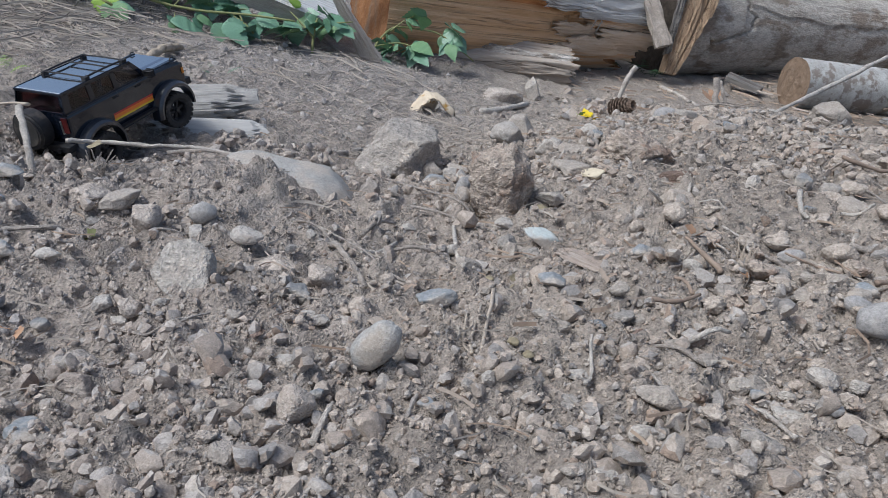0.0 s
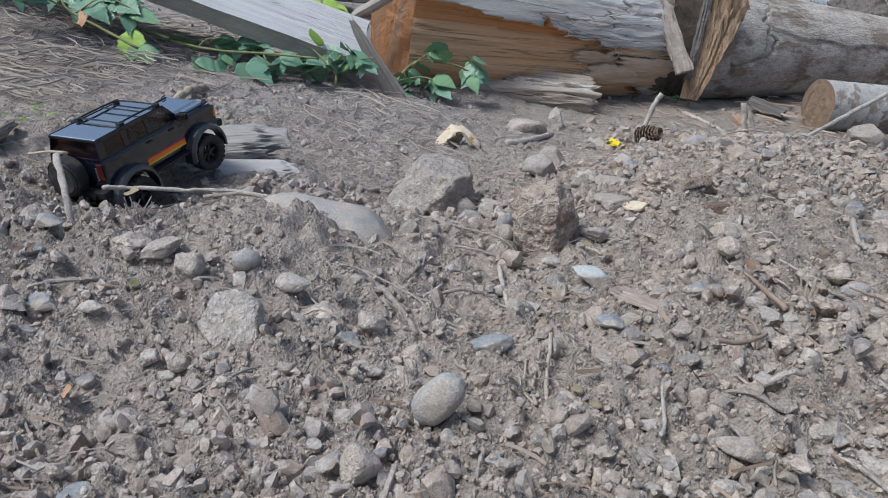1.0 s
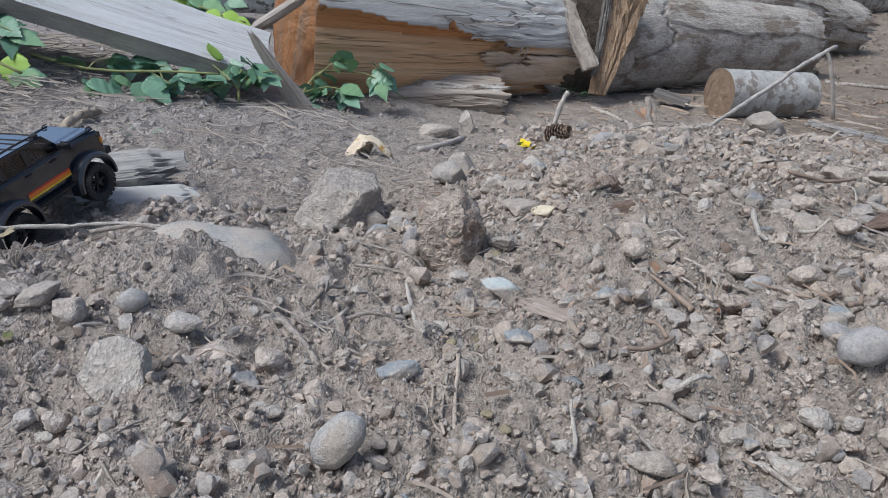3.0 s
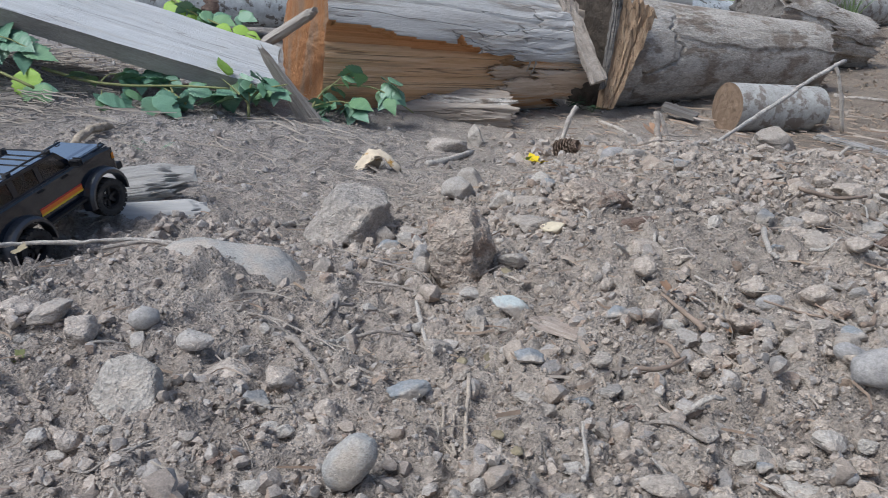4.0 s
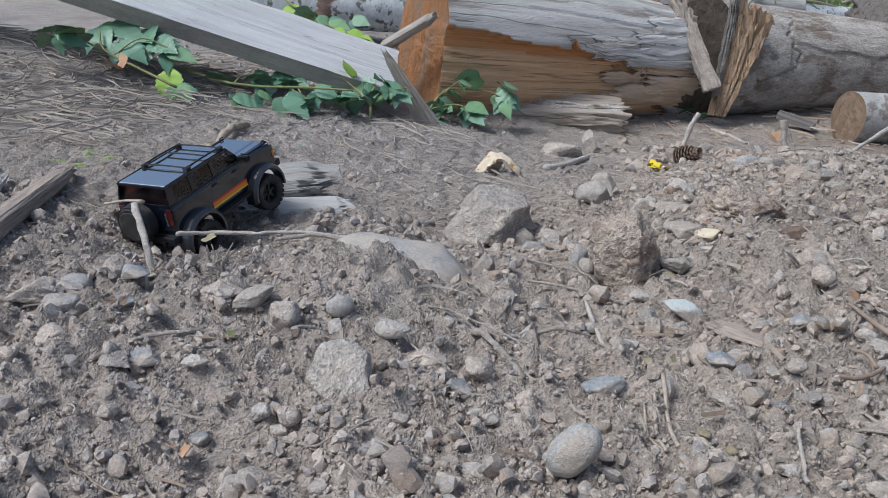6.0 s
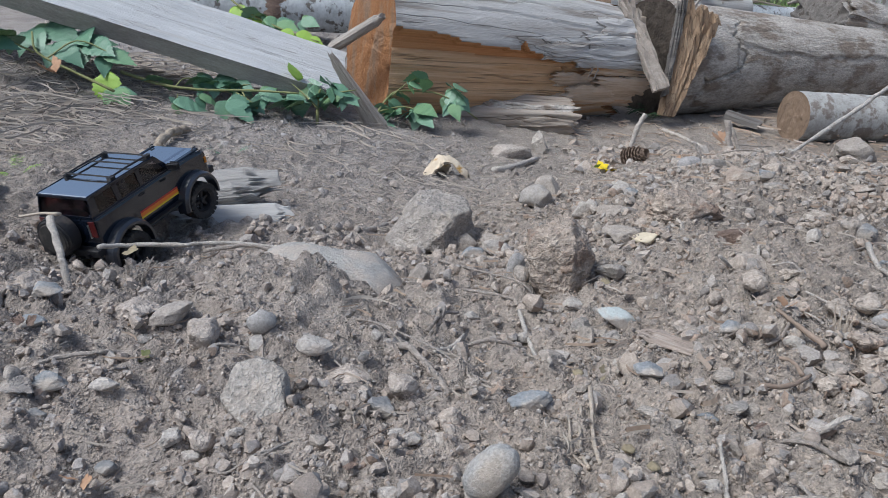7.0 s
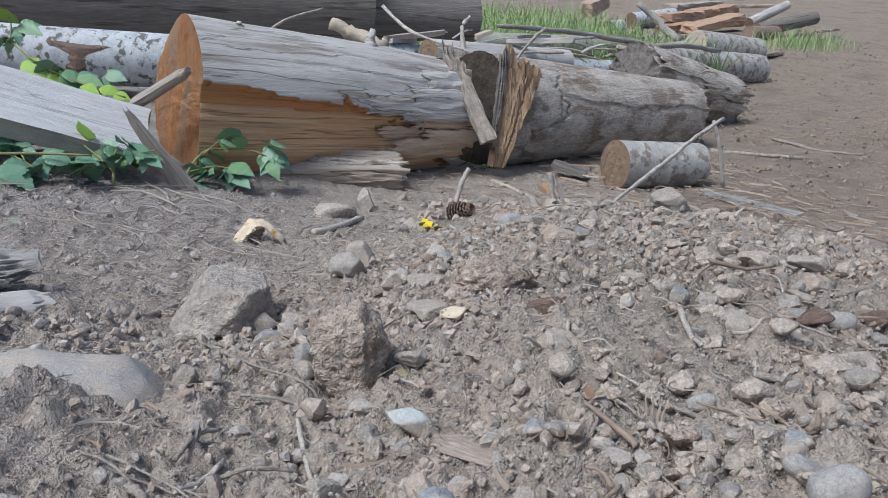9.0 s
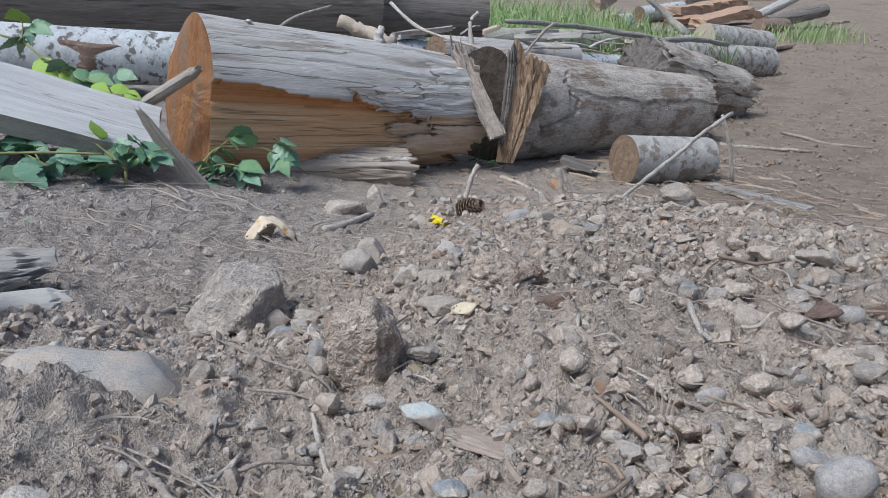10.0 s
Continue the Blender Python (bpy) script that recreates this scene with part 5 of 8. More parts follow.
def leaf_mesh(name, length, width, material, teeth=9, curl_by=0.15, seed=0, lobes=0.0):
    """One leaf along x: toothed edge, a folded midrib, drooping tip, and real thickness."""
    rng = np.random.default_rng(seed)
    n = teeth * 2
    top = []
    for i in range(n + 1):
        u = i / n
        w = width * 0.5 * (math.sin(math.pi * u**0.66) ** 1.15) * (1 + (0.10 if i % 2 else -0.06)) * (1 + lobes * math.cos(2 * math.pi * u * 2.5))
        x, z0 = length * u, -curl_by * length * u * u
        mid = (x, 0.0, z0)
        edge = 0.16 * w + 0.03 * length * rng.normal() * 0.4
        top.append((mid, (x - 0.03 * length * (i % 2), w * 0.55, z0 + edge * 0.8), (x + 0.02 * length * (i % 2), w, z0 + edge * 0.5), (x - 0.03 * length * (i % 2), -w * 0.55, z0 + edge * 0.8), (x + 0.02 * length * (i % 2), -w, z0 + edge * 0.5)))
    verts, faces = [], []
    th = 0.006 * length
    for lay in (0, 1):
        for row in top:
            verts += [(p[0], p[1], p[2] - th * lay) for p in row]
    k = 5 * (n + 1)
    for i in range(n):
        a, b = 5 * i, 5 * (i + 1)
        for p, q in ((0, 1), (1, 2)):
            faces += [(a + p, b + p, b + q, a + q), (k + a + q, k + b + q, k + b + p, k + a + p)]
        for p, q in ((0, 3), (3, 4)):
            faces += [(a + q, b + q, b + p, a + p), (k + a + p, k + b + p, k + b + q, k + a + q)]
    return mesh_of(name, verts, faces, (material,), True)


LEAVES = [leaf_mesh("leaf", 1.0, 0.58 + 0.03 * k, M_LEAF, 8 + k % 3, 0.12 + 0.08 * (k % 4), k) for k in range(6)]
LEAVES_Y = [leaf_mesh("leaf", 1.0, 0.70, M_LEAF_YELLOW, 8, 0.15, 40)]


def bramble(x, y, z, stems, leaves, label):
    """A bramble: curved stems and toothed leaves, each (place, size, heading, pitch, roll, yellowish)."""
    thing = empty("bramble", pose(x, y, z), label=label, category="bramble")
    for k, (pts, r) in enumerate(stems):
        v, f = tube([Vector(p) - Vector((x, y, z)) for p in pts], r, r * 0.6, 7, 0.08, 90 + k, 5)
        part("stem", mesh_of("stem", v, f, (M_STEM,), True), None, thing)
    for k, (px, py, pz, size, head, pitch, roll, yel) in enumerate(leaves):
        ob = part("leaf", (LEAVES_Y[0] if yel else LEAVES[k % 6]), None, thing, "yellow-green leaf" if yel else "")
        at = pose(px - x, py - y, pz - z, roll, pitch, head)
        ob.matrix_basis = at @ Matrix.Diagonal((size, size, size, 1))
        if not yel:
            for side in (52, -58):
                side_leaf = part("leaf", LEAVES[(k + side) % 6], None, thing)
                side_leaf.matrix_basis = at @ pose(0, 0, -0.004, side * 0.25, 8, side) @ Matrix.Diagonal((size * 0.72, size * 0.72, size * 0.72, 1))
    return thing



def flat_leaf(name, x, y, z, size, material, turn, label, pieces=1, seed=0):
    """A dry leaf lying loose, curled up at its edges."""
    rng = np.random.default_rng(seed)
    thing = empty(name, pose(x, y, z, 0, 0, turn), label=label, category="leaf")
    for k in range(pieces):
        ob = part("blade", leaf_mesh("blade", size * rng.uniform(0.75, 1.0), size * rng.uniform(0.55, 0.75), material, 5, -0.25, seed + k, 0.25), None, thing)
        ob.matrix_basis = pose(0, 0, 0.004 * k, rng.uniform(-50, 50), rng.uniform(-35, 10), k * 360 / pieces + rng.uniform(-30, 30))
    return thing


flat_leaf("yellow_leaf", 0.352, 1.765, -0.016, 0.036, M_YELLOW, 20, "bright yellow fallen leaf on the rubble", 3, 1)
flat_leaf("yellow_leaf", 0.328, 1.765, -0.012, 0.018, M_LEAF_YELLOW, 140, "small green-yellow fallen leaf on the rubble", 2, 2)
flat_leaf("dry_leaf", 0.668, 2.00, 0.01, 0.055, M_DRYLEAF, 70, "curled orange-brown dead leaf beside the stones", 2, 3)
flat_leaf("dry_leaf", -0.305, 0.668, 0.150, 0.013, M_ROT_RED, 10, "dark red dead leaf among the stones", 2, 4)
flat_leaf("dry_leaf", -0.80, 1.70, 0.16, 0.05, M_DRYLEAF, 260, "brown dead leaf hanging below the brambles", 2, 5)
flat_leaf("dry_leaf", 0.352, 0.665, 0.162, 0.014, M_DRYLEAF, 40, "small orange dead leaf on the gravel", 2, 6)
flat_leaf("dry_leaf", -0.19, 0.512, 0.125, 0.013, M_DRYLEAF, 10, "small red-brown dead leaf on the gravel", 2, 7)
flat_leaf("yellow_leaf", -0.285, 0.815, 0.150, 0.022, M_MOSS, 60, "small dull yellow leaf among the roots", 1, 8)


for k, (lx, ly, ls, lm, lw) in enumerate((
    (0.31, 0.70, 0.014, M_DRYLEAF, "small orange dead leaf on the rubble"), (0.46, 1.62, 0.03, M_DRYLEAF, "orange-brown dead leaf among the stones"),
    (-0.02, 0.52, 0.012, M_ROT_RED, "small red-brown leaf scrap on the gravel"), (0.24, 0.56, 0.012, M_ROT_RED, "small red-brown leaf scrap on the gravel"),
    (0.62, 1.30, 0.02, M_DRYLEAF, "small orange dead leaf on the rubble"), (-0.20, 0.64, 0.012, M_STEM, "tiny green leaf scrap on the gravel"),
    (0.155, 0.645, 0.009, M_MOSS, "tiny dull yellow leaf scrap on the gravel"), (0.10, 1.02, 0.018, M_ROT_RED, "red-brown leaf scrap among the stones"),
)):
    flat_leaf("dry_leaf", lx, ly, ground_z(lx, ly) + lump(lx, ly) + 0.004, ls, lm, 47 * k, lw, 2, 30 + k)


def pine_cone(x, y, z, r, label):
    """An open pine cone: a core set round with rows of flat scales."""
    thing = empty("pine_cone", pose(x, y, z, 62, 20, 35), label=label, category="pine cone")
    v, f = tube([(0, 0, -r), (0, 0, 0), (0, 0, r)], r * 0.5, r * 0.35, 10, 0.1, 3, 3)
    part("core", mesh_of("core", v, f, (M_CONE,), True), None, thing)
    sv = [(0, -0.32, 0), (0, 0.32, 0), (0.6, 0.42, 0.10), (0.95, 0.22, 0.22), (0.95, -0.22, 0.22), (0.6, -0.42, 0.10)]
    sv = [(a * r * 0.8, b * r * 0.8, c * r) for a, b, c in sv] + [(a * r * 0.8, b * r * 0.8, c * r - r * 0.09) for a, b, c in sv]
    sf = [(0, 5, 4, 3, 2, 1), (6, 7, 8, 9, 10, 11)] + [(i, (i + 1) % 6, 6 + (i + 1) % 6, 6 + i) for i in range(6)]
    scale = mesh_of("scale", sv, sf, (M_CONE,), False)
    for row in range(9):
        u = row / 8
        rad = r * (0.42 + 0.25 * math.sin(math.pi * min(1, u * 1.15)))
        for k in range(9):
            ob = part("scale", scale, None, thing)
            ob.matrix_basis = Matrix.Rotation(2 * math.pi * (k + 0.5 * (row % 2)) / 9, 4, "Z") @ pose(rad * 0.6, 0, (u - 0.5) * 1.9 * r, 0, -20 + 45 * (1 - u) - 20, 0) @ Matrix.Diagonal((1 - 0.45 * u, 1 - 0.45 * u, 1, 1))
    return thing


pine_cone(0.438, 1.875, ground_z(0.438, 1.875) + 0.020, 0.025, "brown open pine cone lying on the dirt")


def fern(x, y, z, n, size, seed, label, material, name="fern"):
    """Small dark fronds in the gap between the logs."""
    rng = np.random.default_rng(seed)
    thing = empty(name, pose(x, y, z), label=label, category="plant")
    for k in range(n):
        verts, tris = [], []
        a, ln = rng.uniform(0, 2 * math.pi), size * rng.uniform(0.6, 1.0)
        for i in range(9):
            u = i / 8
            px, pz = ln * u * 0.75, ln * (0.75 * u - 0.45 * u * u)
            w = 0.24 * ln * math.sin(math.pi * (0.12 + 0.85 * u))
            for s in (1, -1):
                b = len(verts)
                verts += [(px - 0.02 * ln, 0, pz), (px + 0.04 * ln, 0, pz), (px + 0.10 * ln, s * w, pz - 0.25 * w), (px, 0, pz + 0.006 * ln)]
                tris += [(b, b + 1, b + 2), (b, b + 2, b + 3), (b + 1, b + 3, b + 2), (b, b + 3, b + 1)]
        ob = part("frond", tri_mesh("frond", verts, tris, (material,)), None, thing)
        ob.matrix_basis = pose(0.02 * math.cos(a), 0.02 * math.sin(a), 0, 0, 0, math.degrees(a))
    return thing


fern(0.69, 2.83, -0.12, 9, 0.12, 3, "dark green fern in the gap between the logs", M_FERN)
fern(0.60, 2.85, -0.11, 7, 0.09, 4, "dark green fern in the gap between the logs", M_FERN)
fern(-0.42, 1.58, ground_z(-0.42, 1.58), 6, 0.035, 6, "tiny green seedling on the track", M_LEAF, "seedling")
fern(-0.62, 1.19, ground_z(-0.62, 1.19) + 0.01, 7, 0.04, 7, "tiny yellow-green seedling beside the branch", M_LEAF_YELLOW, "seedling")
for mx, my, ms in ((0.189, 0.832, 0.018), (0.137, 0.644, 0.010), (0.164, 0.512, 0.009), (0.155, 0.541, 0.009)):
    stone("moss_clump", "clod", M_MOSS, mx, my, ground_z(mx, my) + 0.002, ms, ms, ms * 0.5, 0, "dry olive moss clump on the dirt", group="moss")


def grass_patch(name, count, box, seed, label, lo=0.15, hi=0.45):
    rng = np.random.default_rng(seed)
    verts, tris = [], []
    for k in range(count):
        x, y = ((box[0] + box[1]) / 2 + (box[1] - box[0]) * 0.27 * np.clip(rng.normal(), -1.7, 1.5), (box[2] + box[3]) / 2 + (box[3] - box[2]) * 0.27 * np.clip(rng.normal(), -1.7, 1.7))
        h, a, w, lean = rng.uniform(lo, hi), rng.uniform(0, 2 * math.pi), rng.uniform(0.002, 0.005), rng.uniform(0.2, 0.9)
        z, c, s = ground_z(x, y) - 0.01, math.cos(a), math.sin(a)
        b = len(verts)
        for u in (0, 0.5, 0.85):
            ww = w * (1 - 0.6 * u)
            px, py, pz = x + lean * h * u * u * c, y + lean * h * u * u * s, z + h * u
            verts += [(px - s * ww, py + c * ww, pz), (px + s * ww, py - c * ww, pz)]
        verts.append((x + lean * h * c, y + lean * h * s, z + h * (1 - 0.25 * lean)))
        tris += [(b, b + 1, b + 3), (b, b + 3, b + 2), (b + 2, b + 3, b + 5), (b + 2, b + 5, b + 4), (b + 4, b + 5, b + 6)]
    ob = new(name, tri_mesh(name, verts, tris, (M_GRASS,)))
    return tagged(ob, label, "grass", kind="stuff")


grass_patch("grass", 10000, (0.6, 3.4, 5.6, 9.6), 3, "long green grass behind the log pile")
grass_patch("grass", 420, (4.9, 6.0, 7.9, 8.7), 4, "green grass tuft at the road's edge", 0.08, 0.25)
grass_patch("grass", 2600, (-3.0, 1.2, 6.0, 10.0), 5, "long green grass behind the log pile")

# ---- brambles along the logs ----

bramble(-0.315, 1.950, 0.018, [
    ([(-0.315, 1.950, 0.018), (-0.317, 1.980, 0.075), (-0.310, 1.986, 0.096)], 0.004),
    ([(-0.314, 1.978, 0.069), (-0.270, 1.977, 0.089), (-0.223, 1.983, 0.098)], 0.0025),
    ([(-0.315, 1.962, 0.054), (-0.357, 1.990, 0.085), (-0.384, 2.010, 0.100)], 0.0025),
], [
    (-0.365, 1.987, 0.114, 0.065, 120, -40, 30, 1),
    (-0.364, 2.032, 0.093, 0.070, 300, 13, 45, 0),
    (-0.335, 1.972, 0.096, 0.059, 30, 13, 39, 0),
    (-0.294, 1.974, 0.122, 0.062, 60, 27, 27, 0),
    (-0.286, 1.985, 0.103, 0.061, 350, 16, 26, 0),
    (-0.297, 1.983, 0.083, 0.055, 200, 8, 29, 0),
    (-0.349, 1.945, 0.072, 0.090, 175, 5, 20, 0),
    (-0.253, 1.994, 0.079, 0.051, 320, 11, 23, 0),
    (-0.297, 2.039, 0.069, 0.062, 260, 10, 21, 0),
    (-0.397, 1.991, 0.074, 0.070, 150, 5, 15, 0),
    (-0.284, 2.056, 0.076, 0.057, 280, 25, 28, 0),
], "green bramble with yellowish top leaf before the timber")

bramble(-0.192, 2.107, 0.005, [
    ([(-0.192, 2.107, 0.005), (-0.175, 2.136, 0.036), (-0.145, 2.171, 0.061), (-0.084, 2.183, 0.063), (-0.015, 2.179, 0.053), (0.075, 2.197, -0.009)], 0.0032),
    ([(-0.161, 2.158, 0.046), (-0.124, 2.174, 0.078), (-0.089, 2.175, 0.100)], 0.002),
    ([(-0.184, 2.121, 0.018), (-0.122, 2.135, 0.030), (-0.067, 2.123, 0.019)], 0.0022),
], [
    (-0.150, 2.164, 0.012, 0.059, 250, 11, 33, 0),
    (-0.161, 2.167, 0.036, 0.063, 30, 20, 34, 0),
    (-0.128, 2.165, 0.059, 0.051, 60, 28, 20, 0),
    (-0.059, 2.159, 0.104, 0.069, 150, 0, 50, 0),
    (-0.111, 2.163, 0.086, 0.047, 20, 14, 24, 0),
    (-0.091, 2.143, 0.030, 0.071, 330, 5, 20, 0),
    (-0.081, 2.134, 0.011, 0.068, 310, 15, 27, 0),
    (-0.089, 2.165, 0.020, 0.056, 250, 20, 29, 0),
    (-0.101, 2.131, 0.019, 0.056, 200, 20, 22, 0),
    (-0.154, 2.127, 0.012, 0.055, 200, 8, 25, 0),
    (-0.173, 2.097, -0.009, 0.066, 315, 20, 10, 0),
    (-0.016, 2.191, 0.054, 0.067, 330, 10, 45, 0),
    (0.011, 2.169, 0.078, 0.074, 60, 7, 26, 0),
    (-0.000, 2.183, 0.036, 0.048, 240, 17, 37, 0),
    (0.003, 2.160, 0.036, 0.056, 300, 27, 17, 0),
    (-0.165, 2.126, 0.034, 0.047, 120, 29, 37, 0),
    (0.015, 2.204, 0.048, 0.058, 330, 35, 30, 0),
], "green bramble trailing over the split log")

bramble(-0.450, 1.921, 0.056, [
    ([(-0.450, 1.921, 0.056), (-0.479, 1.933, 0.077), (-0.522, 1.965, 0.088)], 0.003),
    ([(-0.479, 1.933, 0.077), (-0.502, 1.975, 0.096), (-0.483, 1.984, 0.100)], 0.002),
], [
    (-0.448, 1.925, 0.067, 0.087, 200, 15, 30, 0),
    (-0.499, 1.979, 0.098, 0.077, 160, 0, 25, 0),
    (-0.517, 1.973, 0.103, 0.071, 20, 30, 19, 0),
    (-0.523, 1.939, 0.062, 0.053, 240, 14, 30, 0),
    (-0.473, 1.939, 0.071, 0.053, 330, 24, 24, 0),
], "green bramble leaves low on the bank")

bramble(-0.723, 1.779, 0.113, [
    ([(-0.723, 1.779, 0.113), (-0.806, 1.795, 0.145), (-0.897, 1.814, 0.183), (-0.928, 1.859, 0.221)], 0.0035),
    ([(-0.877, 1.811, 0.172), (-0.829, 1.861, 0.205), (-0.749, 1.857, 0.179)], 0.002),
    ([(-0.903, 1.813, 0.183), (-0.953, 1.789, 0.213), (-1.003, 1.786, 0.217)], 0.0022),
], [
    (-0.930, 1.800, 0.224, 0.111, 190, -5, 20, 0),
    (-0.950, 1.893, 0.221, 0.088, 310, 15, 25, 0),
    (-0.924, 1.917, 0.232, 0.110, 330, 10, 25, 0),
    (-0.880, 1.857, 0.199, 0.087, 330, 15, 25, 0),
    (-0.851, 1.927, 0.219, 0.089, 300, 10, 30, 0),
    (-0.821, 1.884, 0.198, 0.088, 330, 5, 30, 0),
    (-0.777, 1.866, 0.179, 0.082, 350, 10, 25, 0),
    (-0.762, 1.846, 0.144, 0.095, 275, 60, 10, 1),
    (-0.736, 1.811, 0.112, 0.066, 320, 20, 15, 0),
    (-1.003, 1.790, 0.214, 0.057, 150, 16, 23, 0),
    (-0.974, 1.758, 0.218, 0.070, 20, 16, 30, 0),
], "green bramble leaves under the leaning timber")

bramble(-0.759, 1.902, 0.133, [
    ([(-0.759, 1.902, 0.133), (-0.676, 1.900, 0.110), (-0.584, 1.914, 0.097), (-0.465, 1.934, 0.096), (-0.355, 1.942, 0.092)], 0.004),
    ([(-0.635, 1.900, 0.102), (-0.630, 1.949, 0.114), (-0.602, 1.972, 0.111)], 0.002),
    ([(-0.602, 1.838, 0.075), (-0.612, 1.830, 0.056), (-0.613, 1.857, 0.097)], 0.002),
], [
    (-0.662, 1.909, 0.122, 0.068, 150, 5, 20, 0),
    (-0.568, 1.960, 0.114, 0.078, 160, 5, 20, 0),
    (-0.605, 1.970, 0.114, 0.063, 10, 19, 36, 0),
    (-0.569, 1.991, 0.110, 0.078, 340, 10, 25, 0),
    (-0.519, 1.987, 0.101, 0.056, 340, 11, 34, 0),
    (-0.616, 1.833, 0.082, 0.083, 30, 10, 20, 0),
    (-0.508, 1.886, 0.082, 0.092, 330, 25, 15, 0),
    (-0.337, 1.916, 0.079, 0.092, 170, 5, 15, 0),
    (-0.452, 1.952, 0.089, 0.068, 350, 7, 33, 0),
    (-0.579, 1.892, 0.087, 0.055, 20, 16, 19, 0),
    (-0.385, 1.944, 0.083, 0.061, 350, 11, 17, 0),
], "low green bramble along the foot of the timber")

bramble(-0.922, 3.009, 0.258, [
    ([(-0.922, 3.009, 0.258), (-0.849, 2.990, 0.239), (-0.781, 2.924, 0.205), (-0.697, 2.886, 0.163), (-0.573, 2.820, 0.126), (-0.463, 2.773, 0.103)], 0.004),
    ([(-0.853, 2.989, 0.233), (-0.849, 3.008, 0.291), (-0.863, 3.022, 0.325)], 0.003),
], [
    (-0.824, 2.996, 0.320, 0.099, 150, 0, 40, 1),
    (-0.830, 3.021, 0.292, 0.091, 330, 10, 35, 0),
    (-0.800, 2.928, 0.186, 0.101, 330, 20, 40, 1),
    (-0.685, 2.875, 0.184, 0.089, 150, 10, 40, 0),
    (-0.716, 2.902, 0.159, 0.085, 330, 15, 40, 1),
    (-0.668, 2.857, 0.157, 0.089, 20, 10, 30, 0),
    (-0.625, 2.877, 0.149, 0.093, 340, 10, 30, 0),
    (-0.602, 2.817, 0.128, 0.071, 330, 10, 30, 1),
    (-0.542, 2.794, 0.126, 0.071, 350, 10, 30, 1),
    (-0.500, 2.787, 0.111, 0.059, 340, 10, 30, 1),
    (-0.549, 2.919, 0.157, 0.074, 340, 10, 40, 0),
    (-0.852, 3.015, 0.246, 0.091, 200, 14, 27, 0),
], "long bramble shoot hanging before the birch log")

# ---- the scale model off-road car ----
CAR = 0.88


def box_bm(x0, x1, y0, y1, z0, z1, bevel=0.0008, taper=None):
    """A bevelled box; taper: factors on its upper half-width and half-length."""
    bm = bmesh.new()
    bmesh.ops.create_cube(bm, size=1.0)
    for v in bm.verts:
        kx, ky = taper if taper and v.co.z > 0 else (1, 1)
        v.co = Vector(((x0 + x1) / 2 + v.co.x * (x1 - x0) * kx, (y0 + y1) / 2 + v.co.y * (y1 - y0) * ky, (z0 + z1) / 2 + v.co.z * (z1 - z0)))
    if bevel:
        bmesh.ops.bevel(bm, geom=bm.edges[:], offset=bevel, segments=2, affect="EDGES", profile=0.6)
    return bm


def prism_bm(outline, y0, y1, bevel=0.0):
    """An outline in x and z, drawn out from y0 to y1."""
    bm = bmesh.new()
    f = bm.faces.new([bm.verts.new((x, y0, z)) for x, z in outline])
    ret = bmesh.ops.extrude_face_region(bm, geom=[f])
    bmesh.ops.translate(bm, vec=(0, y1 - y0, 0), verts=[v for v in ret["geom"] if isinstance(v, bmesh.types.BMVert)])
    bmesh.ops.recalc_face_normals(bm, faces=bm.faces)
    if bevel:
        edges = [e for e in bm.edges if len(e.link_faces) == 2 and e.calc_face_angle(0) > 0.5]
        bmesh.ops.bevel(bm, geom=edges, offset=bevel, segments=2, affect="EDGES", profile=0.6)
    return bm


def panel_bm(corners, thick):
    """A flat panel with the four or more given corners, thick outward along its normal."""
    bm = bmesh.new()
    f = bm.faces.new([bm.verts.new(c) for c in corners])
    f.normal_update()
    n = f.normal.copy()
    ret = bmesh.ops.extrude_face_region(bm, geom=[f])
    bmesh.ops.translate(bm, vec=n * thick, verts=[v for v in ret["geom"] if isinstance(v, bmesh.types.BMVert)])
    bmesh.ops.recalc_face_normals(bm, faces=bm.faces)
    return bm


def rod_bm(points, r, sides=8):
    v, f = tube(points, r, r, sides, 0.0, 1, 3)
    bm = bmesh.new()
    vs = [bm.verts.new(p) for p in v]
    for q in f:
        bm.faces.new([vs[i] for i in q])
    bmesh.ops.recalc_face_normals(bm, faces=bm.faces)
    return bm


def lathe(profile, sides, axis="y"):
    """Corners and faces of a profile of (radius, height) turned round y."""
    verts, faces = [], []
    n = len(profile)
    for i in range(sides):
        q = 2 * math.pi * i / sides
        for r, h in profile:
            verts.append((r * math.cos(q), h, r * math.sin(q)) if axis == "y" else (h, r * math.cos(q), r * math.sin(q)))
    for i in range(sides):
        k = (i + 1) % sides
        for j in range(n - 1):
            faces.append((i * n + j, k * n + j, k * n + j + 1, i * n + j + 1))
    return verts, faces


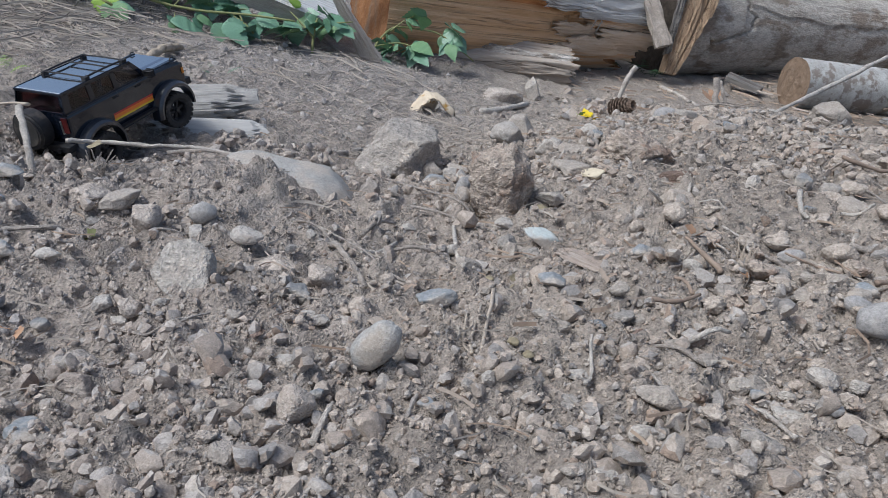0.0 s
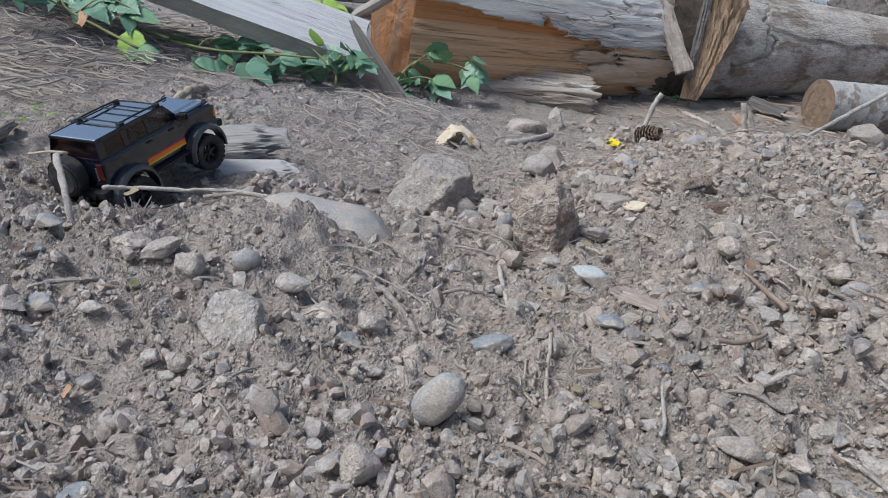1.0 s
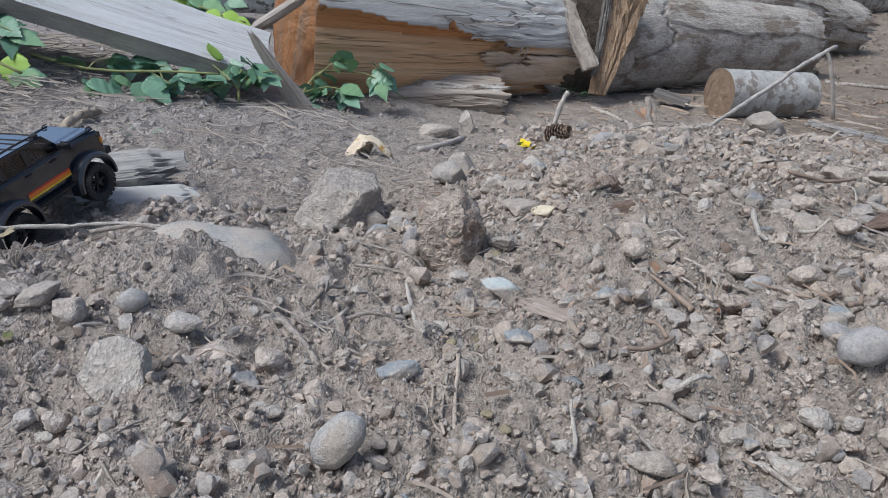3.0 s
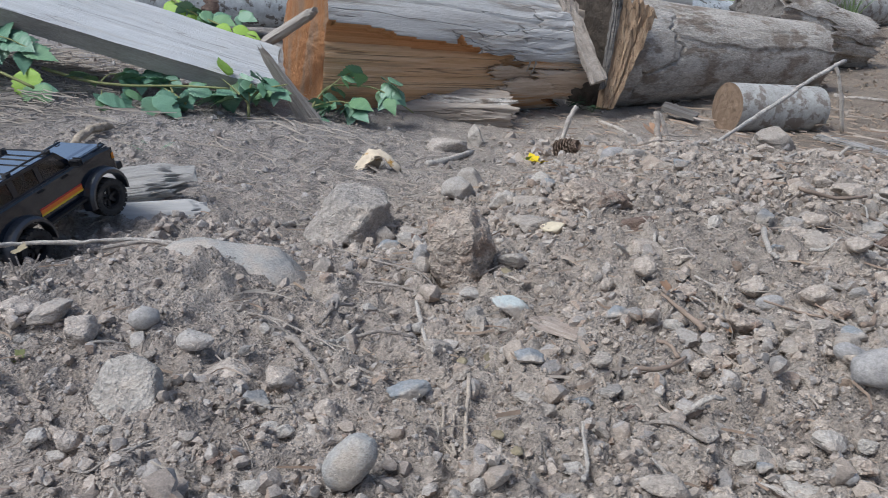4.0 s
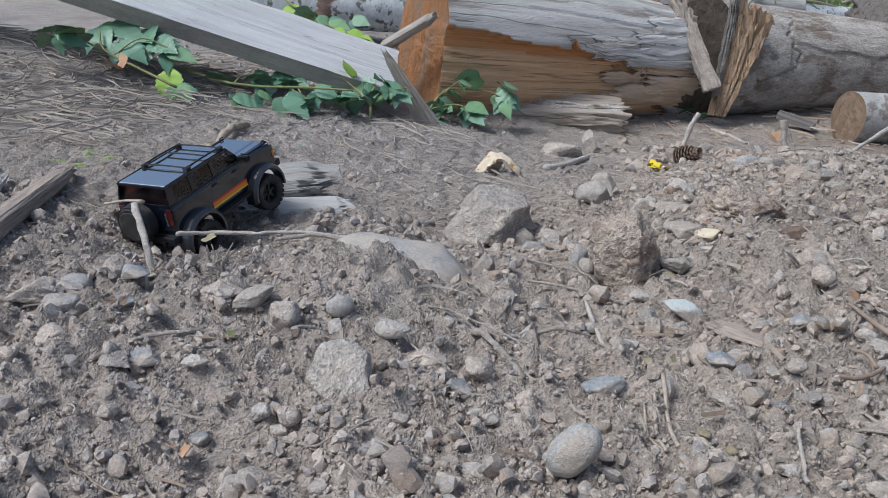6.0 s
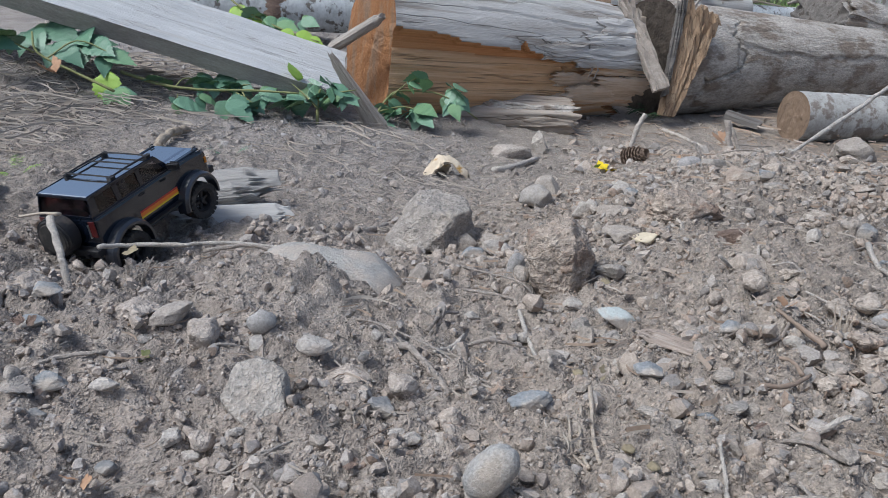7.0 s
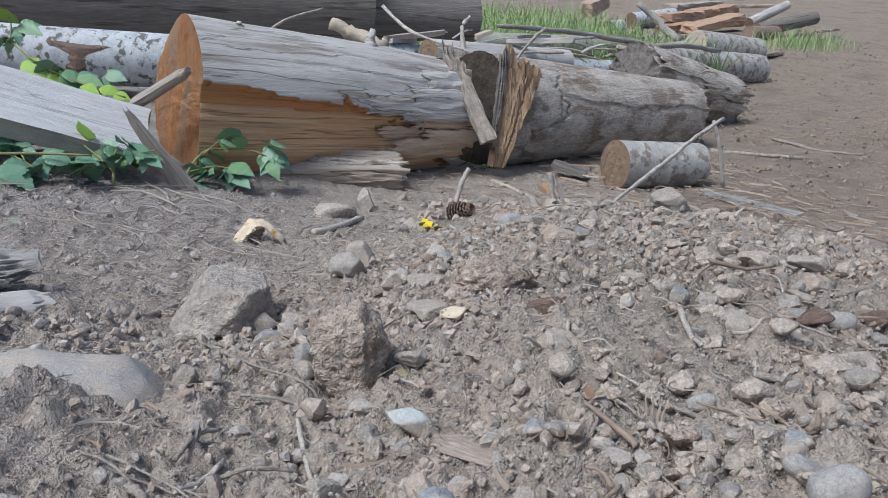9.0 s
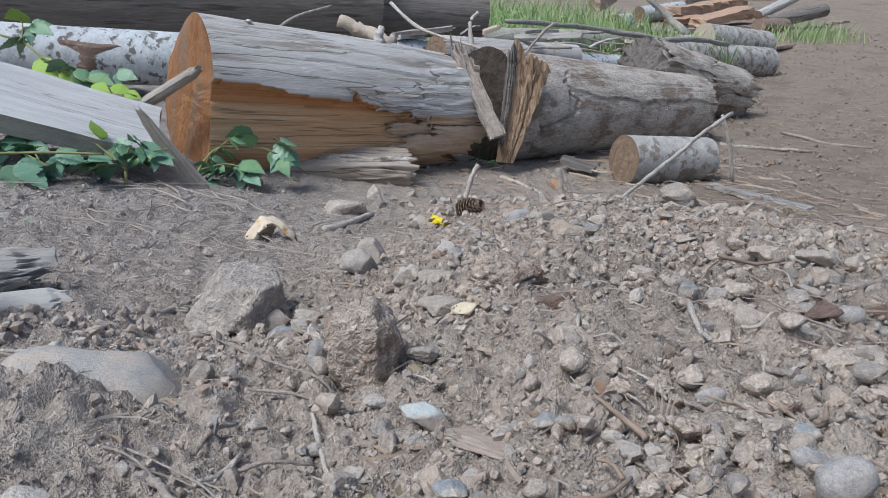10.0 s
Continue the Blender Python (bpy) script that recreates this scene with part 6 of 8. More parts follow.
def tyre_mesh(R=0.0285, W=0.024):
    h = W / 2
    prof = [(R * 0.60, -h * 0.80), (R * 0.70, -h * 0.98), (R * 0.86, -h), (R * 0.925, -h * 0.86), (R * 0.93, 0), (R * 0.925, h * 0.86), (R * 0.86, h), (R * 0.70, h * 0.98), (R * 0.60, h * 0.80), (R * 0.60, -h * 0.80)]
    verts, faces = lathe(prof, 44)
    lugs = 22
    for k in range(lugs):
        for row, (y0, y1, sh) in enumerate(((-h * 1.02, -h * 0.42, 0.0), (-h * 0.36, h * 0.02, 0.5), (h * 0.06, h * 0.42, 0.0), (h * 0.46, h * 1.02, 0.5))):
            q0 = 2 * math.pi * (k + sh) / lugs
            dq = 2 * math.pi / lugs * 0.36
            base = len(verts)
            for rr in (R * 0.90, R):
                for yy, off in ((y0, -0.25), (y1, 0.25)):
                    for s in (-1, 1):
                        q = q0 + dq * (s + off * (1 if row < 2 else -1))
                        rad = rr if abs(yy) < h * 0.9 else rr * 0.975
                        verts.append((rad * math.cos(q), yy, rad * math.sin(q)))
            a = base
            faces += [(a, a + 1, a + 3, a + 2), (a + 4, a + 6, a + 7, a + 5), (a, a + 4, a + 5, a + 1), (a + 2, a + 3, a + 7, a + 6), (a, a + 2, a + 6, a + 4), (a + 1, a + 5, a + 7, a + 3)]
    bm = bmesh.new()
    vs = [bm.verts.new(v) for v in verts]
    for f in faces:
        bm.faces.new([vs[i] for i in f])
    bmesh.ops.recalc_face_normals(bm, faces=bm.faces)
    return from_bm("tyre", bm, M_RUBBER, False)


def rim_mesh(side):
    """A six-spoke beadlock wheel, its face to the outside."""
    R = 0.0172
    v, f = lathe([(R, -0.009), (R, 0.009), (R * 0.86, 0.0095), (R * 0.80, 0.006), (R * 0.80, -0.008), (R, -0.009)], 36)
    bm = bmesh.new()
    vs = [bm.verts.new(p) for p in v]
    for q in f:
        bm.faces.new([vs[i] for i in q])
    for k in range(6):
        m = Matrix.Rotation(k * math.pi / 3, 4, "Y") @ Matrix.Translation((R * 0.45, 0.003, 0))
        bmesh.ops.create_cube(bm, size=1.0, matrix=m @ Matrix.Diagonal((R * 0.85, 0.004, 0.0042, 1)))
    for k in range(12):
        q = k * math.pi / 6
        bmesh.ops.create_cone(bm, cap_ends=True, segments=6, radius1=0.0009, radius2=0.0009, depth=0.002, matrix=Matrix.Translation((R * 0.92 * math.cos(q), 0.0095, R * 0.92 * math.sin(q))) @ Matrix.Rotation(math.pi / 2, 4, "X"))
    bmesh.ops.create_cone(bm, cap_ends=True, segments=16, radius1=0.0045, radius2=0.0035, depth=0.008, matrix=Matrix.Translation((0, 0.005, 0)) @ Matrix.Rotation(-math.pi / 2, 4, "X"))
    bmesh.ops.recalc_face_normals(bm, faces=bm.faces)
    if side < 0:
        bmesh.ops.scale(bm, vec=(1, -1, 1), verts=bm.verts)
        bmesh.ops.reverse_faces(bm, faces=bm.faces)
    return from_bm("rim", bm, M_TRIM, False)


def model_car(m):
    car = empty("model_car", m, label="black scale-model off-road car with orange stripes, parked on the rubble", category="model car")
    AX, ZW, YW = 0.0775, 0.0285, 0.048

    def arch(cx, r, n=10):
        return [(cx + r * math.cos(math.pi * k / n), ZW + 0.004 + r * math.sin(math.pi * k / n)) for k in range(n + 1)]

    lower = [(-0.119, 0.052), (-0.119, 0.096), (0.046, 0.0965), (0.085, 0.0955), (0.112, 0.093), (0.118, 0.087), (0.120, 0.060), (0.119, 0.052)]
    lower += [p for p in arch(AX, 0.0335) if p[1] > 0.045]
    lower += [(0.042, 0.046), (-0.042, 0.046)]
    lower += [p for p in arch(-AX, 0.0335) if p[1] > 0.045]
    body = prism_bm(lower, -0.046, 0.046, 0.0034)
    for v in body.verts:  # the flanks lean in a little above and below the door handles
        v.co.y *= 1.012 - 18.0 * (v.co.z - 0.078) ** 2
    part("body", body, M_PAINT, car, smooth=False)
    side_y = lambda z: 0.0445 - 0.004 * (z - 0.0965) / 0.028

    def flank(outline, s, thick=0.0022, out=0.0):
        """A flat piece of the cab's slanted side, its outline in x and z."""
        bm = bmesh.new()
        outer = [bm.verts.new((x, s * (side_y(z) + out), z)) for x, z in outline]
        inner = [bm.verts.new((x, s * (side_y(z) + out - thick), z)) for x, z in outline]
        bm.faces.new(outer)
        bm.faces.new(inner[::-1])
        for i in range(len(outer)):
            k = (i + 1) % len(outer)
            bm.faces.new((outer[i], inner[i], inner[k], outer[k]))
        bmesh.ops.recalc_face_normals(bm, faces=bm.faces)
        return bm

    PILLARS = (
        [(0.045, 0.0955), (0.035, 0.0955), (0.0125, 0.1225), (0.0195, 0.1235)],
        [(-0.0165, 0.0955), (-0.0245, 0.0955), (-0.0245, 0.1225), (-0.0165, 0.1225)],
        [(-0.0615, 0.0955), (-0.0705, 0.0955), (-0.0705, 0.1225), (-0.0615, 0.1225)],
        [(-0.1060, 0.0955), (-0.1185, 0.0955), (-0.1130, 0.1235), (-0.1025, 0.1225)],
        [(0.0195, 0.1205), (-0.1130, 0.1205), (-0.1125, 0.1240), (0.0180, 0.1240)],
        [(0.0450, 0.0955), (-0.1185, 0.0955), (-0.1180, 0.0995), (0.0420, 0.0995)],
    )
    for s in (1, -1):
        for outline in PILLARS:
            part("pillar", flank(outline, s), M_PAINT, car)
        part("shoulder_line", rod_bm([(-0.117, s * 0.0445, 0.0965), (-0.04, s * 0.0450, 0.0968), (0.040, s * 0.0450, 0.0968), (0.112, s * 0.0435, 0.0935)], 0.0013), M_PAINT, car)
        part("rain_gutter", rod_bm([(-0.112, s * 0.0400, 0.1243), (-0.04, s * 0.0402, 0.1248), (0.018, s * 0.0400, 0.1243)], 0.0012), M_PAINT, car)
    part("roof", box_bm(-0.1135, 0.0195, -0.0405, 0.0405, 0.1225, 0.1252, 0.0011, (0.985, 0.95)), M_ROOF, car, "glossy black roof reflecting the sky")
    for x in (-0.066, 0.000):
        part("roof_seam", box_bm(x - 0.0004, x + 0.0004, -0.038, 0.038, 0.1249, 0.12535, 0), M_TRIM, car)
    for z0, z1, x0, x1 in ((0.0955, 0.0995, -0.1188, -0.1175), (0.1210, 0.1245, -0.1150, -0.1120)):
        part("tailgate_rail", box_bm(x0, x1 + 0.003, -0.041, 0.041, z0, z1, 0.0005), M_PAINT, car)
    part("dashboard", box_bm(0.026, 0.041, -0.040, 0.040, 0.0955, 0.1020, 0.0012), M_TRIM, car)
    for x, lean in ((-0.008, 0.004), (-0.052, 0.004)):
        for y in (0.020, -0.020):
            seat = part("seat", box_bm(x - 0.006, x + 0.002, y - 0.012, y + 0.012, 0.0945, 0.1125, 0.002, (0.8, 0.85)), M_SEAT, car, "reddish brown seat behind the glass")
            part("headrest", box_bm(x - 0.006, x - 0.001, y - 0.006, y + 0.006, 0.1120, 0.1180, 0.0015), M_SEAT, seat)
    part("steering_wheel", rod_bm([(0.022 + 0.002 * math.sin(q), 0.020 + 0.008 * math.cos(q), 0.104 + 0.008 * math.sin(q)) for q in [2 * math.pi * k / 12 for k in range(13)]], 0.0009, 6), M_TRIM, car)
    for s in (1, -1):
        for outline in ([(-0.1055, 0.0990), (-0.0700, 0.0990), (-0.0700, 0.1210), (-0.1025, 0.1210)], [(-0.0620, 0.0990), (-0.0240, 0.0990), (-0.0240, 0.1210), (-0.0620, 0.1210)], [(-0.0170, 0.0990), (0.0320, 0.0990), (0.0135, 0.1210), (-0.0170, 0.1210)]):
            part("window", flank(outline, s, 0.0006, -0.0008), M_GLASS, car, "smoked side window").visible_shadow = False
        for x in (-0.034, 0.012):
            part("door_handle", box_bm(x, x + 0.010, s * 0.0455, s * 0.0475, 0.0885, 0.0905, 0.0004), M_TRIM, car)
        for x in (-0.042, -0.024, 0.042):
            part("door_seam", box_bm(x - 0.0003, x + 0.0003, s * 0.0455, s * 0.0463, 0.054, 0.096, 0), M_TRIM, car)
        for k, mt in enumerate((M_RED, M_ORANGE, M_ORANGE, M_YEL)):
            part("stripe", box_bm(-0.041, 0.041, s * 0.0455, s * 0.0465, 0.0655 - 0.0028 * k, 0.0682 - 0.0028 * k, 0), mt, car, ("red stripe", "orange stripe", "orange stripe", "yellow stripe")[k])
        part("rock_slider", box_bm(-0.045, 0.045, s * 0.044, s * 0.053, 0.044, 0.048, 0.001), M_TRIM, car)
        for cx in (AX, -AX):
            v, f = [], []
            n = 24
            for k in range(n + 1):
                q = math.radians(-8) + math.radians(196) * k / n
                for r, y in ((0.0335, 0.0440), (0.0425, 0.0440), (0.0405, 0.0560), (0.0375, 0.0600), (0.0340, 0.0600)):
                    v.append((cx + r * math.cos(q) * 1.03, s * y, ZW + 0.004 + r * math.sin(q)))
            for k in range(n):
                for j in range(5):
                    a, b = k * 5 + j, k * 5 + (j + 1) % 5
                    f.append((a, b, b + 5, a + 5))
            f += [(0, 1, 2, 3, 4), tuple(range(5 * n, 5 * n + 5))[::-1]]
            bm = bmesh.new()
            bv = [bm.verts.new(p) for p in v]
            for q in f:
                bm.faces.new([bv[i] for i in q])
            bmesh.ops.recalc_face_normals(bm, faces=bm.faces)
            part("fender_flare", bm, M_FLARE, car, smooth=False)
        mirror = part("mirror", box_bm(0.032, 0.039, s * 0.050, s * 0.061, 0.099, 0.107, 0.0018), M_TRIM, car)
        part("mirror_arm", box_bm(0.034, 0.037, s * 0.043, s * 0.051, 0.099, 0.101, 0.0004), M_TRIM, mirror)
        part("roof_rail", rod_bm([(-0.064, s * 0.0365, 0.1290), (-0.03, s * 0.0365, 0.1298), (0.013, s * 0.0365, 0.1288)], 0.0014), M_TRIM, car)
        for x in (-0.062, 0.010):
            part("rail_foot", box_bm(x - 0.005, x + 0.004, s * 0.0342, s * 0.0392, 0.1240, 0.1298, 0.0008), M_TRIM, car)
        part("tail_light", box_bm(-0.1205, -0.1165, s * 0.036, s * 0.044, 0.072, 0.093, 0.0006), M_TAIL, car, "dark red tail light")
        part("tail_trim", box_bm(-0.1212, -0.1190, s * 0.0335, s * 0.0352, 0.070, 0.088, 0.0003), M_CHROME, car, "dull silver reflector bar")
        lamp = bmesh.new()
        bmesh.ops.create_cone(lamp, cap_ends=True, segments=24, radius1=0.0085, radius2=0.0078, depth=0.004, matrix=Matrix.Translation((0.1205, s * 0.033, 0.079)) @ Matrix.Rotation(math.pi / 2, 4, "Y"))
        hl = part("headlight", lamp, M_TRIM, car, "round headlight with a white ring")
        v, f = lathe([(0.0078, 0.122), (0.0084, 0.1235), (0.0066, 0.1235), (0.0068, 0.122)], 24, "x")
        part("light_ring", mesh_of("light_ring", [(a, b + s * 0.033, c + 0.079) for a, b, c in v], f, (M_WHITE,), True), None, hl, "white light ring")
        part("fog_light", box_bm(0.129, 0.1325, s * 0.024, s * 0.034, 0.0545, 0.0600, 0.0006), M_LAMP, car, "lit white fog light")
        part("turn_marker", box_bm(0.113, 0.117, s * 0.0455, s * 0.0472, 0.074, 0.083, 0.0004), M_AMBER, car, "amber marker")
        for cx in (AX, -AX):
            part("shock_absorber", rod_bm([(cx - 0.012, s * 0.026, 0.070), (cx - 0.006, s * 0.028, 0.050), (cx - 0.002, s * 0.030, 0.034)], 0.0032), M_TRIM, car)
    part("windscreen", panel_bm([(0.0432, 0.0410, 0.0985), (0.0432, -0.0410, 0.0985), (0.0205, -0.0380, 0.1225), (0.0205, 0.0380, 0.1225)][::-1], -0.0006), M_GLASS, car, "glossy windscreen").visible_shadow = False
    part("rear_window", panel_bm([(-0.1178, -0.0385, 0.0990), (-0.1178, 0.0385, 0.0990), (-0.1138, 0.0360, 0.1215), (-0.1138, -0.0360, 0.1215)], -0.0006), M_RED_GLASS, car, "reddish tinted rear window").visible_shadow = False
    part("hood", box_bm(0.047, 0.113, -0.041, 0.041, 0.0945, 0.0972, 0.0012, (0.985, 0.97)), M_ROOF, car, "glossy black hood reflecting the sky")
    part("hood_bulge", box_bm(0.050, 0.110, -0.024, 0.024, 0.0966, 0.0990, 0.0012, (0.94, 0.85)), M_ROOF, car)
    part("cowl", box_bm(0.0430, 0.0490, -0.040, 0.040, 0.0950, 0.0978, 0.0006), M_TRIM, car)
    for s in (1, -1):
        part("fender_ridge", box_bm(0.052, 0.112, s * 0.036, s * 0.0415, 0.0962, 0.0985, 0.0009, (0.96, 0.7)), M_PAINT, car)
        part("hood_grab", rod_bm([(0.100, s * 0.0385, 0.0980), (0.104, s * 0.0385, 0.1010), (0.110, s * 0.0385, 0.1005)], 0.0010), M_TRIM, car)
        part("wiper", rod_bm([(0.0455, s * 0.006, 0.0985), (0.0415, s * 0.020, 0.1030), (0.0400, s * 0.030, 0.1045)], 0.0006, 6), M_TRIM, car)
    for x in (-0.062, -0.020, 0.010):
        part("rack_bar", rod_bm([(x, -0.037, 0.1290), (x, 0, 0.1297), (x, 0.037, 0.1290)], 0.0012), M_TRIM, car)
    part("grille", box_bm(0.1185, 0.1215, -0.043, 0.043, 0.068, 0.089, 0.0008), M_TRIM, car)
    part("grille_bar", box_bm(0.1212, 0.1228, -0.024, 0.024, 0.0775, 0.0812, 0.0004), M_WHITE, car, "pale grille bar")
    part("front_bumper", box_bm(0.117, 0.131, -0.046, 0.046, 0.052, 0.063, 0.002), M_TRIM, car)
    part("skid_plate", panel_bm([(0.128, -0.02, 0.053), (0.128, 0.02, 0.053), (0.102, 0.016, 0.040), (0.102, -0.016, 0.040)], 0.0015), M_TRIM, car)
    part("rear_bumper", box_bm(-0.130, -0.115, -0.046, 0.046, 0.046, 0.056, 0.002), M_TRIM, car)
    for s in (1, -1):
        part("tow_hook", box_bm(-0.134, -0.129, s * 0.028, s * 0.032, 0.047, 0.052, 0.0008), M_TRIM, car)
    cover = bmesh.new()
    bmesh.ops.create_cone(cover, cap_ends=True, segments=40, radius1=0.0275, radius2=0.0265, depth=0.022, matrix=Matrix.Translation((-0.134, 0.004, 0.0775)) @ Matrix.Rotation(-math.pi / 2, 4, "Y"))
    bmesh.ops.bevel(cover, geom=[e for e in cover.edges if e.calc_face_angle(0) > 0.8], offset=0.003, segments=3, affect="EDGES")
    spare = part("spare_wheel", cover, M_TRIM, car, "glossy black spare wheel cover")
    disc = bmesh.new()
    bmesh.ops.create_cone(disc, cap_ends=True, segments=32, radius1=0.021, radius2=0.020, depth=0.001, matrix=Matrix.Translation((-0.1453, 0.004, 0.0775)) @ Matrix.Rotation(-math.pi / 2, 4, "Y"))
    part("cover_disc", disc, M_RUBBER, spare, "dusty round face of the cover")
    part("chassis", box_bm(-0.105, 0.108, -0.018, 0.018, 0.036, 0.052, 0.002), M_TRIM, car)
    part("inner_tub", box_bm(-0.112, 0.112, -0.026, 0.026, 0.050, 0.078, 0.002), M_TRIM, car)
    for cx in (AX, -AX):
        part("axle", rod_bm([(cx, -0.044, ZW), (cx, 0, ZW), (cx, 0.044, ZW)], 0.0045), M_TRIM, car)
        diff = bmesh.new()
        bmesh.ops.create_uvsphere(diff, u_segments=14, v_segments=10, radius=0.0095, matrix=Matrix.Translation((cx, 0.006, ZW)))
        part("differential", diff, M_TRIM, car, smooth=True)
    tyre = tyre_mesh()
    rims = {s: rim_mesh(s) for s in (1, -1)}
    for cx in (AX, -AX):
        for s in (1, -1):
            w = new("wheel")
            w.empty_display_size = 0.01
            w.parent = car
            w.matrix_basis = pose(cx, s * YW, ZW, 0, 17 * cx * 100 * s, -8 if cx > 0 else 0)
            part("tyre", tyre, None, w, "chunky dusty off-road tyre")
            part("rim", rims[s], None, w)
    return car


model_car(pose(-0.364, 1.040, 0.076, -3.9, -9.3, 73.0) @ Matrix.Diagonal((CAR, CAR, CAR, 1)))

# ---- single stones and clods, from the nearest to the farthest ----
stone("stone", "slab", M_CHALK, -0.097, 0.585, 0.149, 0.048, 0.0219, 0.054, -3, "large flat pale grey stone with broken edges leaning on the dirt", lean=-42)
stone("dirt_clod", "crag", M_CLOD, -0.162, 0.658, 0.151, 0.0347, 0.0279, 0.0279, -0, "crumbly dried brown-grey dirt clod on the rubble")
stone("pebble", "pebble", M_PEBBLE, -0.117, 0.682, 0.150, 0.0239, 0.0192, 0.0200, -0, "smooth dusty grey pebble among the rubble")
stone("stone", "rock", M_ROCK, -0.194, 0.687, 0.149, 0.0399, 0.0226, 0.0165, -25, "dusty grey angular stone among the rubble")
stone("stone", "rock", M_PALE, -0.208, 0.594, 0.139, 0.0242, 0.0137, 0.0144, -15, "pale chalky angular stone on the dirt")
stone("dirt_clod", "crag", M_CLOD, -0.229, 0.699, 0.148, 0.0471, 0.0380, 0.0239, -0, "crumbly dried brown-grey dirt clod on the rubble")
stone("pebble", "pebble", M_PEBBLE, -0.374, 0.723, 0.139, 0.0294, 0.0237, 0.0178, -0, "smooth dusty grey pebble among the rubble")
stone("stone", "rock", M_ROCK, -0.360, 0.666, 0.143, 0.0412, 0.0332, 0.0194, -0, "dusty grey angular stone among the rubble")
stone("dirt_clod", "crag", M_CLOD, -0.387, 0.693, 0.141, 0.0622, 0.0501, 0.0166, -0, "crumbly dried brown-grey dirt clod on the rubble")
stone("dirt_clod", "crag", M_CLOD, -0.333, 0.618, 0.144, 0.0373, 0.0300, 0.0172, -0, "crumbly dried brown-grey dirt clod on the rubble")
stone("stone", "rock", M_BLUE, -0.317, 0.725, 0.139, 0.0305, 0.0246, 0.0147, -0, "small blue-grey stone lying on the gravel")
stone("stone", "rock", M_BLUE, -0.310, 0.678, 0.141, 0.0275, 0.0221, 0.0102, -0, "small blue-grey stone lying on the gravel")
stone("dirt_clod", "crag", M_CLOD, -0.357, 0.764, 0.138, 0.0397, 0.0319, 0.0304, -0, "crumbly dried brown-grey dirt clod on the rubble")
stone("stone", "rock", M_BLUE, -0.254, 0.602, 0.141, 0.0291, 0.0165, 0.0147, -8, "blue-grey dusty stone lying on the gravel")
stone("stone", "rock", M_ROCK, -0.270, 0.588, 0.137, 0.0288, 0.0232, 0.0096, -0, "dusty grey angular stone among the rubble")
stone("stone", "rock", M_DARK, -0.251, 0.574, 0.134, 0.0218, 0.0123, 0.0070, -5, "dark grey sharp-edged stone on the rubble")
stone("dirt_clod", "crag", M_CLOD, -0.126, 0.557, 0.134, 0.0243, 0.0196, 0.0162, -0, "crumbly dried brown-grey dirt clod on the rubble")
stone("stone", "rock", M_PALE, -0.147, 0.554, 0.132, 0.0193, 0.0121, 0.0128, -40, "pale chalky angular stone on the dirt")
stone("stone", "rock", M_PALE, -0.132, 0.548, 0.130, 0.0151, 0.0122, 0.0096, -0, "pale chalky angular stone on the dirt")
stone("stone", "rock", M_ROCK, -0.146, 0.530, 0.124, 0.0234, 0.0189, 0.0055, -0, "dusty grey angular stone among the rubble")
stone("stone", "rock", M_DARK, -0.183, 0.534, 0.123, 0.0158, 0.0127, 0.0112, -0, "dark grey sharp-edged stone on the rubble")
stone("stone", "rock", M_ROCK, -0.137, 0.495, 0.123, 0.0341, 0.0193, 0.0149, 10, "dusty grey angular stone among the rubble")
stone("stone", "rock", M_PALE, -0.067, 0.648, 0.146, 0.0288, 0.0232, 0.0146, -0, "pale chalky angular stone on the dirt")
stone("dirt_clod", "crag", M_CLOD, -0.039, 0.631, 0.144, 0.0421, 0.0339, 0.0120, -0, "crumbly dried brown-grey dirt clod on the rubble")
stone("stone", "rock", M_DARK, -0.010, 0.587, 0.147, 0.0251, 0.0184, 0.0194, -15, "dark grey sharp-edged stone on the rubble")
stone("dirt_clod", "crag", M_CLOD, 0.006, 0.606, 0.148, 0.0267, 0.0212, 0.0224, 25, "crumbly dried brown-grey dirt clod on the rubble")
stone("stone", "rock", M_PALE, 0.004, 0.562, 0.145, 0.0116, 0.0093, 0.0139, -0, "pale chalky angular stone on the dirt")
stone("stone", "rock", M_PALE, 0.015, 0.556, 0.145, 0.0150, 0.0121, 0.0115, -0, "pale chalky angular stone on the dirt")
stone("dirt_clod", "crag", M_CLOD, 0.039, 0.578, 0.148, 0.0200, 0.0161, 0.0253, -0, "crumbly dried brown-grey dirt clod on the rubble")
stone("stone", "rock", M_ROCK, 0.119, 0.664, 0.139, 0.0240, 0.0193, 0.0250, -0, "dusty grey angular stone among the rubble")
stone("stone", "rock", M_RUST, 0.132, 0.747, 0.128, 0.0282, 0.0227, 0.0155, -0, "brownish angular stone half sunk in the dirt")
stone("stone", "rock", M_ROCK, 0.153, 0.740, 0.136, 0.0197, 0.0159, 0.0260, -0, "dusty grey angular stone among the rubble")
stone("stone", "rock", M_ROCK, 0.171, 0.734, 0.138, 0.0229, 0.0185, 0.0166, -0, "dusty grey angular stone among the rubble")
stone("stone", "rock", M_ROCK, -0.000, 0.873, 0.118, 0.0250, 0.0202, 0.0340, -0, "dusty grey angular stone among the rubble")
stone("stone", "rock", M_MINT, 0.185, 0.749, 0.143, 0.0467, 0.0264, 0.0224, 30, "pale green-blue flat stone with a dusty edge")
stone("stone", "rock", M_BLUE, 0.266, 0.698, 0.160, 0.0308, 0.0177, 0.0187, 15, "small blue-grey stone lying on the gravel")
stone("dirt_clod", "crag", M_CLOD, 0.322, 0.838, 0.160, 0.0461, 0.0372, 0.0253, -0, "crumbly dried brown-grey dirt clod on the rubble")
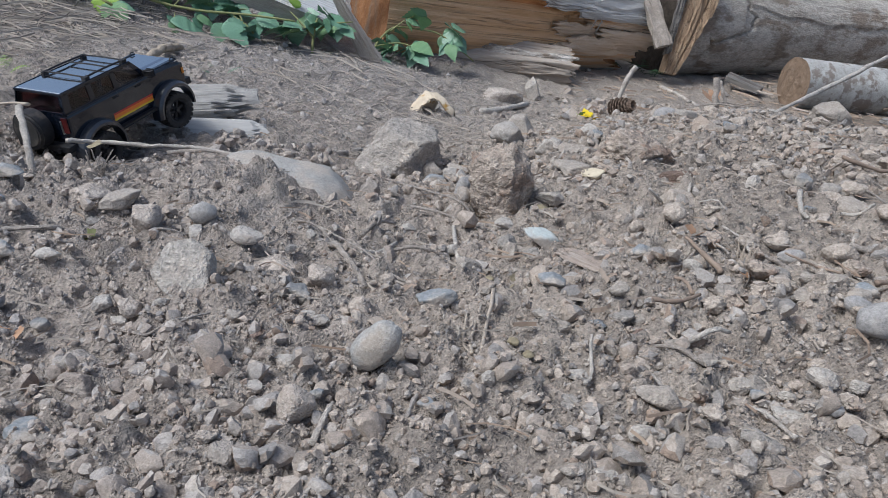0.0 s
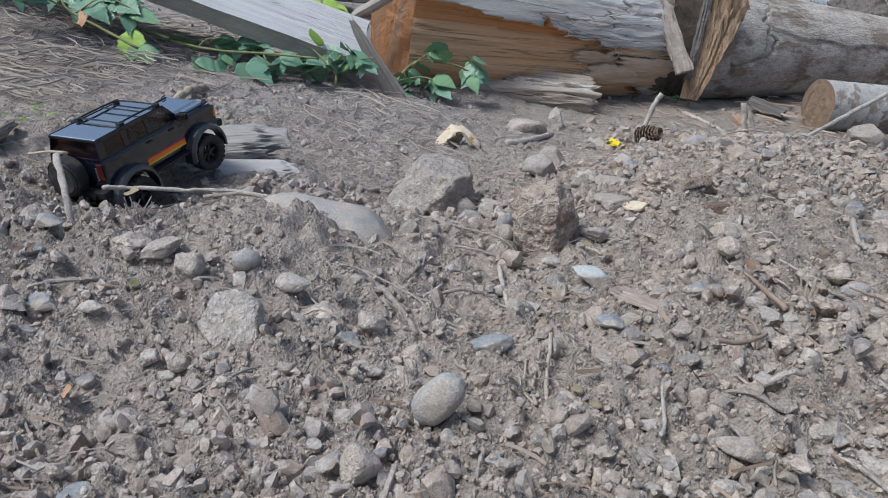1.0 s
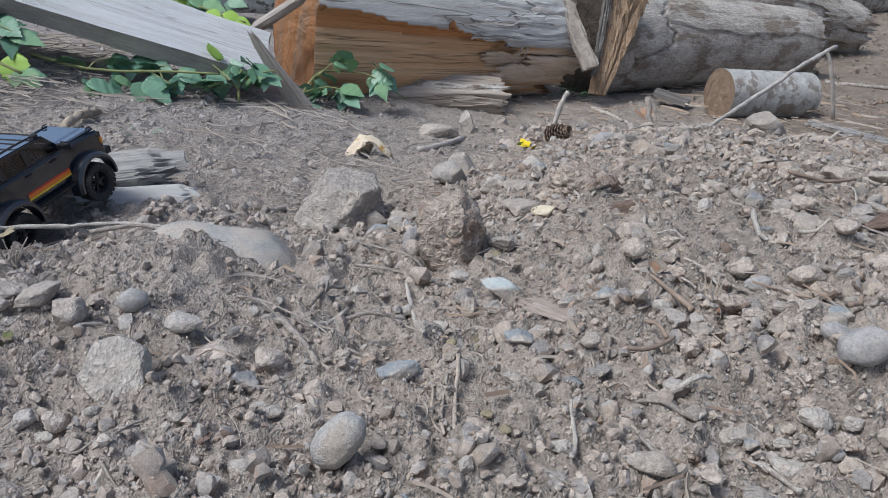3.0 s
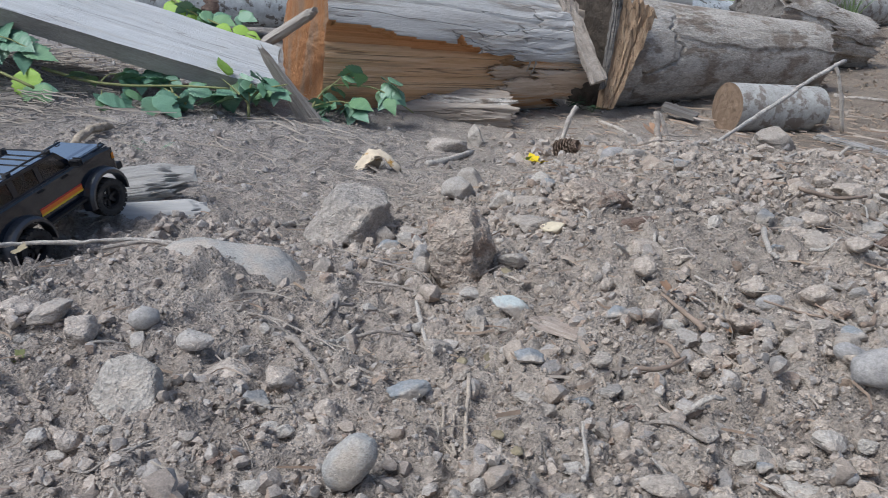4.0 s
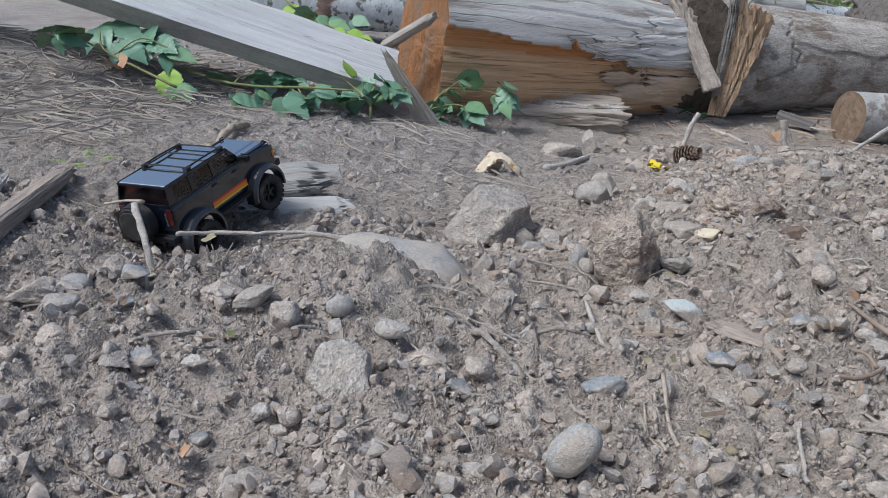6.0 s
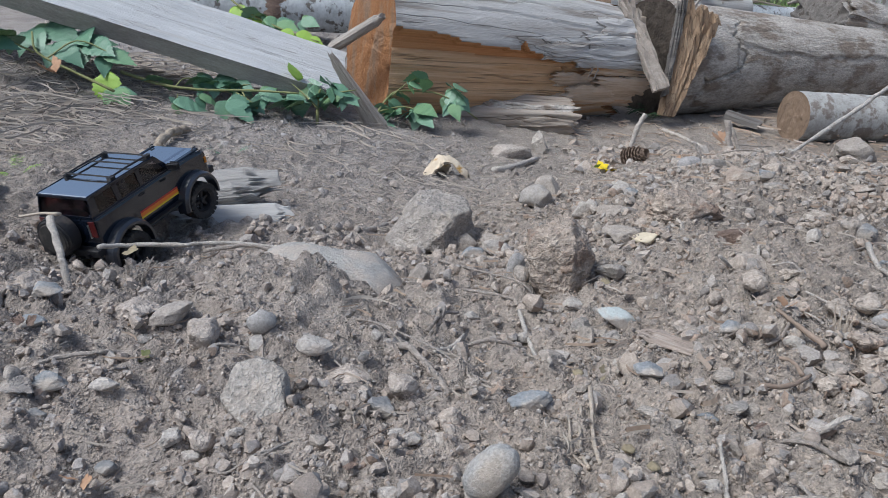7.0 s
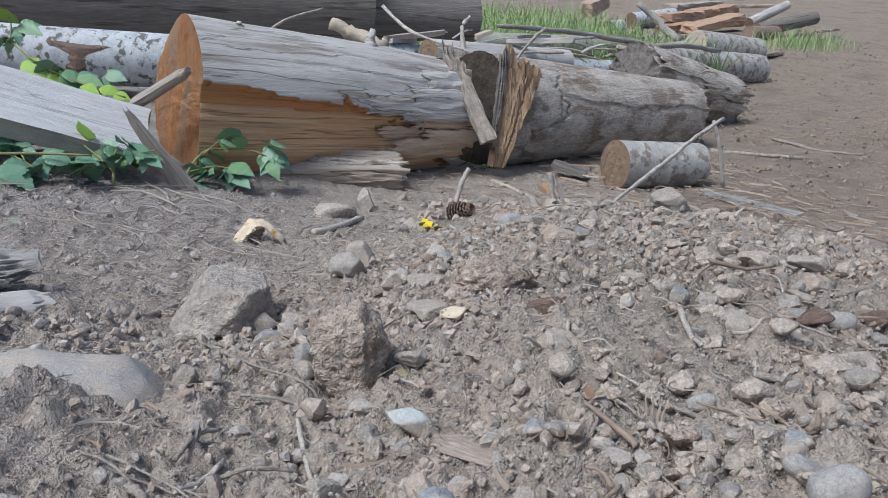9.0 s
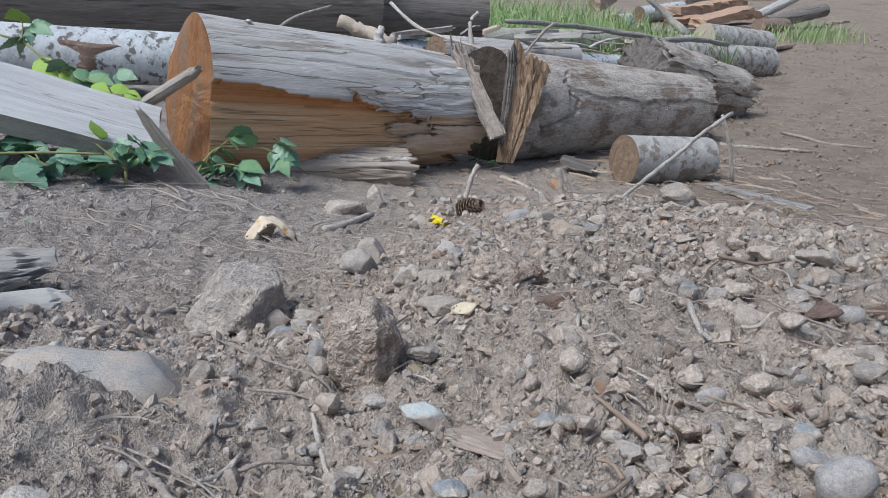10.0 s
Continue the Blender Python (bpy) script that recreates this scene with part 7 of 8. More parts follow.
stone("dirt_clod", "crag", M_CLOD, 0.304, 0.764, 0.161, 0.0280, 0.0226, 0.0181, -0, "crumbly dried brown-grey dirt clod on the rubble")
stone("stone", "block", M_ROUGH, 0.004, 1.185, 0.056, 0.130, 0.118, 0.108, 0.01, "fist-sized angular grey rock with a dark broken face")
stone("stone", "rock", M_ROCK, 0.051, 1.163, 0.044, 0.0414, 0.0334, 0.0326, -0, "dusty grey angular stone among the rubble")
stone("stone", "rock", M_ROCK, 0.094, 1.136, 0.055, 0.0403, 0.0324, 0.0189, -0, "dusty grey angular stone among the rubble")
stone("stone", "rock", M_BLUE, 0.057, 1.086, 0.056, 0.0386, 0.0311, 0.0181, -0, "small blue-grey stone lying on the gravel")
stone("stone", "rock", M_PALE, 0.085, 1.063, 0.069, 0.0290, 0.0234, 0.0204, -0, "pale chalky angular stone on the dirt")
stone("pebble", "pebble", M_PEBBLE, 0.104, 0.899, 0.120, 0.0199, 0.0160, 0.0333, -0, "smooth dusty grey pebble among the rubble")
stone("dirt_clod", "upright", M_CLOD_BROWN, 0.143, 0.850, 0.138, 0.074, 0.066, 0.106, -10, "fist-sized rough clod of dried grey-brown earth standing on edge", sub=5)
stone("dirt_clod", "clod", M_CLOD_BROWN, 0.313, 1.042, 0.134, 0.110, 0.066, 0.062, -0, "long low clod of crusted grey-brown earth")
stone("stone", "rock", M_PALE, 0.289, 1.276, 0.099, 0.0461, 0.0371, 0.0340, -0, "pale chalky angular stone on the dirt")
stone("stone", "rock", M_BLUE, 0.290, 1.213, 0.105, 0.0228, 0.0184, 0.0147, -0, "small blue-grey stone lying on the gravel")
stone("stone", "rock", M_PALE, 0.218, 1.161, 0.099, 0.0403, 0.0324, 0.0360, -0, "pale chalky angular stone on the dirt")
stone("stone", "rock", M_ROCK, 0.183, 1.333, 0.068, 0.0513, 0.0419, 0.0442, 20, "dusty grey angular stone among the rubble")
stone("pebble", "pebble", M_PEBBLE, 0.447, 1.474, 0.088, 0.0461, 0.0371, 0.0387, -0, "smooth dusty grey pebble among the rubble")
stone("stone", "rock", M_ROCK, 0.466, 1.396, 0.109, 0.0520, 0.0419, 0.0437, -0, "dusty grey angular stone among the rubble")
stone("stone", "rock", M_RUST, 0.469, 1.281, 0.129, 0.0553, 0.0446, 0.0418, -0, "brownish angular stone half sunk in the dirt")
stone("stone", "rock", M_BLUE, 0.485, 1.230, 0.132, 0.0265, 0.0213, 0.0222, -0, "small blue-grey stone lying on the gravel")
stone("dirt_clod", "crag", M_CLOD, 0.168, 2.045, -0.055, 0.1091, 0.0878, 0.0453, -0, "crumbly dried brown-grey dirt clod on the rubble")
stone("stone", "rock", M_ROCK, 0.247, 2.125, -0.052, 0.0477, 0.0703, 0.0742, -25, "dusty grey angular stone among the rubble")
stone("stone", "rock", M_ROCK, 0.262, 1.143, 0.109, 0.0537, 0.0433, 0.0158, -0, "dusty grey angular stone among the rubble")
stone("stone", "rock", M_ROCK, 0.236, 0.982, 0.129, 0.0475, 0.0383, 0.0220, -0, "dusty grey angular stone among the rubble")
stone("stone", "rock", M_BLUE, 0.186, 0.628, 0.149, 0.0244, 0.0196, 0.0102, -0, "small blue-grey stone lying on the gravel")
stone("stone", "rock", M_ROCK, 0.180, 0.584, 0.150, 0.0226, 0.0182, 0.0106, -0, "dusty grey angular stone among the rubble")
stone("stone", "rock", M_BLUE, 0.216, 0.584, 0.153, 0.0243, 0.0196, 0.0078, -0, "blue-grey dusty stone lying on the gravel")
stone("stone", "rock", M_BLUE, 0.097, 0.599, 0.145, 0.0332, 0.0188, 0.0102, -10, "small blue-grey stone lying on the gravel")
stone("stone", "rock", M_RUST, 0.135, 0.611, 0.146, 0.0162, 0.0131, 0.0147, -0, "brownish angular stone half sunk in the dirt")
stone("stone", "rock", M_ROCK, 0.231, 0.710, 0.150, 0.0219, 0.0177, 0.0082, -0, "dusty grey angular stone among the rubble")
stone("stone", "rock", M_RUST, 0.216, 0.536, 0.153, 0.0248, 0.0200, 0.0063, -0, "brownish angular stone half sunk in the dirt")
stone("pebble", "pebble", M_EGG, 0.065, 0.490, 0.158, 0.0400, 0.0240, 0.0250, -56, "egg-shaped smooth tan-grey pebble lying on the gravel", lean=-15)
stone("stone", "rock", M_ROCK, 0.782, 1.592, 0.087, 0.0956, 0.0770, 0.0656, -0, "dusty grey angular stone among the rubble")
stone("stone", "rock", M_DARK, 0.489, 0.929, 0.160, 0.0251, 0.0213, 0.0225, 30, "dark grey sharp-edged stone on the rubble")
stone("pebble", "pebble", M_DARK, 0.501, 0.874, 0.162, 0.0259, 0.0147, 0.0137, -5, "small smooth dark slate pebble")
stone("stone", "rock", M_ROCK, 0.516, 0.854, 0.167, 0.0519, 0.0418, 0.0277, -0, "dusty grey angular stone among the rubble")
stone("stone", "rock", M_BLUE, 0.462, 0.837, 0.165, 0.0167, 0.0135, 0.0113, -0, "small blue-grey stone lying on the gravel")
stone("stone", "rock", M_ROCK, 0.588, 0.876, 0.161, 0.0440, 0.0354, 0.0233, -0, "dusty grey angular stone among the rubble")
stone("stone", "rock", M_ROCK, 0.631, 0.948, 0.154, 0.0426, 0.0343, 0.0159, -0, "dusty grey angular stone among the rubble")
stone("dirt_clod", "crag", M_CLOD, 0.465, 0.818, 0.167, 0.0315, 0.0254, 0.0128, -0, "crumbly dried brown-grey dirt clod on the rubble")
stone("dirt_clod", "crag", M_CLOD, 0.552, 0.943, 0.158, 0.0376, 0.0302, 0.0234, -0, "crumbly dried brown-grey dirt clod on the rubble")
stone("dirt_clod", "crag", M_CLOD, 0.652, 1.061, 0.149, 0.0482, 0.0388, 0.0198, -0, "crumbly dried brown-grey dirt clod on the rubble")
stone("stone", "rock", M_ROCK, 0.693, 1.022, 0.151, 0.0482, 0.0388, 0.0223, -0, "dusty grey angular stone among the rubble")
stone("dirt_clod", "crag", M_CLOD, 0.401, 0.744, 0.171, 0.0320, 0.0258, 0.0184, -0, "crumbly dried brown-grey dirt clod on the rubble")
stone("pebble", "pebble", M_PEBBLE, 0.404, 0.719, 0.171, 0.0249, 0.0141, 0.0141, -8, "smooth dusty grey pebble among the rubble")
stone("dirt_clod", "crag", M_CLOD, 0.443, 0.715, 0.174, 0.0329, 0.0265, 0.0264, -0, "crumbly dried brown-grey dirt clod on the rubble")
stone("dirt_clod", "crag", M_CLOD, 0.418, 0.683, 0.171, 0.0348, 0.0280, 0.0171, -0, "crumbly dried brown-grey dirt clod on the rubble")
stone("stone", "rock", M_ROCK, 0.480, 0.713, 0.172, 0.0252, 0.0150, 0.0159, 20, "dusty grey angular stone among the rubble")
stone("stone", "rock", M_BLUE, 0.442, 0.650, 0.169, 0.0224, 0.0180, 0.0136, -0, "blue-grey dusty stone lying on the gravel")
stone("dirt_clod", "crag", M_CLOD, 0.369, 0.645, 0.167, 0.0200, 0.0161, 0.0127, -0, "crumbly dried brown-grey dirt clod on the rubble")
stone("stone", "rock", M_ROCK, 0.388, 0.639, 0.167, 0.0234, 0.0188, 0.0115, -0, "dusty grey angular stone among the rubble")
stone("stone", "rock", M_ROCK, 0.414, 0.653, 0.169, 0.0232, 0.0187, 0.0164, -0, "dusty grey angular stone among the rubble")
stone("pebble", "pebble", M_PEBBLE, 0.426, 0.622, 0.169, 0.0331, 0.0188, 0.0170, 28, "smooth dusty grey pebble among the rubble")
stone("stone", "rock", M_ROCK, 0.496, 0.668, 0.170, 0.0225, 0.0181, 0.0167, -0, "dusty grey angular stone among the rubble")
stone("stone", "rock", M_ROCK, 0.540, 0.724, 0.169, 0.0311, 0.0251, 0.0164, -0, "dusty grey angular stone among the rubble")
stone("dirt_clod", "crag", M_CLOD, 0.560, 0.780, 0.166, 0.0849, 0.0684, 0.0154, -0, "crumbly dried brown-grey dirt clod on the rubble")
stone("pebble", "pebble", M_PEBBLE, 0.626, 0.862, 0.160, 0.0295, 0.0237, 0.0232, -0, "smooth dusty grey pebble among the rubble")
stone("stone", "rock", M_CREAM, 0.259, 0.972, 0.132, 0.0343, 0.0276, 0.0096, -0, "cream-coloured flat stone on the rubble")
stone("stone", "rock", M_ROCK, 0.229, 0.987, 0.125, 0.0418, 0.0336, 0.0139, -0, "dusty grey angular stone among the rubble")
stone("stone", "rock", M_ROCK, 0.200, 0.857, 0.138, 0.0352, 0.0284, 0.0172, -0, "dusty grey angular stone among the rubble")
stone("dirt_clod", "crag", M_CLOD, 0.181, 0.898, 0.133, 0.0284, 0.0229, 0.0311, -0, "crumbly dried brown-grey dirt clod on the rubble")
stone("stone", "rock", M_PALE, 0.215, 1.170, 0.097, 0.0271, 0.0218, 0.0385, -0, "pale chalky angular stone on the dirt")
stone("stone", "rock", M_ROCK, 0.251, 1.137, 0.108, 0.0460, 0.0371, 0.0175, -0, "dusty grey angular stone among the rubble")
stone("pebble", "pebble", M_PEBBLE, 0.102, 0.898, 0.119, 0.0184, 0.0148, 0.0283, -0, "smooth dusty grey pebble among the rubble")
stone("stone", "rock", M_ROCK, 0.104, 0.843, 0.125, 0.0190, 0.0179, 0.0189, 30, "dusty grey angular stone among the rubble")
stone("stone", "rock", M_ROCK, 0.154, 0.727, 0.138, 0.0169, 0.0250, 0.0264, 8, "dusty grey angular stone among the rubble")
stone("stone", "rock", M_ROCK, 0.176, 0.716, 0.139, 0.0199, 0.0160, 0.0134, -0, "dusty grey angular stone among the rubble")
stone("stone", "rock", M_PALE, 0.148, 0.772, 0.130, 0.0186, 0.0150, 0.0108, -0, "pale chalky angular stone on the dirt")
stone("stone", "rock", M_PALE, 0.178, 0.669, 0.142, 0.0244, 0.0196, 0.0046, -0, "pale chalky angular stone on the dirt")
stone("stone", "rock", M_ROCK, 0.493, 0.975, 0.153, 0.0357, 0.0288, 0.0133, -0, "dusty grey angular stone among the rubble")
stone("stone", "rock", M_ROCK, 0.481, 1.041, 0.147, 0.0383, 0.0308, 0.0125, -0, "dusty grey angular stone among the rubble")
stone("dirt_clod", "crag", M_CLOD, 0.520, 0.803, 0.168, 0.0254, 0.0205, 0.0187, -0, "crumbly dried brown-grey dirt clod on the rubble")
stone("stone", "rock", M_ROCK, 0.165, 1.277, 0.071, 0.0652, 0.0525, 0.0438, -0, "dusty grey angular stone among the rubble")
stone("stone", "rock", M_ROCK, 0.457, 1.587, 0.057, 0.0608, 0.0489, 0.0226, -0, "dusty grey angular stone among the rubble")
stone("stone", "rock", M_ROCK, 0.482, 1.178, 0.135, 0.0351, 0.0282, 0.0151, -0, "dusty grey angular stone among the rubble")
stone("stone", "rock", M_ROCK, 0.797, 1.333, 0.121, 0.0459, 0.0369, 0.0190, -0, "dusty grey angular stone among the rubble")
stone("wood_piece", "clod", M_DRIFT, 0.865, 1.255, 0.125, 0.1088, 0.0876, 0.0156, -0, "low grey rotten wood lump on the dirt")
stone("stone", "rock", M_RUST, 0.600, 1.177, 0.139, 0.0356, 0.0287, 0.0133, -0, "brownish angular stone half sunk in the dirt")
stone("stone", "rock", M_ROCK, 0.605, 1.294, 0.128, 0.0434, 0.0349, 0.0180, -0, "dusty grey angular stone among the rubble")
stone("stone", "rock", M_ROCK, -0.120, 0.466, 0.126, 0.0324, 0.0183, 0.0185, -8, "dusty grey angular stone among the rubble")
stone("stone", "rock", M_ROCK, -0.129, 0.494, 0.124, 0.0342, 0.0194, 0.0111, 12, "dusty grey angular stone among the rubble")
stone("stone", "rock", M_BLUE, -0.132, 0.427, 0.123, 0.0352, 0.0284, 0.0082, -0, "small blue-grey stone lying on the gravel")
stone("stone", "rock", M_ROCK, -0.172, 0.448, 0.115, 0.0279, 0.0224, 0.0089, -0, "dusty grey angular stone among the rubble")
stone("stone", "rock", M_ROCK, -0.127, 0.447, 0.122, 0.0237, 0.0191, 0.0101, -0, "dusty grey angular stone among the rubble")
stone("stone", "rock", M_PALE, -0.009, 0.466, 0.144, 0.0161, 0.0130, 0.0082, -0, "pale chalky angular stone on the dirt")
stone("dirt_clod", "crag", M_CLOD, 0.027, 0.435, 0.152, 0.0249, 0.0201, 0.0259, -0, "crumbly dried brown-grey dirt clod on the rubble")
stone("stone", "rock", M_BLUE, 0.036, 0.453, 0.148, 0.0096, 0.0078, 0.0081, -0, "small blue-grey stone lying on the gravel")
stone("stone", "rock", M_BLUE, 0.104, 0.458, 0.151, 0.0178, 0.0143, 0.0072, -0, "small blue-grey stone lying on the gravel")
stone("stone", "rock", M_RUST, 0.181, 0.491, 0.153, 0.0204, 0.0164, 0.0107, -0, "brownish angular stone half sunk in the dirt")
stone("stone", "rock", M_PALE, 0.196, 0.500, 0.153, 0.0159, 0.0128, 0.0078, -0, "pale chalky angular stone on the dirt")
stone("stone", "rock", M_ROCK, 0.243, 0.476, 0.159, 0.0322, 0.0182, 0.0182, 18, "dusty grey angular stone among the rubble")
stone("stone", "rock", M_PALE, 0.235, 0.453, 0.156, 0.0223, 0.0180, 0.0112, -0, "pale chalky angular stone on the dirt")
stone("dirt_clod", "crag", M_CLOD, -0.056, 0.474, 0.137, 0.0197, 0.0159, 0.0092, -0, "crumbly dried brown-grey dirt clod on the rubble")
stone("stone", "rock", M_ROCK, -0.092, 0.486, 0.131, 0.0204, 0.0164, 0.0124, -0, "dusty grey angular stone among the rubble")
stone("pebble", "pebble", M_PEBBLE, 0.422, 0.587, 0.170, 0.0398, 0.0259, 0.0273, -18, "large round smooth grey pebble beside small stones")
stone("stone", "rock", M_PALE, 0.327, 0.482, 0.158, 0.0225, 0.0182, 0.0110, -0, "pale chalky angular stone on the dirt")
stone("stone", "rock", M_PALE, 0.336, 0.509, 0.159, 0.0143, 0.0115, 0.0101, -0, "pale chalky angular stone on the dirt")
stone("stone", "rock", M_PALE, 0.363, 0.525, 0.161, 0.0246, 0.0198, 0.0130, -0, "pale chalky angular stone on the dirt")
stone("stone", "rock", M_ROCK, 0.303, 0.460, 0.160, 0.0347, 0.0196, 0.0161, 20, "dusty grey angular stone among the rubble")
stone("stone", "rock", M_ROCK, 0.302, 0.495, 0.157, 0.0154, 0.0124, 0.0111, -0, "dusty grey angular stone among the rubble")
stone("stone", "rock", M_BLUE, 0.316, 0.512, 0.158, 0.0120, 0.0096, 0.0073, -0, "small blue-grey stone lying on the gravel")
stone("pebble", "pebble", M_PEBBLE, 0.360, 0.495, 0.158, 0.0108, 0.0087, 0.0082, -0, "smooth dusty grey pebble among the rubble")
stone("stone", "rock", M_ROCK, 0.307, 0.517, 0.159, 0.0161, 0.0129, 0.0135, -0, "dusty grey angular stone among the rubble")
stone("stone", "rock", M_ROCK, 0.284, 0.522, 0.156, 0.0146, 0.0118, 0.0075, -0, "dusty grey angular stone among the rubble")

# ---- twigs, roots and splinters ----
stick("root", M_TWIG, [(-0.288, 0.587, 0.140), (-0.281, 0.607, 0.142), (-0.262, 0.628, 0.143), (-0.233, 0.635, 0.144), (-0.221, 0.646, 0.145), (-0.194, 0.648, 0.147)], 0.0022, 0.0015, "crooked brown root lying on the rubble")
stick("twig", M_TWIG, [(-0.006, 0.689, 0.140), (0.007, 0.661, 0.141), (0.022, 0.642, 0.141), (0.039, 0.613, 0.143)], 0.0031, 0.0024, "thick dusty grey twig on the gravel")
stick("twig", M_TWIG, [(-0.042, 0.761, 0.136), (-0.025, 0.711, 0.140), (0.021, 0.681, 0.137), (0.053, 0.638, 0.140), (0.087, 0.623, 0.142)], 0.0011, 0.0006, "long thin bent dry twig on the gravel")
stick("twig", M_TWIG, [(-0.029, 0.729, 0.139), (0.026, 0.677, 0.137), (0.057, 0.637, 0.140), (0.101, 0.621, 0.143)], 0.0009, 0.0006, "long thin bent dry twig on the gravel")
stick("twig", M_TWIG_PALE, [(0.025, 0.680, 0.137), (0.036, 0.701, 0.132), (0.049, 0.727, 0.128)], 0.0023, 0.0019, "short pale twig on the gravel")
stick("twig", M_TWIG, [(0.016, 0.724, 0.133), (0.029, 0.744, 0.129), (0.043, 0.765, 0.125)], 0.0022, 0.0013, "short brown twig on the gravel")
stick("twig", M_TWIG, [(-0.153, 0.944, 0.101), (-0.109, 0.766, 0.141), (-0.088, 0.704, 0.147), (-0.071, 0.672, 0.147)], 0.0012, 0.0007, "thin dark twig across the mound")
stick("twig", M_TWIG, [(-0.077, 0.617, 0.146), (-0.079, 0.597, 0.144), (-0.081, 0.576, 0.141)], 0.0013, 0.0010, "short dusty twig beside a flat stone")
stick("twig", M_TWIG, [(-0.088, 0.522, 0.135), (-0.075, 0.529, 0.138), (-0.063, 0.547, 0.140)], 0.0010, 0.0008, "thin dry twig on the gravel")
stick("twig", M_TWIG_PALE, [(0.100, 0.775, 0.124), (0.105, 0.739, 0.125), (0.111, 0.706, 0.130), (0.118, 0.696, 0.132)], 0.0020, 0.0016, "pale bent twig among stones")
stick("twig", M_TWIG, [(0.047, 0.692, 0.133), (0.074, 0.698, 0.130), (0.102, 0.707, 0.129)], 0.0018, 0.0014, "short dusty twig among stones")
stick("twig", M_TWIG, [(0.047, 0.835, 0.120), (0.081, 0.822, 0.122), (0.107, 0.800, 0.125), (0.132, 0.779, 0.128)], 0.0016, 0.0011, "thin brown twig below a dirt clod")
stick("twig", M_TWIG, [(-0.126, 0.536, 0.130), (-0.110, 0.526, 0.131), (-0.097, 0.519, 0.133)], 0.0009, 0.0007, "thin dry twig on the gravel")
stick("twig", M_TWIG_PALE, [(-0.378, 0.655, 0.143), (-0.359, 0.647, 0.144), (-0.349, 0.655, 0.143)], 0.0015, 0.0012, "pale twig among stones")
stick("twig", M_TWIG, [(-0.121, 0.662, 0.149), (-0.143, 0.648, 0.148), (-0.150, 0.641, 0.147)], 0.0015, 0.0011, "short dusty twig beside a round stone")
stick("twig", M_TWIG, [(-0.210, 0.611, 0.142), (-0.207, 0.625, 0.144), (-0.206, 0.637, 0.145)], 0.0013, 0.0009, "small dry twig beside stones")
stick("twig", M_TWIG, [(-0.152, 0.587, 0.138), (-0.143, 0.578, 0.137)], 0.0015, 0.0012, "small wood splinter on the gravel")
stick("twig", M_TWIG, [(-0.079, 0.505, 0.135), (-0.070, 0.492, 0.136), (-0.060, 0.475, 0.138)], 0.0010, 0.0008, "short curved twig on the gravel")
stick("splinter", M_CHIP, [(0.131, 0.588, 0.148), (0.126, 0.547, 0.151), (0.127, 0.519, 0.152)], 0.0013, 0.0012, "pale split wood splinter standing in the gravel")
stick("splinter", M_CHIP, [(0.140, 0.610, 0.147), (0.135, 0.554, 0.151), (0.133, 0.517, 0.152)], 0.0017, 0.0013, "pale split wood splinter standing in the gravel")
stick("splinter", M_CHIP, [(0.121, 0.572, 0.149), (0.120, 0.543, 0.150), (0.126, 0.522, 0.151)], 0.0009, 0.0007, "thin split wood splinter in the gravel")
stick("twig", M_TWIG, [(0.255, 0.630, 0.158), (0.243, 0.592, 0.157), (0.228, 0.552, 0.156)], 0.0014, 0.0012, "short dusty twig on the fine gravel")
stick("twig", M_TWIG, [(0.200, 0.633, 0.152), (0.193, 0.592, 0.153)], 0.0013, 0.0012, "short dusty twig on the fine gravel")
stick("twig", M_TWIG, [(0.286, 0.668, 0.161), (0.302, 0.681, 0.163), (0.319, 0.703, 0.165)], 0.0014, 0.0012, "thin brown twig on the gravel")
stick("twig", M_TWIG, [(0.244, 0.934, 0.136), (0.264, 0.952, 0.137), (0.288, 0.985, 0.137)], 0.0019, 0.0017, "thin dark twig on the rubble")
stick("twig", M_TWIG_PALE, [(0.375, 1.593, 0.034), (0.357, 1.376, 0.087), (0.370, 1.279, 0.110)], 0.0032, 0.0029, "pale stick on the rubble")
stick("twig", M_TWIG_PALE, [(0.690, 2.658, -0.119), (0.726, 2.537, -0.114), (0.746, 2.391, -0.104)], 0.0069, 0.0055, "pale stick lying behind a pine cone")
stick("twig", M_TWIG_PALE, [(0.113, 1.835, -0.046), (0.163, 1.899, -0.054), (0.226, 2.006, -0.063)], 0.0087, 0.0058, "short bleached stick on the track")
stick("twig", M_TWIG, [(-0.112, 1.171, 0.047), (-0.091, 1.209, 0.038), (-0.067, 1.283, 0.029)], 0.0056, 0.0041, "short bent brown twig beside a clod")
stick("twig", M_TWIG, [(0.370, 1.081, 0.137), (0.419, 1.141, 0.135), (0.442, 1.123, 0.139)], 0.0025, 0.0019, "thin twig on the rubble")
stick("twig", M_TWIG, [(0.409, 0.858, 0.163), (0.461, 0.894, 0.161), (0.526, 0.950, 0.156), (0.568, 0.989, 0.153)], 0.0021, 0.0013, "long thin grey twig lying on the rubble")
stick("twig", M_TWIG, [(0.467, 0.751, 0.171), (0.485, 0.740, 0.171), (0.492, 0.720, 0.171), (0.501, 0.704, 0.170)], 0.0030, 0.0023, "thick grey broken branch piece on the rubble")
stick("twig", M_TWIG, [(0.461, 0.679, 0.171), (0.496, 0.690, 0.170), (0.540, 0.703, 0.168)], 0.0034, 0.0025, "thick grey branch piece lying on stones")
stick("twig", M_TWIG, [(0.456, 0.645, 0.169), (0.461, 0.628, 0.169), (0.462, 0.601, 0.167)], 0.0022, 0.0018, "brown broken branch piece on the rubble")
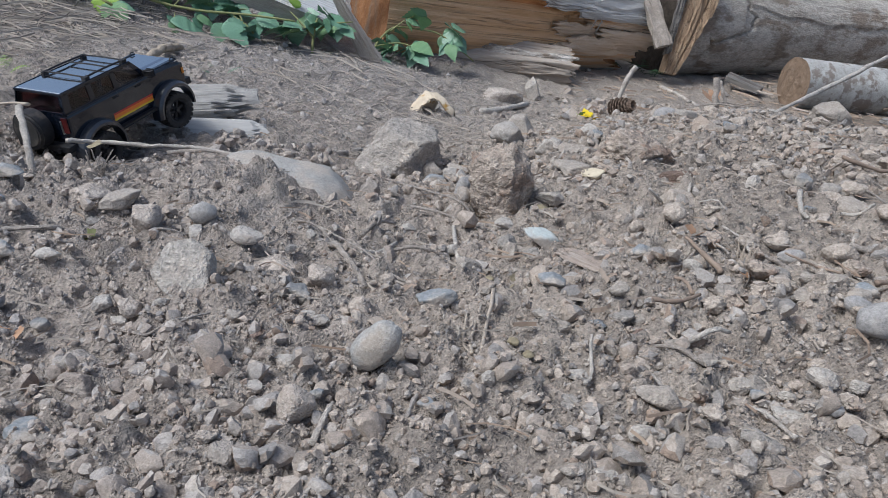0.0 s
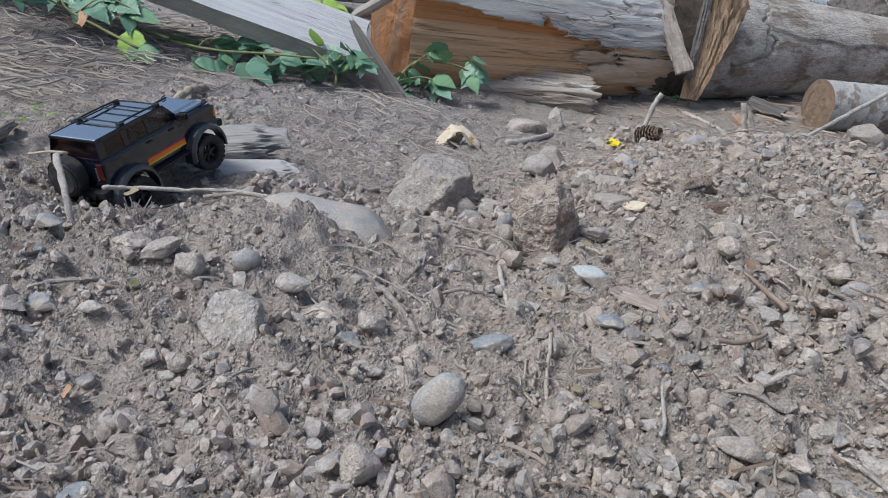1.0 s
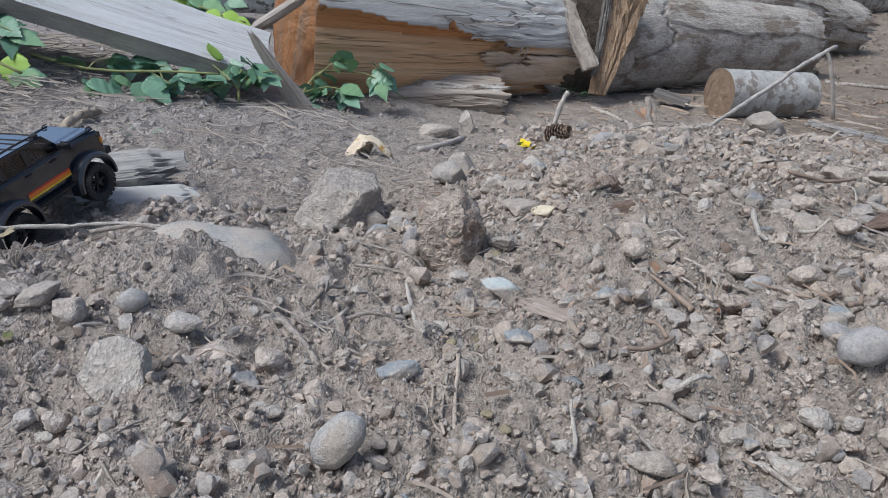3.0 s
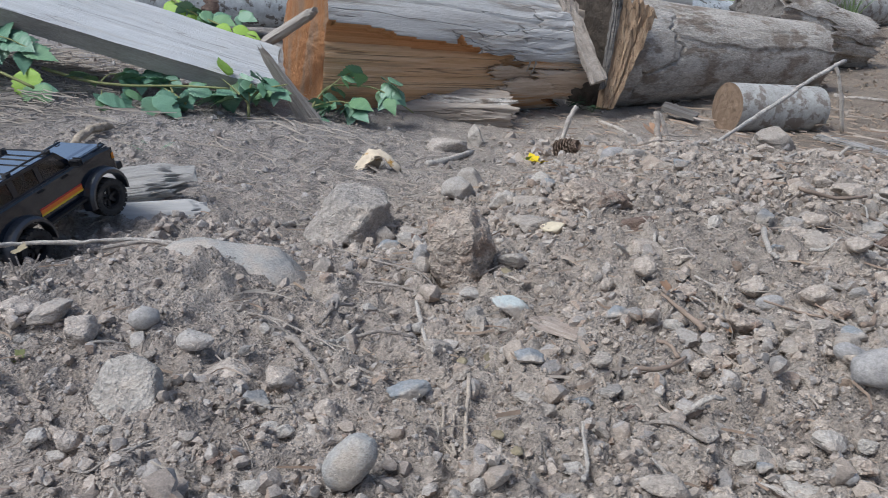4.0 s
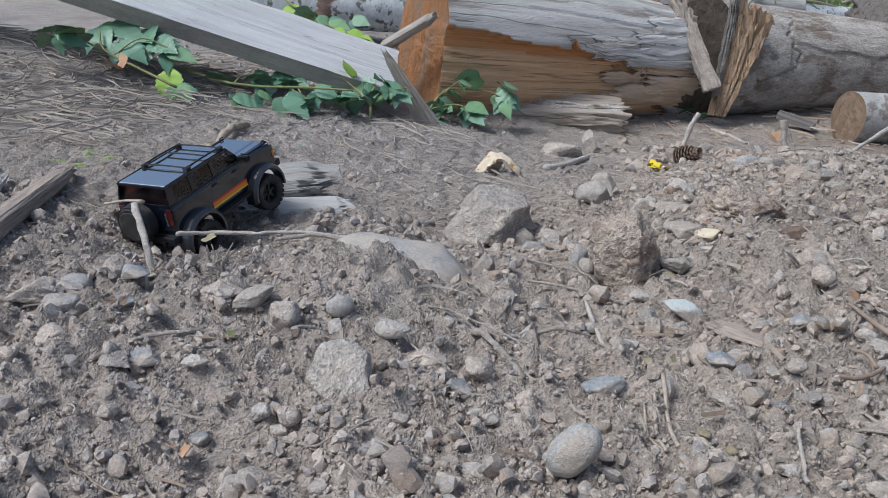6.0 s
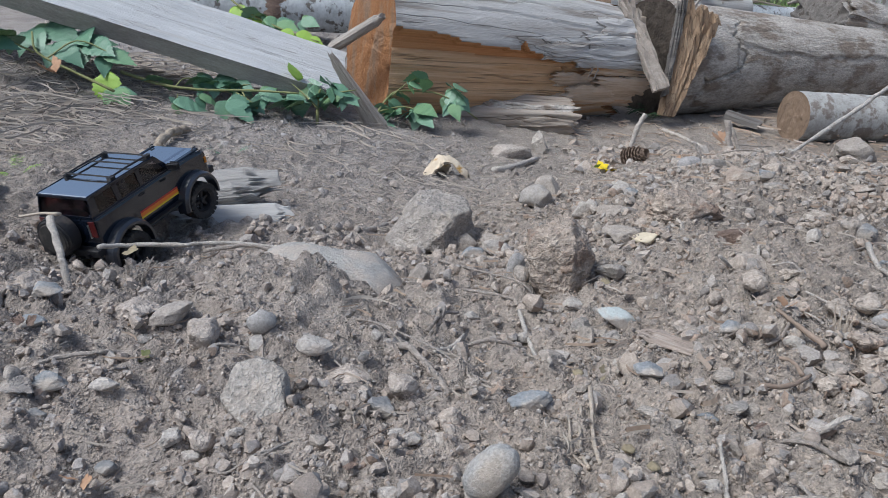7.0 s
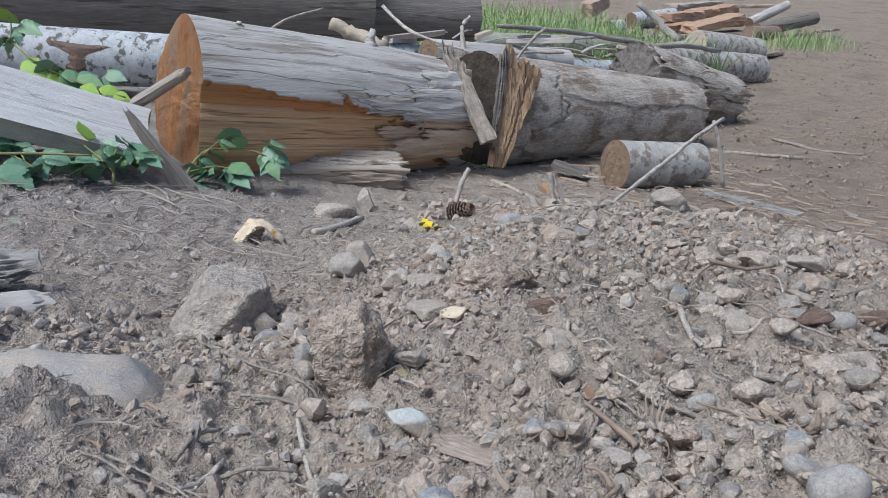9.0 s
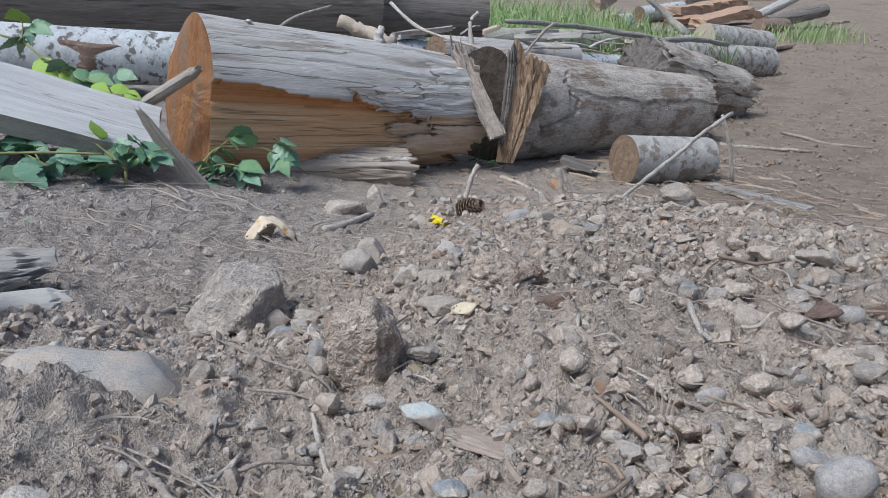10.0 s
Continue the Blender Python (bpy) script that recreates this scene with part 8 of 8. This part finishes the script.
stick("twig", M_TWIG_PALE, [(0.697, 1.102, 0.146), (0.699, 1.067, 0.148), (0.698, 1.014, 0.151)], 0.0047, 0.0036, "thick bleached stick on the rubble")
stick("twig", M_TWIG, [(0.639, 0.948, 0.154), (0.694, 0.967, 0.152), (0.752, 0.976, 0.151)], 0.0048, 0.0037, "thick grey branch lying on the rubble")
stick("twig", M_TWIG_PALE, [(0.469, 0.893, 0.161), (0.451, 0.834, 0.166), (0.443, 0.800, 0.169)], 0.0030, 0.0020, "flat pale wood piece on the stones")
stick("twig", M_TWIG, [(0.375, 0.712, 0.169), (0.385, 0.705, 0.170), (0.397, 0.696, 0.170)], 0.0022, 0.0019, "short smooth grey stick on the rubble")
stick("twig", M_TWIG_PALE, [(0.494, 0.798, 0.168), (0.477, 0.766, 0.171), (0.463, 0.741, 0.171)], 0.0022, 0.0019, "small pale wood piece between stones")
stick("twig", M_TWIG_PALE, [(0.381, 1.699, 0.007), (0.372, 1.395, 0.086), (0.380, 1.312, 0.106)], 0.0039, 0.0028, "pale thin stick on the rubble")
stick("twig", M_TWIG, [(-0.018, 1.089, 0.049), (0.055, 0.906, 0.109), (0.103, 0.822, 0.123), (0.122, 0.806, 0.126)], 0.0014, 0.0009, "long thin brown twig on the mound")
stick("twig", M_TWIG, [(-0.050, 0.738, 0.140), (-0.020, 0.700, 0.141), (0.009, 0.678, 0.138), (0.040, 0.662, 0.137)], 0.0011, 0.0007, "thin dusty twig on the mound")
stick("twig", M_TWIG_PALE, [(0.025, 0.675, 0.137), (0.037, 0.696, 0.133), (0.047, 0.722, 0.128)], 0.0017, 0.0013, "pale short stick on the mound")
stick("twig", M_TWIG, [(0.218, 0.841, 0.142), (0.241, 0.882, 0.142), (0.269, 0.939, 0.140)], 0.0021, 0.0017, "brown twig leaning over stones")
stick("twig", M_TWIG, [(1.387, 2.558, -0.128), (1.420, 2.350, -0.120), (1.434, 2.163, -0.112)], 0.0047, 0.0040, "thin twig beside the track")
stick("twig", M_TWIG, [(2.358, 3.724, -0.142), (2.409, 3.435, -0.142), (2.578, 3.351, -0.142)], 0.0085, 0.0064, "thin stick on the track")
stick("twig", M_TWIG, [(1.857, 3.398, -0.142), (2.002, 3.317, -0.142), (2.217, 3.231, -0.142)], 0.0100, 0.0071, "weathered stick at the edge of the track")
stick("twig", M_TWIG, [(-0.511, 2.222, 0.036), (-0.427, 2.254, 0.023), (-0.226, 1.964, 0.015), (-0.188, 1.882, 0.011)], 0.0030, 0.0024, "thin bent dark twig below the brambles")
stick("twig", M_TWIG, [(-0.622, 2.107, 0.054), (-0.571, 2.170, 0.046), (-0.520, 2.253, 0.036), (-0.438, 2.244, 0.025), (-0.323, 2.146, 0.012)], 0.0056, 0.0034, "long bent grey stick below the timber")
stick("twig", M_TWIG, [(-0.223, 0.505, 0.120), (-0.206, 0.494, 0.117), (-0.177, 0.462, 0.116)], 0.0014, 0.0010, "straight dry twig in the gravel")
stick("twig", M_TWIG, [(0.089, 0.423, 0.153), (0.092, 0.447, 0.153), (0.095, 0.471, 0.152)], 0.0018, 0.0014, "short dusty stick in the gravel")
stick("twig", M_TWIG, [(-0.080, 0.510, 0.135), (-0.067, 0.489, 0.136), (-0.050, 0.470, 0.140)], 0.0010, 0.0007, "thin curved twig on the gravel")
stick("twig", M_TWIG, [(-0.122, 0.535, 0.131), (-0.100, 0.521, 0.132), (-0.082, 0.525, 0.136), (-0.067, 0.540, 0.139)], 0.0010, 0.0008, "thin dry twig on the gravel")
stick("twig", M_TWIG_PALE, [(0.041, 0.417, 0.151), (0.045, 0.434, 0.151), (0.046, 0.450, 0.150)], 0.0022, 0.0016, "pale broken stick in the gravel")

# ---- loose gravel, too small and too many to count ----
def scatter(name, count, lo, hi, sub, box, seed, label, power=2.2, track=0.25, material=M_GRAVEL, kinds=("rock", "crag", "rock", "crag", "rock"), wide=False):
    """Many small stones as one mesh, thick on the heap and thin on the trodden track."""
    rng = np.random.default_rng(seed)
    lib = [stone_shape(kinds[k % len(kinds)], 900 + k + seed, sub) for k in range(10)]
    nv = len(lib[0][0])
    y = box[2] * (box[3] / box[2]) ** rng.uniform(0, 1, count * 3)
    x = rng.uniform(0, 1, count * 3) * (0.36 + 1.55 * y) - 0.17 - 0.74 * y
    if wide:
        x, y = rng.uniform(box[0], box[1], count * 3), rng.uniform(box[2], box[3], count * 3)
    edge = 1.42 + 0.36 * np.tanh((x - 0.25) / 0.25) - 0.4 / (1 + np.exp(-(x - 1.0) / 0.1))
    dens = track + (1 - track) / (1 + np.exp((y - edge) / 0.07))
    patch = np.array([noise.noise(Vector((a * 6, b * 6, seed))) for a, b in zip(x, y)])
    if lo > 0.004 and not wide:
        patch += 0.8 * np.array([noise.noise(Vector((a * 3.2, b * 3.2, 9.3))) for a, b in zip(x, y)]) - 0.45 * np.exp(-(((x - 0.42) / 0.2) ** 2 + ((y - 0.85) / 0.3) ** 2))
    keep = rng.uniform(0, 1, count * 3) < dens * np.clip(0.8 + 1.1 * patch, 0.12, 1)
    x, y = x[keep][:count], y[keep][:count]
    n = len(x)
    size = lo * (hi / lo) ** (rng.uniform(0, 1, n) ** power)
    q = rng.normal(size=(n, 4))
    q /= np.linalg.norm(q, axis=1, keepdims=True)
    w, a, b, c = q.T
    rot = np.stack([1 - 2 * (b * b + c * c), 2 * (a * b - w * c), 2 * (a * c + w * b), 2 * (a * b + w * c), 1 - 2 * (a * a + c * c), 2 * (b * c - w * a), 2 * (a * c - w * b), 2 * (b * c + w * a), 1 - 2 * (a * a + b * b)], 1).reshape(n, 3, 3)
    form = rng.uniform(0.55, 1.0, (n, 3)) * size[:, None] / 2
    z = terrain(x, y) + lumps(x, y) + size * rng.uniform(-0.08, 0.24, n)
    kind = rng.integers(0, len(lib), n)
    base = np.stack([s[0] for s in lib])[kind]
    verts = np.einsum("nij,nvj->nvi", rot, base * form[:, None, :]) + np.stack([x, y, z], 1)[:, None, :]
    tris = lib[0][1][None] + (np.arange(n) * nv)[:, None, None]
    me = tri_mesh(name, verts.reshape(-1, 3), tris.reshape(-1, 3), (material,), sub >= 2)
    if sub >= 2:
        me.set_sharp_from_angle(angle=radians(30))
    ob = new(name, me)
    return tagged(ob, label, "gravel", kind="stuff")


CRUMBS = ("crumb", "rock", "crumb", "crumb", "crag")
scatter("fine_gravel", 45000, 0.0020, 0.0052, 0, (-0.75, 1.15, 0.30, 2.1), 1, "fine dusty grey-brown gravel covering the heap", 1.2, 0.4)
scatter("gravel", 5000, 0.0045, 0.010, 2, (-0.8, 1.25, 0.30, 2.0), 2, "loose crumbs of grey and brown earth on the heap", 1.5, 0.16, kinds=CRUMBS)
scatter("earth_crumbs", 17000, 0.0032, 0.0085, 1, (-0.8, 1.25, 0.30, 2.0), 61, "small crumbs of dry earth covering the heap", 1.6, 0.2, kinds=CRUMBS)
scatter("coarse_gravel", 2600, 0.009, 0.017, 2, (-0.8, 1.25, 0.30, 2.0), 7, "coarse grey and brown gravel and crumbs on the heap", 1.5, 0.09, kinds=CRUMBS)
scatter("rubble", 800, 0.014, 0.027, 2, (-0.8, 1.3, 0.32, 2.0), 3, "small angular stones and clods on the heap", 1.6, 0.05, kinds=CRUMBS)
scatter("heap_gravel", 7000, 0.005, 0.020, 1, (-0.5, 1.15, 0.95, 1.85), 14, "loose stones on the far side of the heap", 1.6, 0.05, wide=True)
scatter("track_grit", 20000, 0.002, 0.0075, 0, (-0.95, 0.65, 1.25, 2.15), 24, "fine grit and crumbs on the trodden track", 1.6, 1.0, wide=True)
scatter("track_gravel", 14000, 0.005, 0.03, 0, (-1.2, 4.6, 1.7, 5.5), 4, "scattered small stones and chips on the track", 2.5, 1.0, wide=True)


def litter(name, count, box, seed, label, lo=0.012, hi=0.05, material=M_STRAW, thin=0.0005, thick=0.0012, heap=0.007):
    """Straws, needles and rootlets lying on the dirt, as one mesh."""
    rng = np.random.default_rng(seed)
    verts, tris = [], []
    for k in range(count):
        x, y = rng.uniform(box[0], box[1]), rng.uniform(box[2], box[3])
        ln, a, r = rng.uniform(lo, hi) * rng.uniform(0.4, 1), rng.uniform(0, 2 * math.pi), rng.uniform(thin, thick)
        bend = rng.normal() * 0.5
        lift = rng.uniform(0.001, heap)
        pts = []
        for i in range(4):
            u = i / 3 - 0.5
            aa = a + bend * u
            pts.append((x + ln * u * math.cos(aa), y + ln * u * math.sin(aa)))
        zs = [ground_z(*p) for p in pts]
        top = max(zs) + lift
        base = len(verts)
        for i, (p, zz) in enumerate(zip(pts, zs)):
            z = (zz + top) / 2 + lift * 0.5
            nx, ny = -math.sin(a), math.cos(a)
            verts += [(p[0] + nx * r, p[1] + ny * r, z), (p[0] - nx * r, p[1] - ny * r, z), (p[0], p[1], z + 2.0 * r)]
        for i in range(3):
            for j in range(3):
                p, q = base + 3 * i + j, base + 3 * i + (j + 1) % 3
                tris += [(p, q, q + 3), (p, q + 3, p + 3)]
    ob = new(name, tri_mesh(name, verts, tris, (material,), False))
    return tagged(ob, label, "litter", kind="stuff")


scatter("crest_rubble", 420, 0.016, 0.05, 2, (0.30, 1.45, 1.72, 2.30), 21, "stones and earth clods heaped before the short log", 1.6, 1.0, wide=True)
scatter("road_gravel", 14000, 0.007, 0.042, 0, (1.6, 6.5, 2.6, 9.0), 22, "pebbles and brown debris on the dirt road", 2.2, 1.0, wide=True)
litter("bark_chips", 600, (0.35, 1.9, 1.75, 2.75), 23, "brown bark chips and broken sticks round the short log", 0.02, 0.08, M_FARWOOD_BITS, 0.0006, 0.0018)
litter("wood_bits", 150, (0.12, 1.0, 0.42, 1.45), 51, "chunky broken pieces of grey-brown wood among the rubble", 0.018, 0.055, M_FARWOOD_BITS, 0.0007, 0.0017, 0.012)
litter("road_litter", 800, (1.25, 5.2, 1.9, 7.5), 52, "brown bark shreds and chips trodden into the dirt road", 0.015, 0.07, M_FARWOOD_BITS, 0.0006, 0.0017)
litter("log_litter", 130, (0.95, 1.75, 2.1, 3.2), 53, "broken sticks and bark slabs heaped beside the logs", 0.05, 0.20, M_FARWOOD_BITS, 0.0009, 0.0028, 0.03)
litter("twig_bits", 300, (-0.55, 1.0, 0.36, 1.5), 15, "broken twig bits strewn over the rubble", 0.02, 0.06, M_STRAW, 0.0003, 0.0007)
litter("wood_splinters", 520, (-0.55, 0.95, 0.36, 1.5), 18, "grey-brown wood splinters strewn over the rubble", 0.015, 0.05, M_FARWOOD_BITS, 0.0003, 0.0009)
litter("needle_litter", 700, (-0.6, 1.1, 0.35, 1.6), 5, "dry straws and rootlets strewn over the rubble", 0.01, 0.045, M_STRAW, 0.0003, 0.0007)
litter("track_litter", 6500, (-1.1, 0.75, 1.2, 2.4), 6, "dry straws, needles and bark shreds on the trodden track", 0.006, 0.019, M_STRAW, 0.0004, 0.0011)
litter("twig_litter", 1700, (-1.9, -0.66, 1.45, 2.6), 8, "heap of dry dead stems on the bank", 0.05, 0.18, M_STRAW, 0.0005, 0.0014)
litter("dead_stems", 420, (-1.25, -0.66, 1.30, 1.80), 34, "tangle of dry dead stems heaped on the bank", 0.05, 0.17, M_STRAW, 0.0005, 0.0013, 0.03)
litter("bank_litter", 130, (-1.1, 0.1, 1.6, 2.0), 33, "dead stems and twigs under the brambles", 0.05, 0.2, M_STRAW, 0.0006, 0.0014)
litter("far_litter", 450, (0.6, 3.6, 2.0, 6.0), 9, "wood chips and twigs strewn beside the logs", 0.02, 0.09, M_FARWOOD_BITS, 0.0006, 0.0020)


def loose_stones(count, seed):
    """Countable small stones between the named ones, sharing a few shapes."""
    rng = np.random.default_rng(seed)
    kinds = ("rock", "crumb", "rock", "crumb", "crumb", "crag")
    mats = (M_ROCK, M_CLOD, M_PALE, M_CLOD, M_CLOD, M_ROCK)
    words = ("small dusty grey stone among the rubble", "small crumbly dirt clod among the rubble", "small pale stone among the rubble", "small rough dirt clod among the rubble", "small crumbly dirt clod among the rubble", "small rough grey stone among the rubble")
    meshes = []
    for k in range(18):
        v, f = stone_shape(kinds[k % 6], 2000 + k, 3)
        meshes.append(mesh_of("stone", v * 0.0075, f, (mats[k % 6],), kinds[k % 6] != "rock"))
    made = 0
    while made < count:
        y = 0.34 * (1.75 / 0.34) ** rng.uniform()
        x = rng.uniform(-0.17 - 0.74 * y, 0.19 + 0.81 * y)
        edge = 1.42 + 0.36 * math.tanh((x - 0.25) / 0.25)
        if y > edge and rng.uniform() > 0.2:
            continue
        k = int(rng.integers(0, 18))
        size = rng.uniform(0.011, 0.020) * (1 + 0.35 * (y > 0.9))
        grow = size / 0.015
        ob = new(("stone", "dirt_clod", "stone", "dirt_clod", "dirt_clod", "stone")[k % 6], meshes[k])
        ob.matrix_world = pose(x, y, ground_z(x, y) + lump(x, y) + 0.22 * size, rng.uniform(-25, 25), rng.uniform(-25, 25), rng.uniform(0, 360)) @ Matrix.Diagonal((grow, grow * rng.uniform(0.6, 0.95), grow * rng.uniform(0.5, 0.8), 1))
        tagged(ob, words[k % 6], ("stone", "clod", "stone", "clod", "clod", "stone")[k % 6], "stones on the rubble heap")
        made += 1


loose_stones(260, 12)


def jumble(clods, sticks, seed):
    """Clods and broken sticks jumbled together on the east side of the heap."""
    rng = np.random.default_rng(seed)
    for k in range(clods):
        x, y = rng.uniform(0.5, 1.25), rng.uniform(0.75, 1.75)
        if y < 0.95 * x + 0.1:
            continue
        w = rng.uniform(0.022, 0.048)
        kind = k % 4
        stone(("dirt_clod", "stone", "dirt_clod", "stone")[kind], "crag", (M_CLOD, M_ROCK, M_CLOD, M_RUST)[kind], x, y, ground_z(x, y) + 0.1 * w, w, w * 0.8, w * rng.uniform(0.5, 0.75), 0, ("crumbly clod jumbled with broken sticks", "dusty grey stone jumbled with broken sticks", "crumbly clod jumbled with broken sticks", "brownish stone jumbled with broken sticks")[kind], sub=4)
    for k in range(sticks):
        x, y = rng.uniform(0.5, 1.3), rng.uniform(0.8, 1.9)
        a, ln, r = rng.uniform(0, math.pi), rng.uniform(0.03, 0.11), rng.uniform(0.001, 0.003)
        pts = [(x + ln * u * math.cos(a + 0.3 * u), y + ln * u * math.sin(a + 0.3 * u)) for u in (-0.5, 0.0, 0.5)]
        stick("twig", (M_TWIG, M_FARWOOD_BITS, M_TWIG_PALE, M_TWIG)[k % 4], [(p, q, ground_z(p, q) + 0.006 + 0.008 * (k % 3)) for p, q in pts], r, r * 0.7, "broken grey-brown stick jumbled with the stones")


jumble(80, 46, 44)


def near_jumble(clods, sticks, seed):
    """Crumbly clods and short broken sticks on the near east slope of the heap."""
    rng = np.random.default_rng(seed)
    for k in range(clods):
        y = rng.uniform(0.46, 0.92)
        x = rng.uniform(0.36 * y + 0.06, 0.62 * y + 0.12)
        w = rng.uniform(0.012, 0.028) * (0.7 + 0.5 * y)
        kind = k % 3
        stone(("dirt_clod", "stone", "dirt_clod")[kind], ("crumb", "rock", "crag")[kind], (M_CLOD, M_ROCK, M_CLOD_BROWN)[kind], x, y, ground_z(x, y) + 0.12 * w, w, w * 0.85, w * rng.uniform(0.55, 0.8), 0, ("crumbly dry earth clod on the rubble slope", "dusty grey stone on the rubble slope", "brownish earth clod on the rubble slope")[kind], sub=4)
    for k in range(sticks):
        y = rng.uniform(0.46, 0.95)
        x = rng.uniform(0.30 * y + 0.05, 0.62 * y + 0.12)
        a, ln, r = rng.uniform(0, math.pi), rng.uniform(0.02, 0.06), rng.uniform(0.0009, 0.0026)
        pts = [(x + ln * u * math.cos(a + 0.4 * u), y + ln * u * math.sin(a + 0.4 * u)) for u in (-0.5, 0.0, 0.5)]
        stick("twig", (M_TWIG, M_TWIG_PALE, M_FARWOOD_BITS)[k % 3], [(p, q, ground_z(p, q) + 0.004 + 0.004 * (k % 3)) for p, q in pts], r, r * 0.7, "short broken stick on the rubble slope")


near_jumble(54, 30, 71)
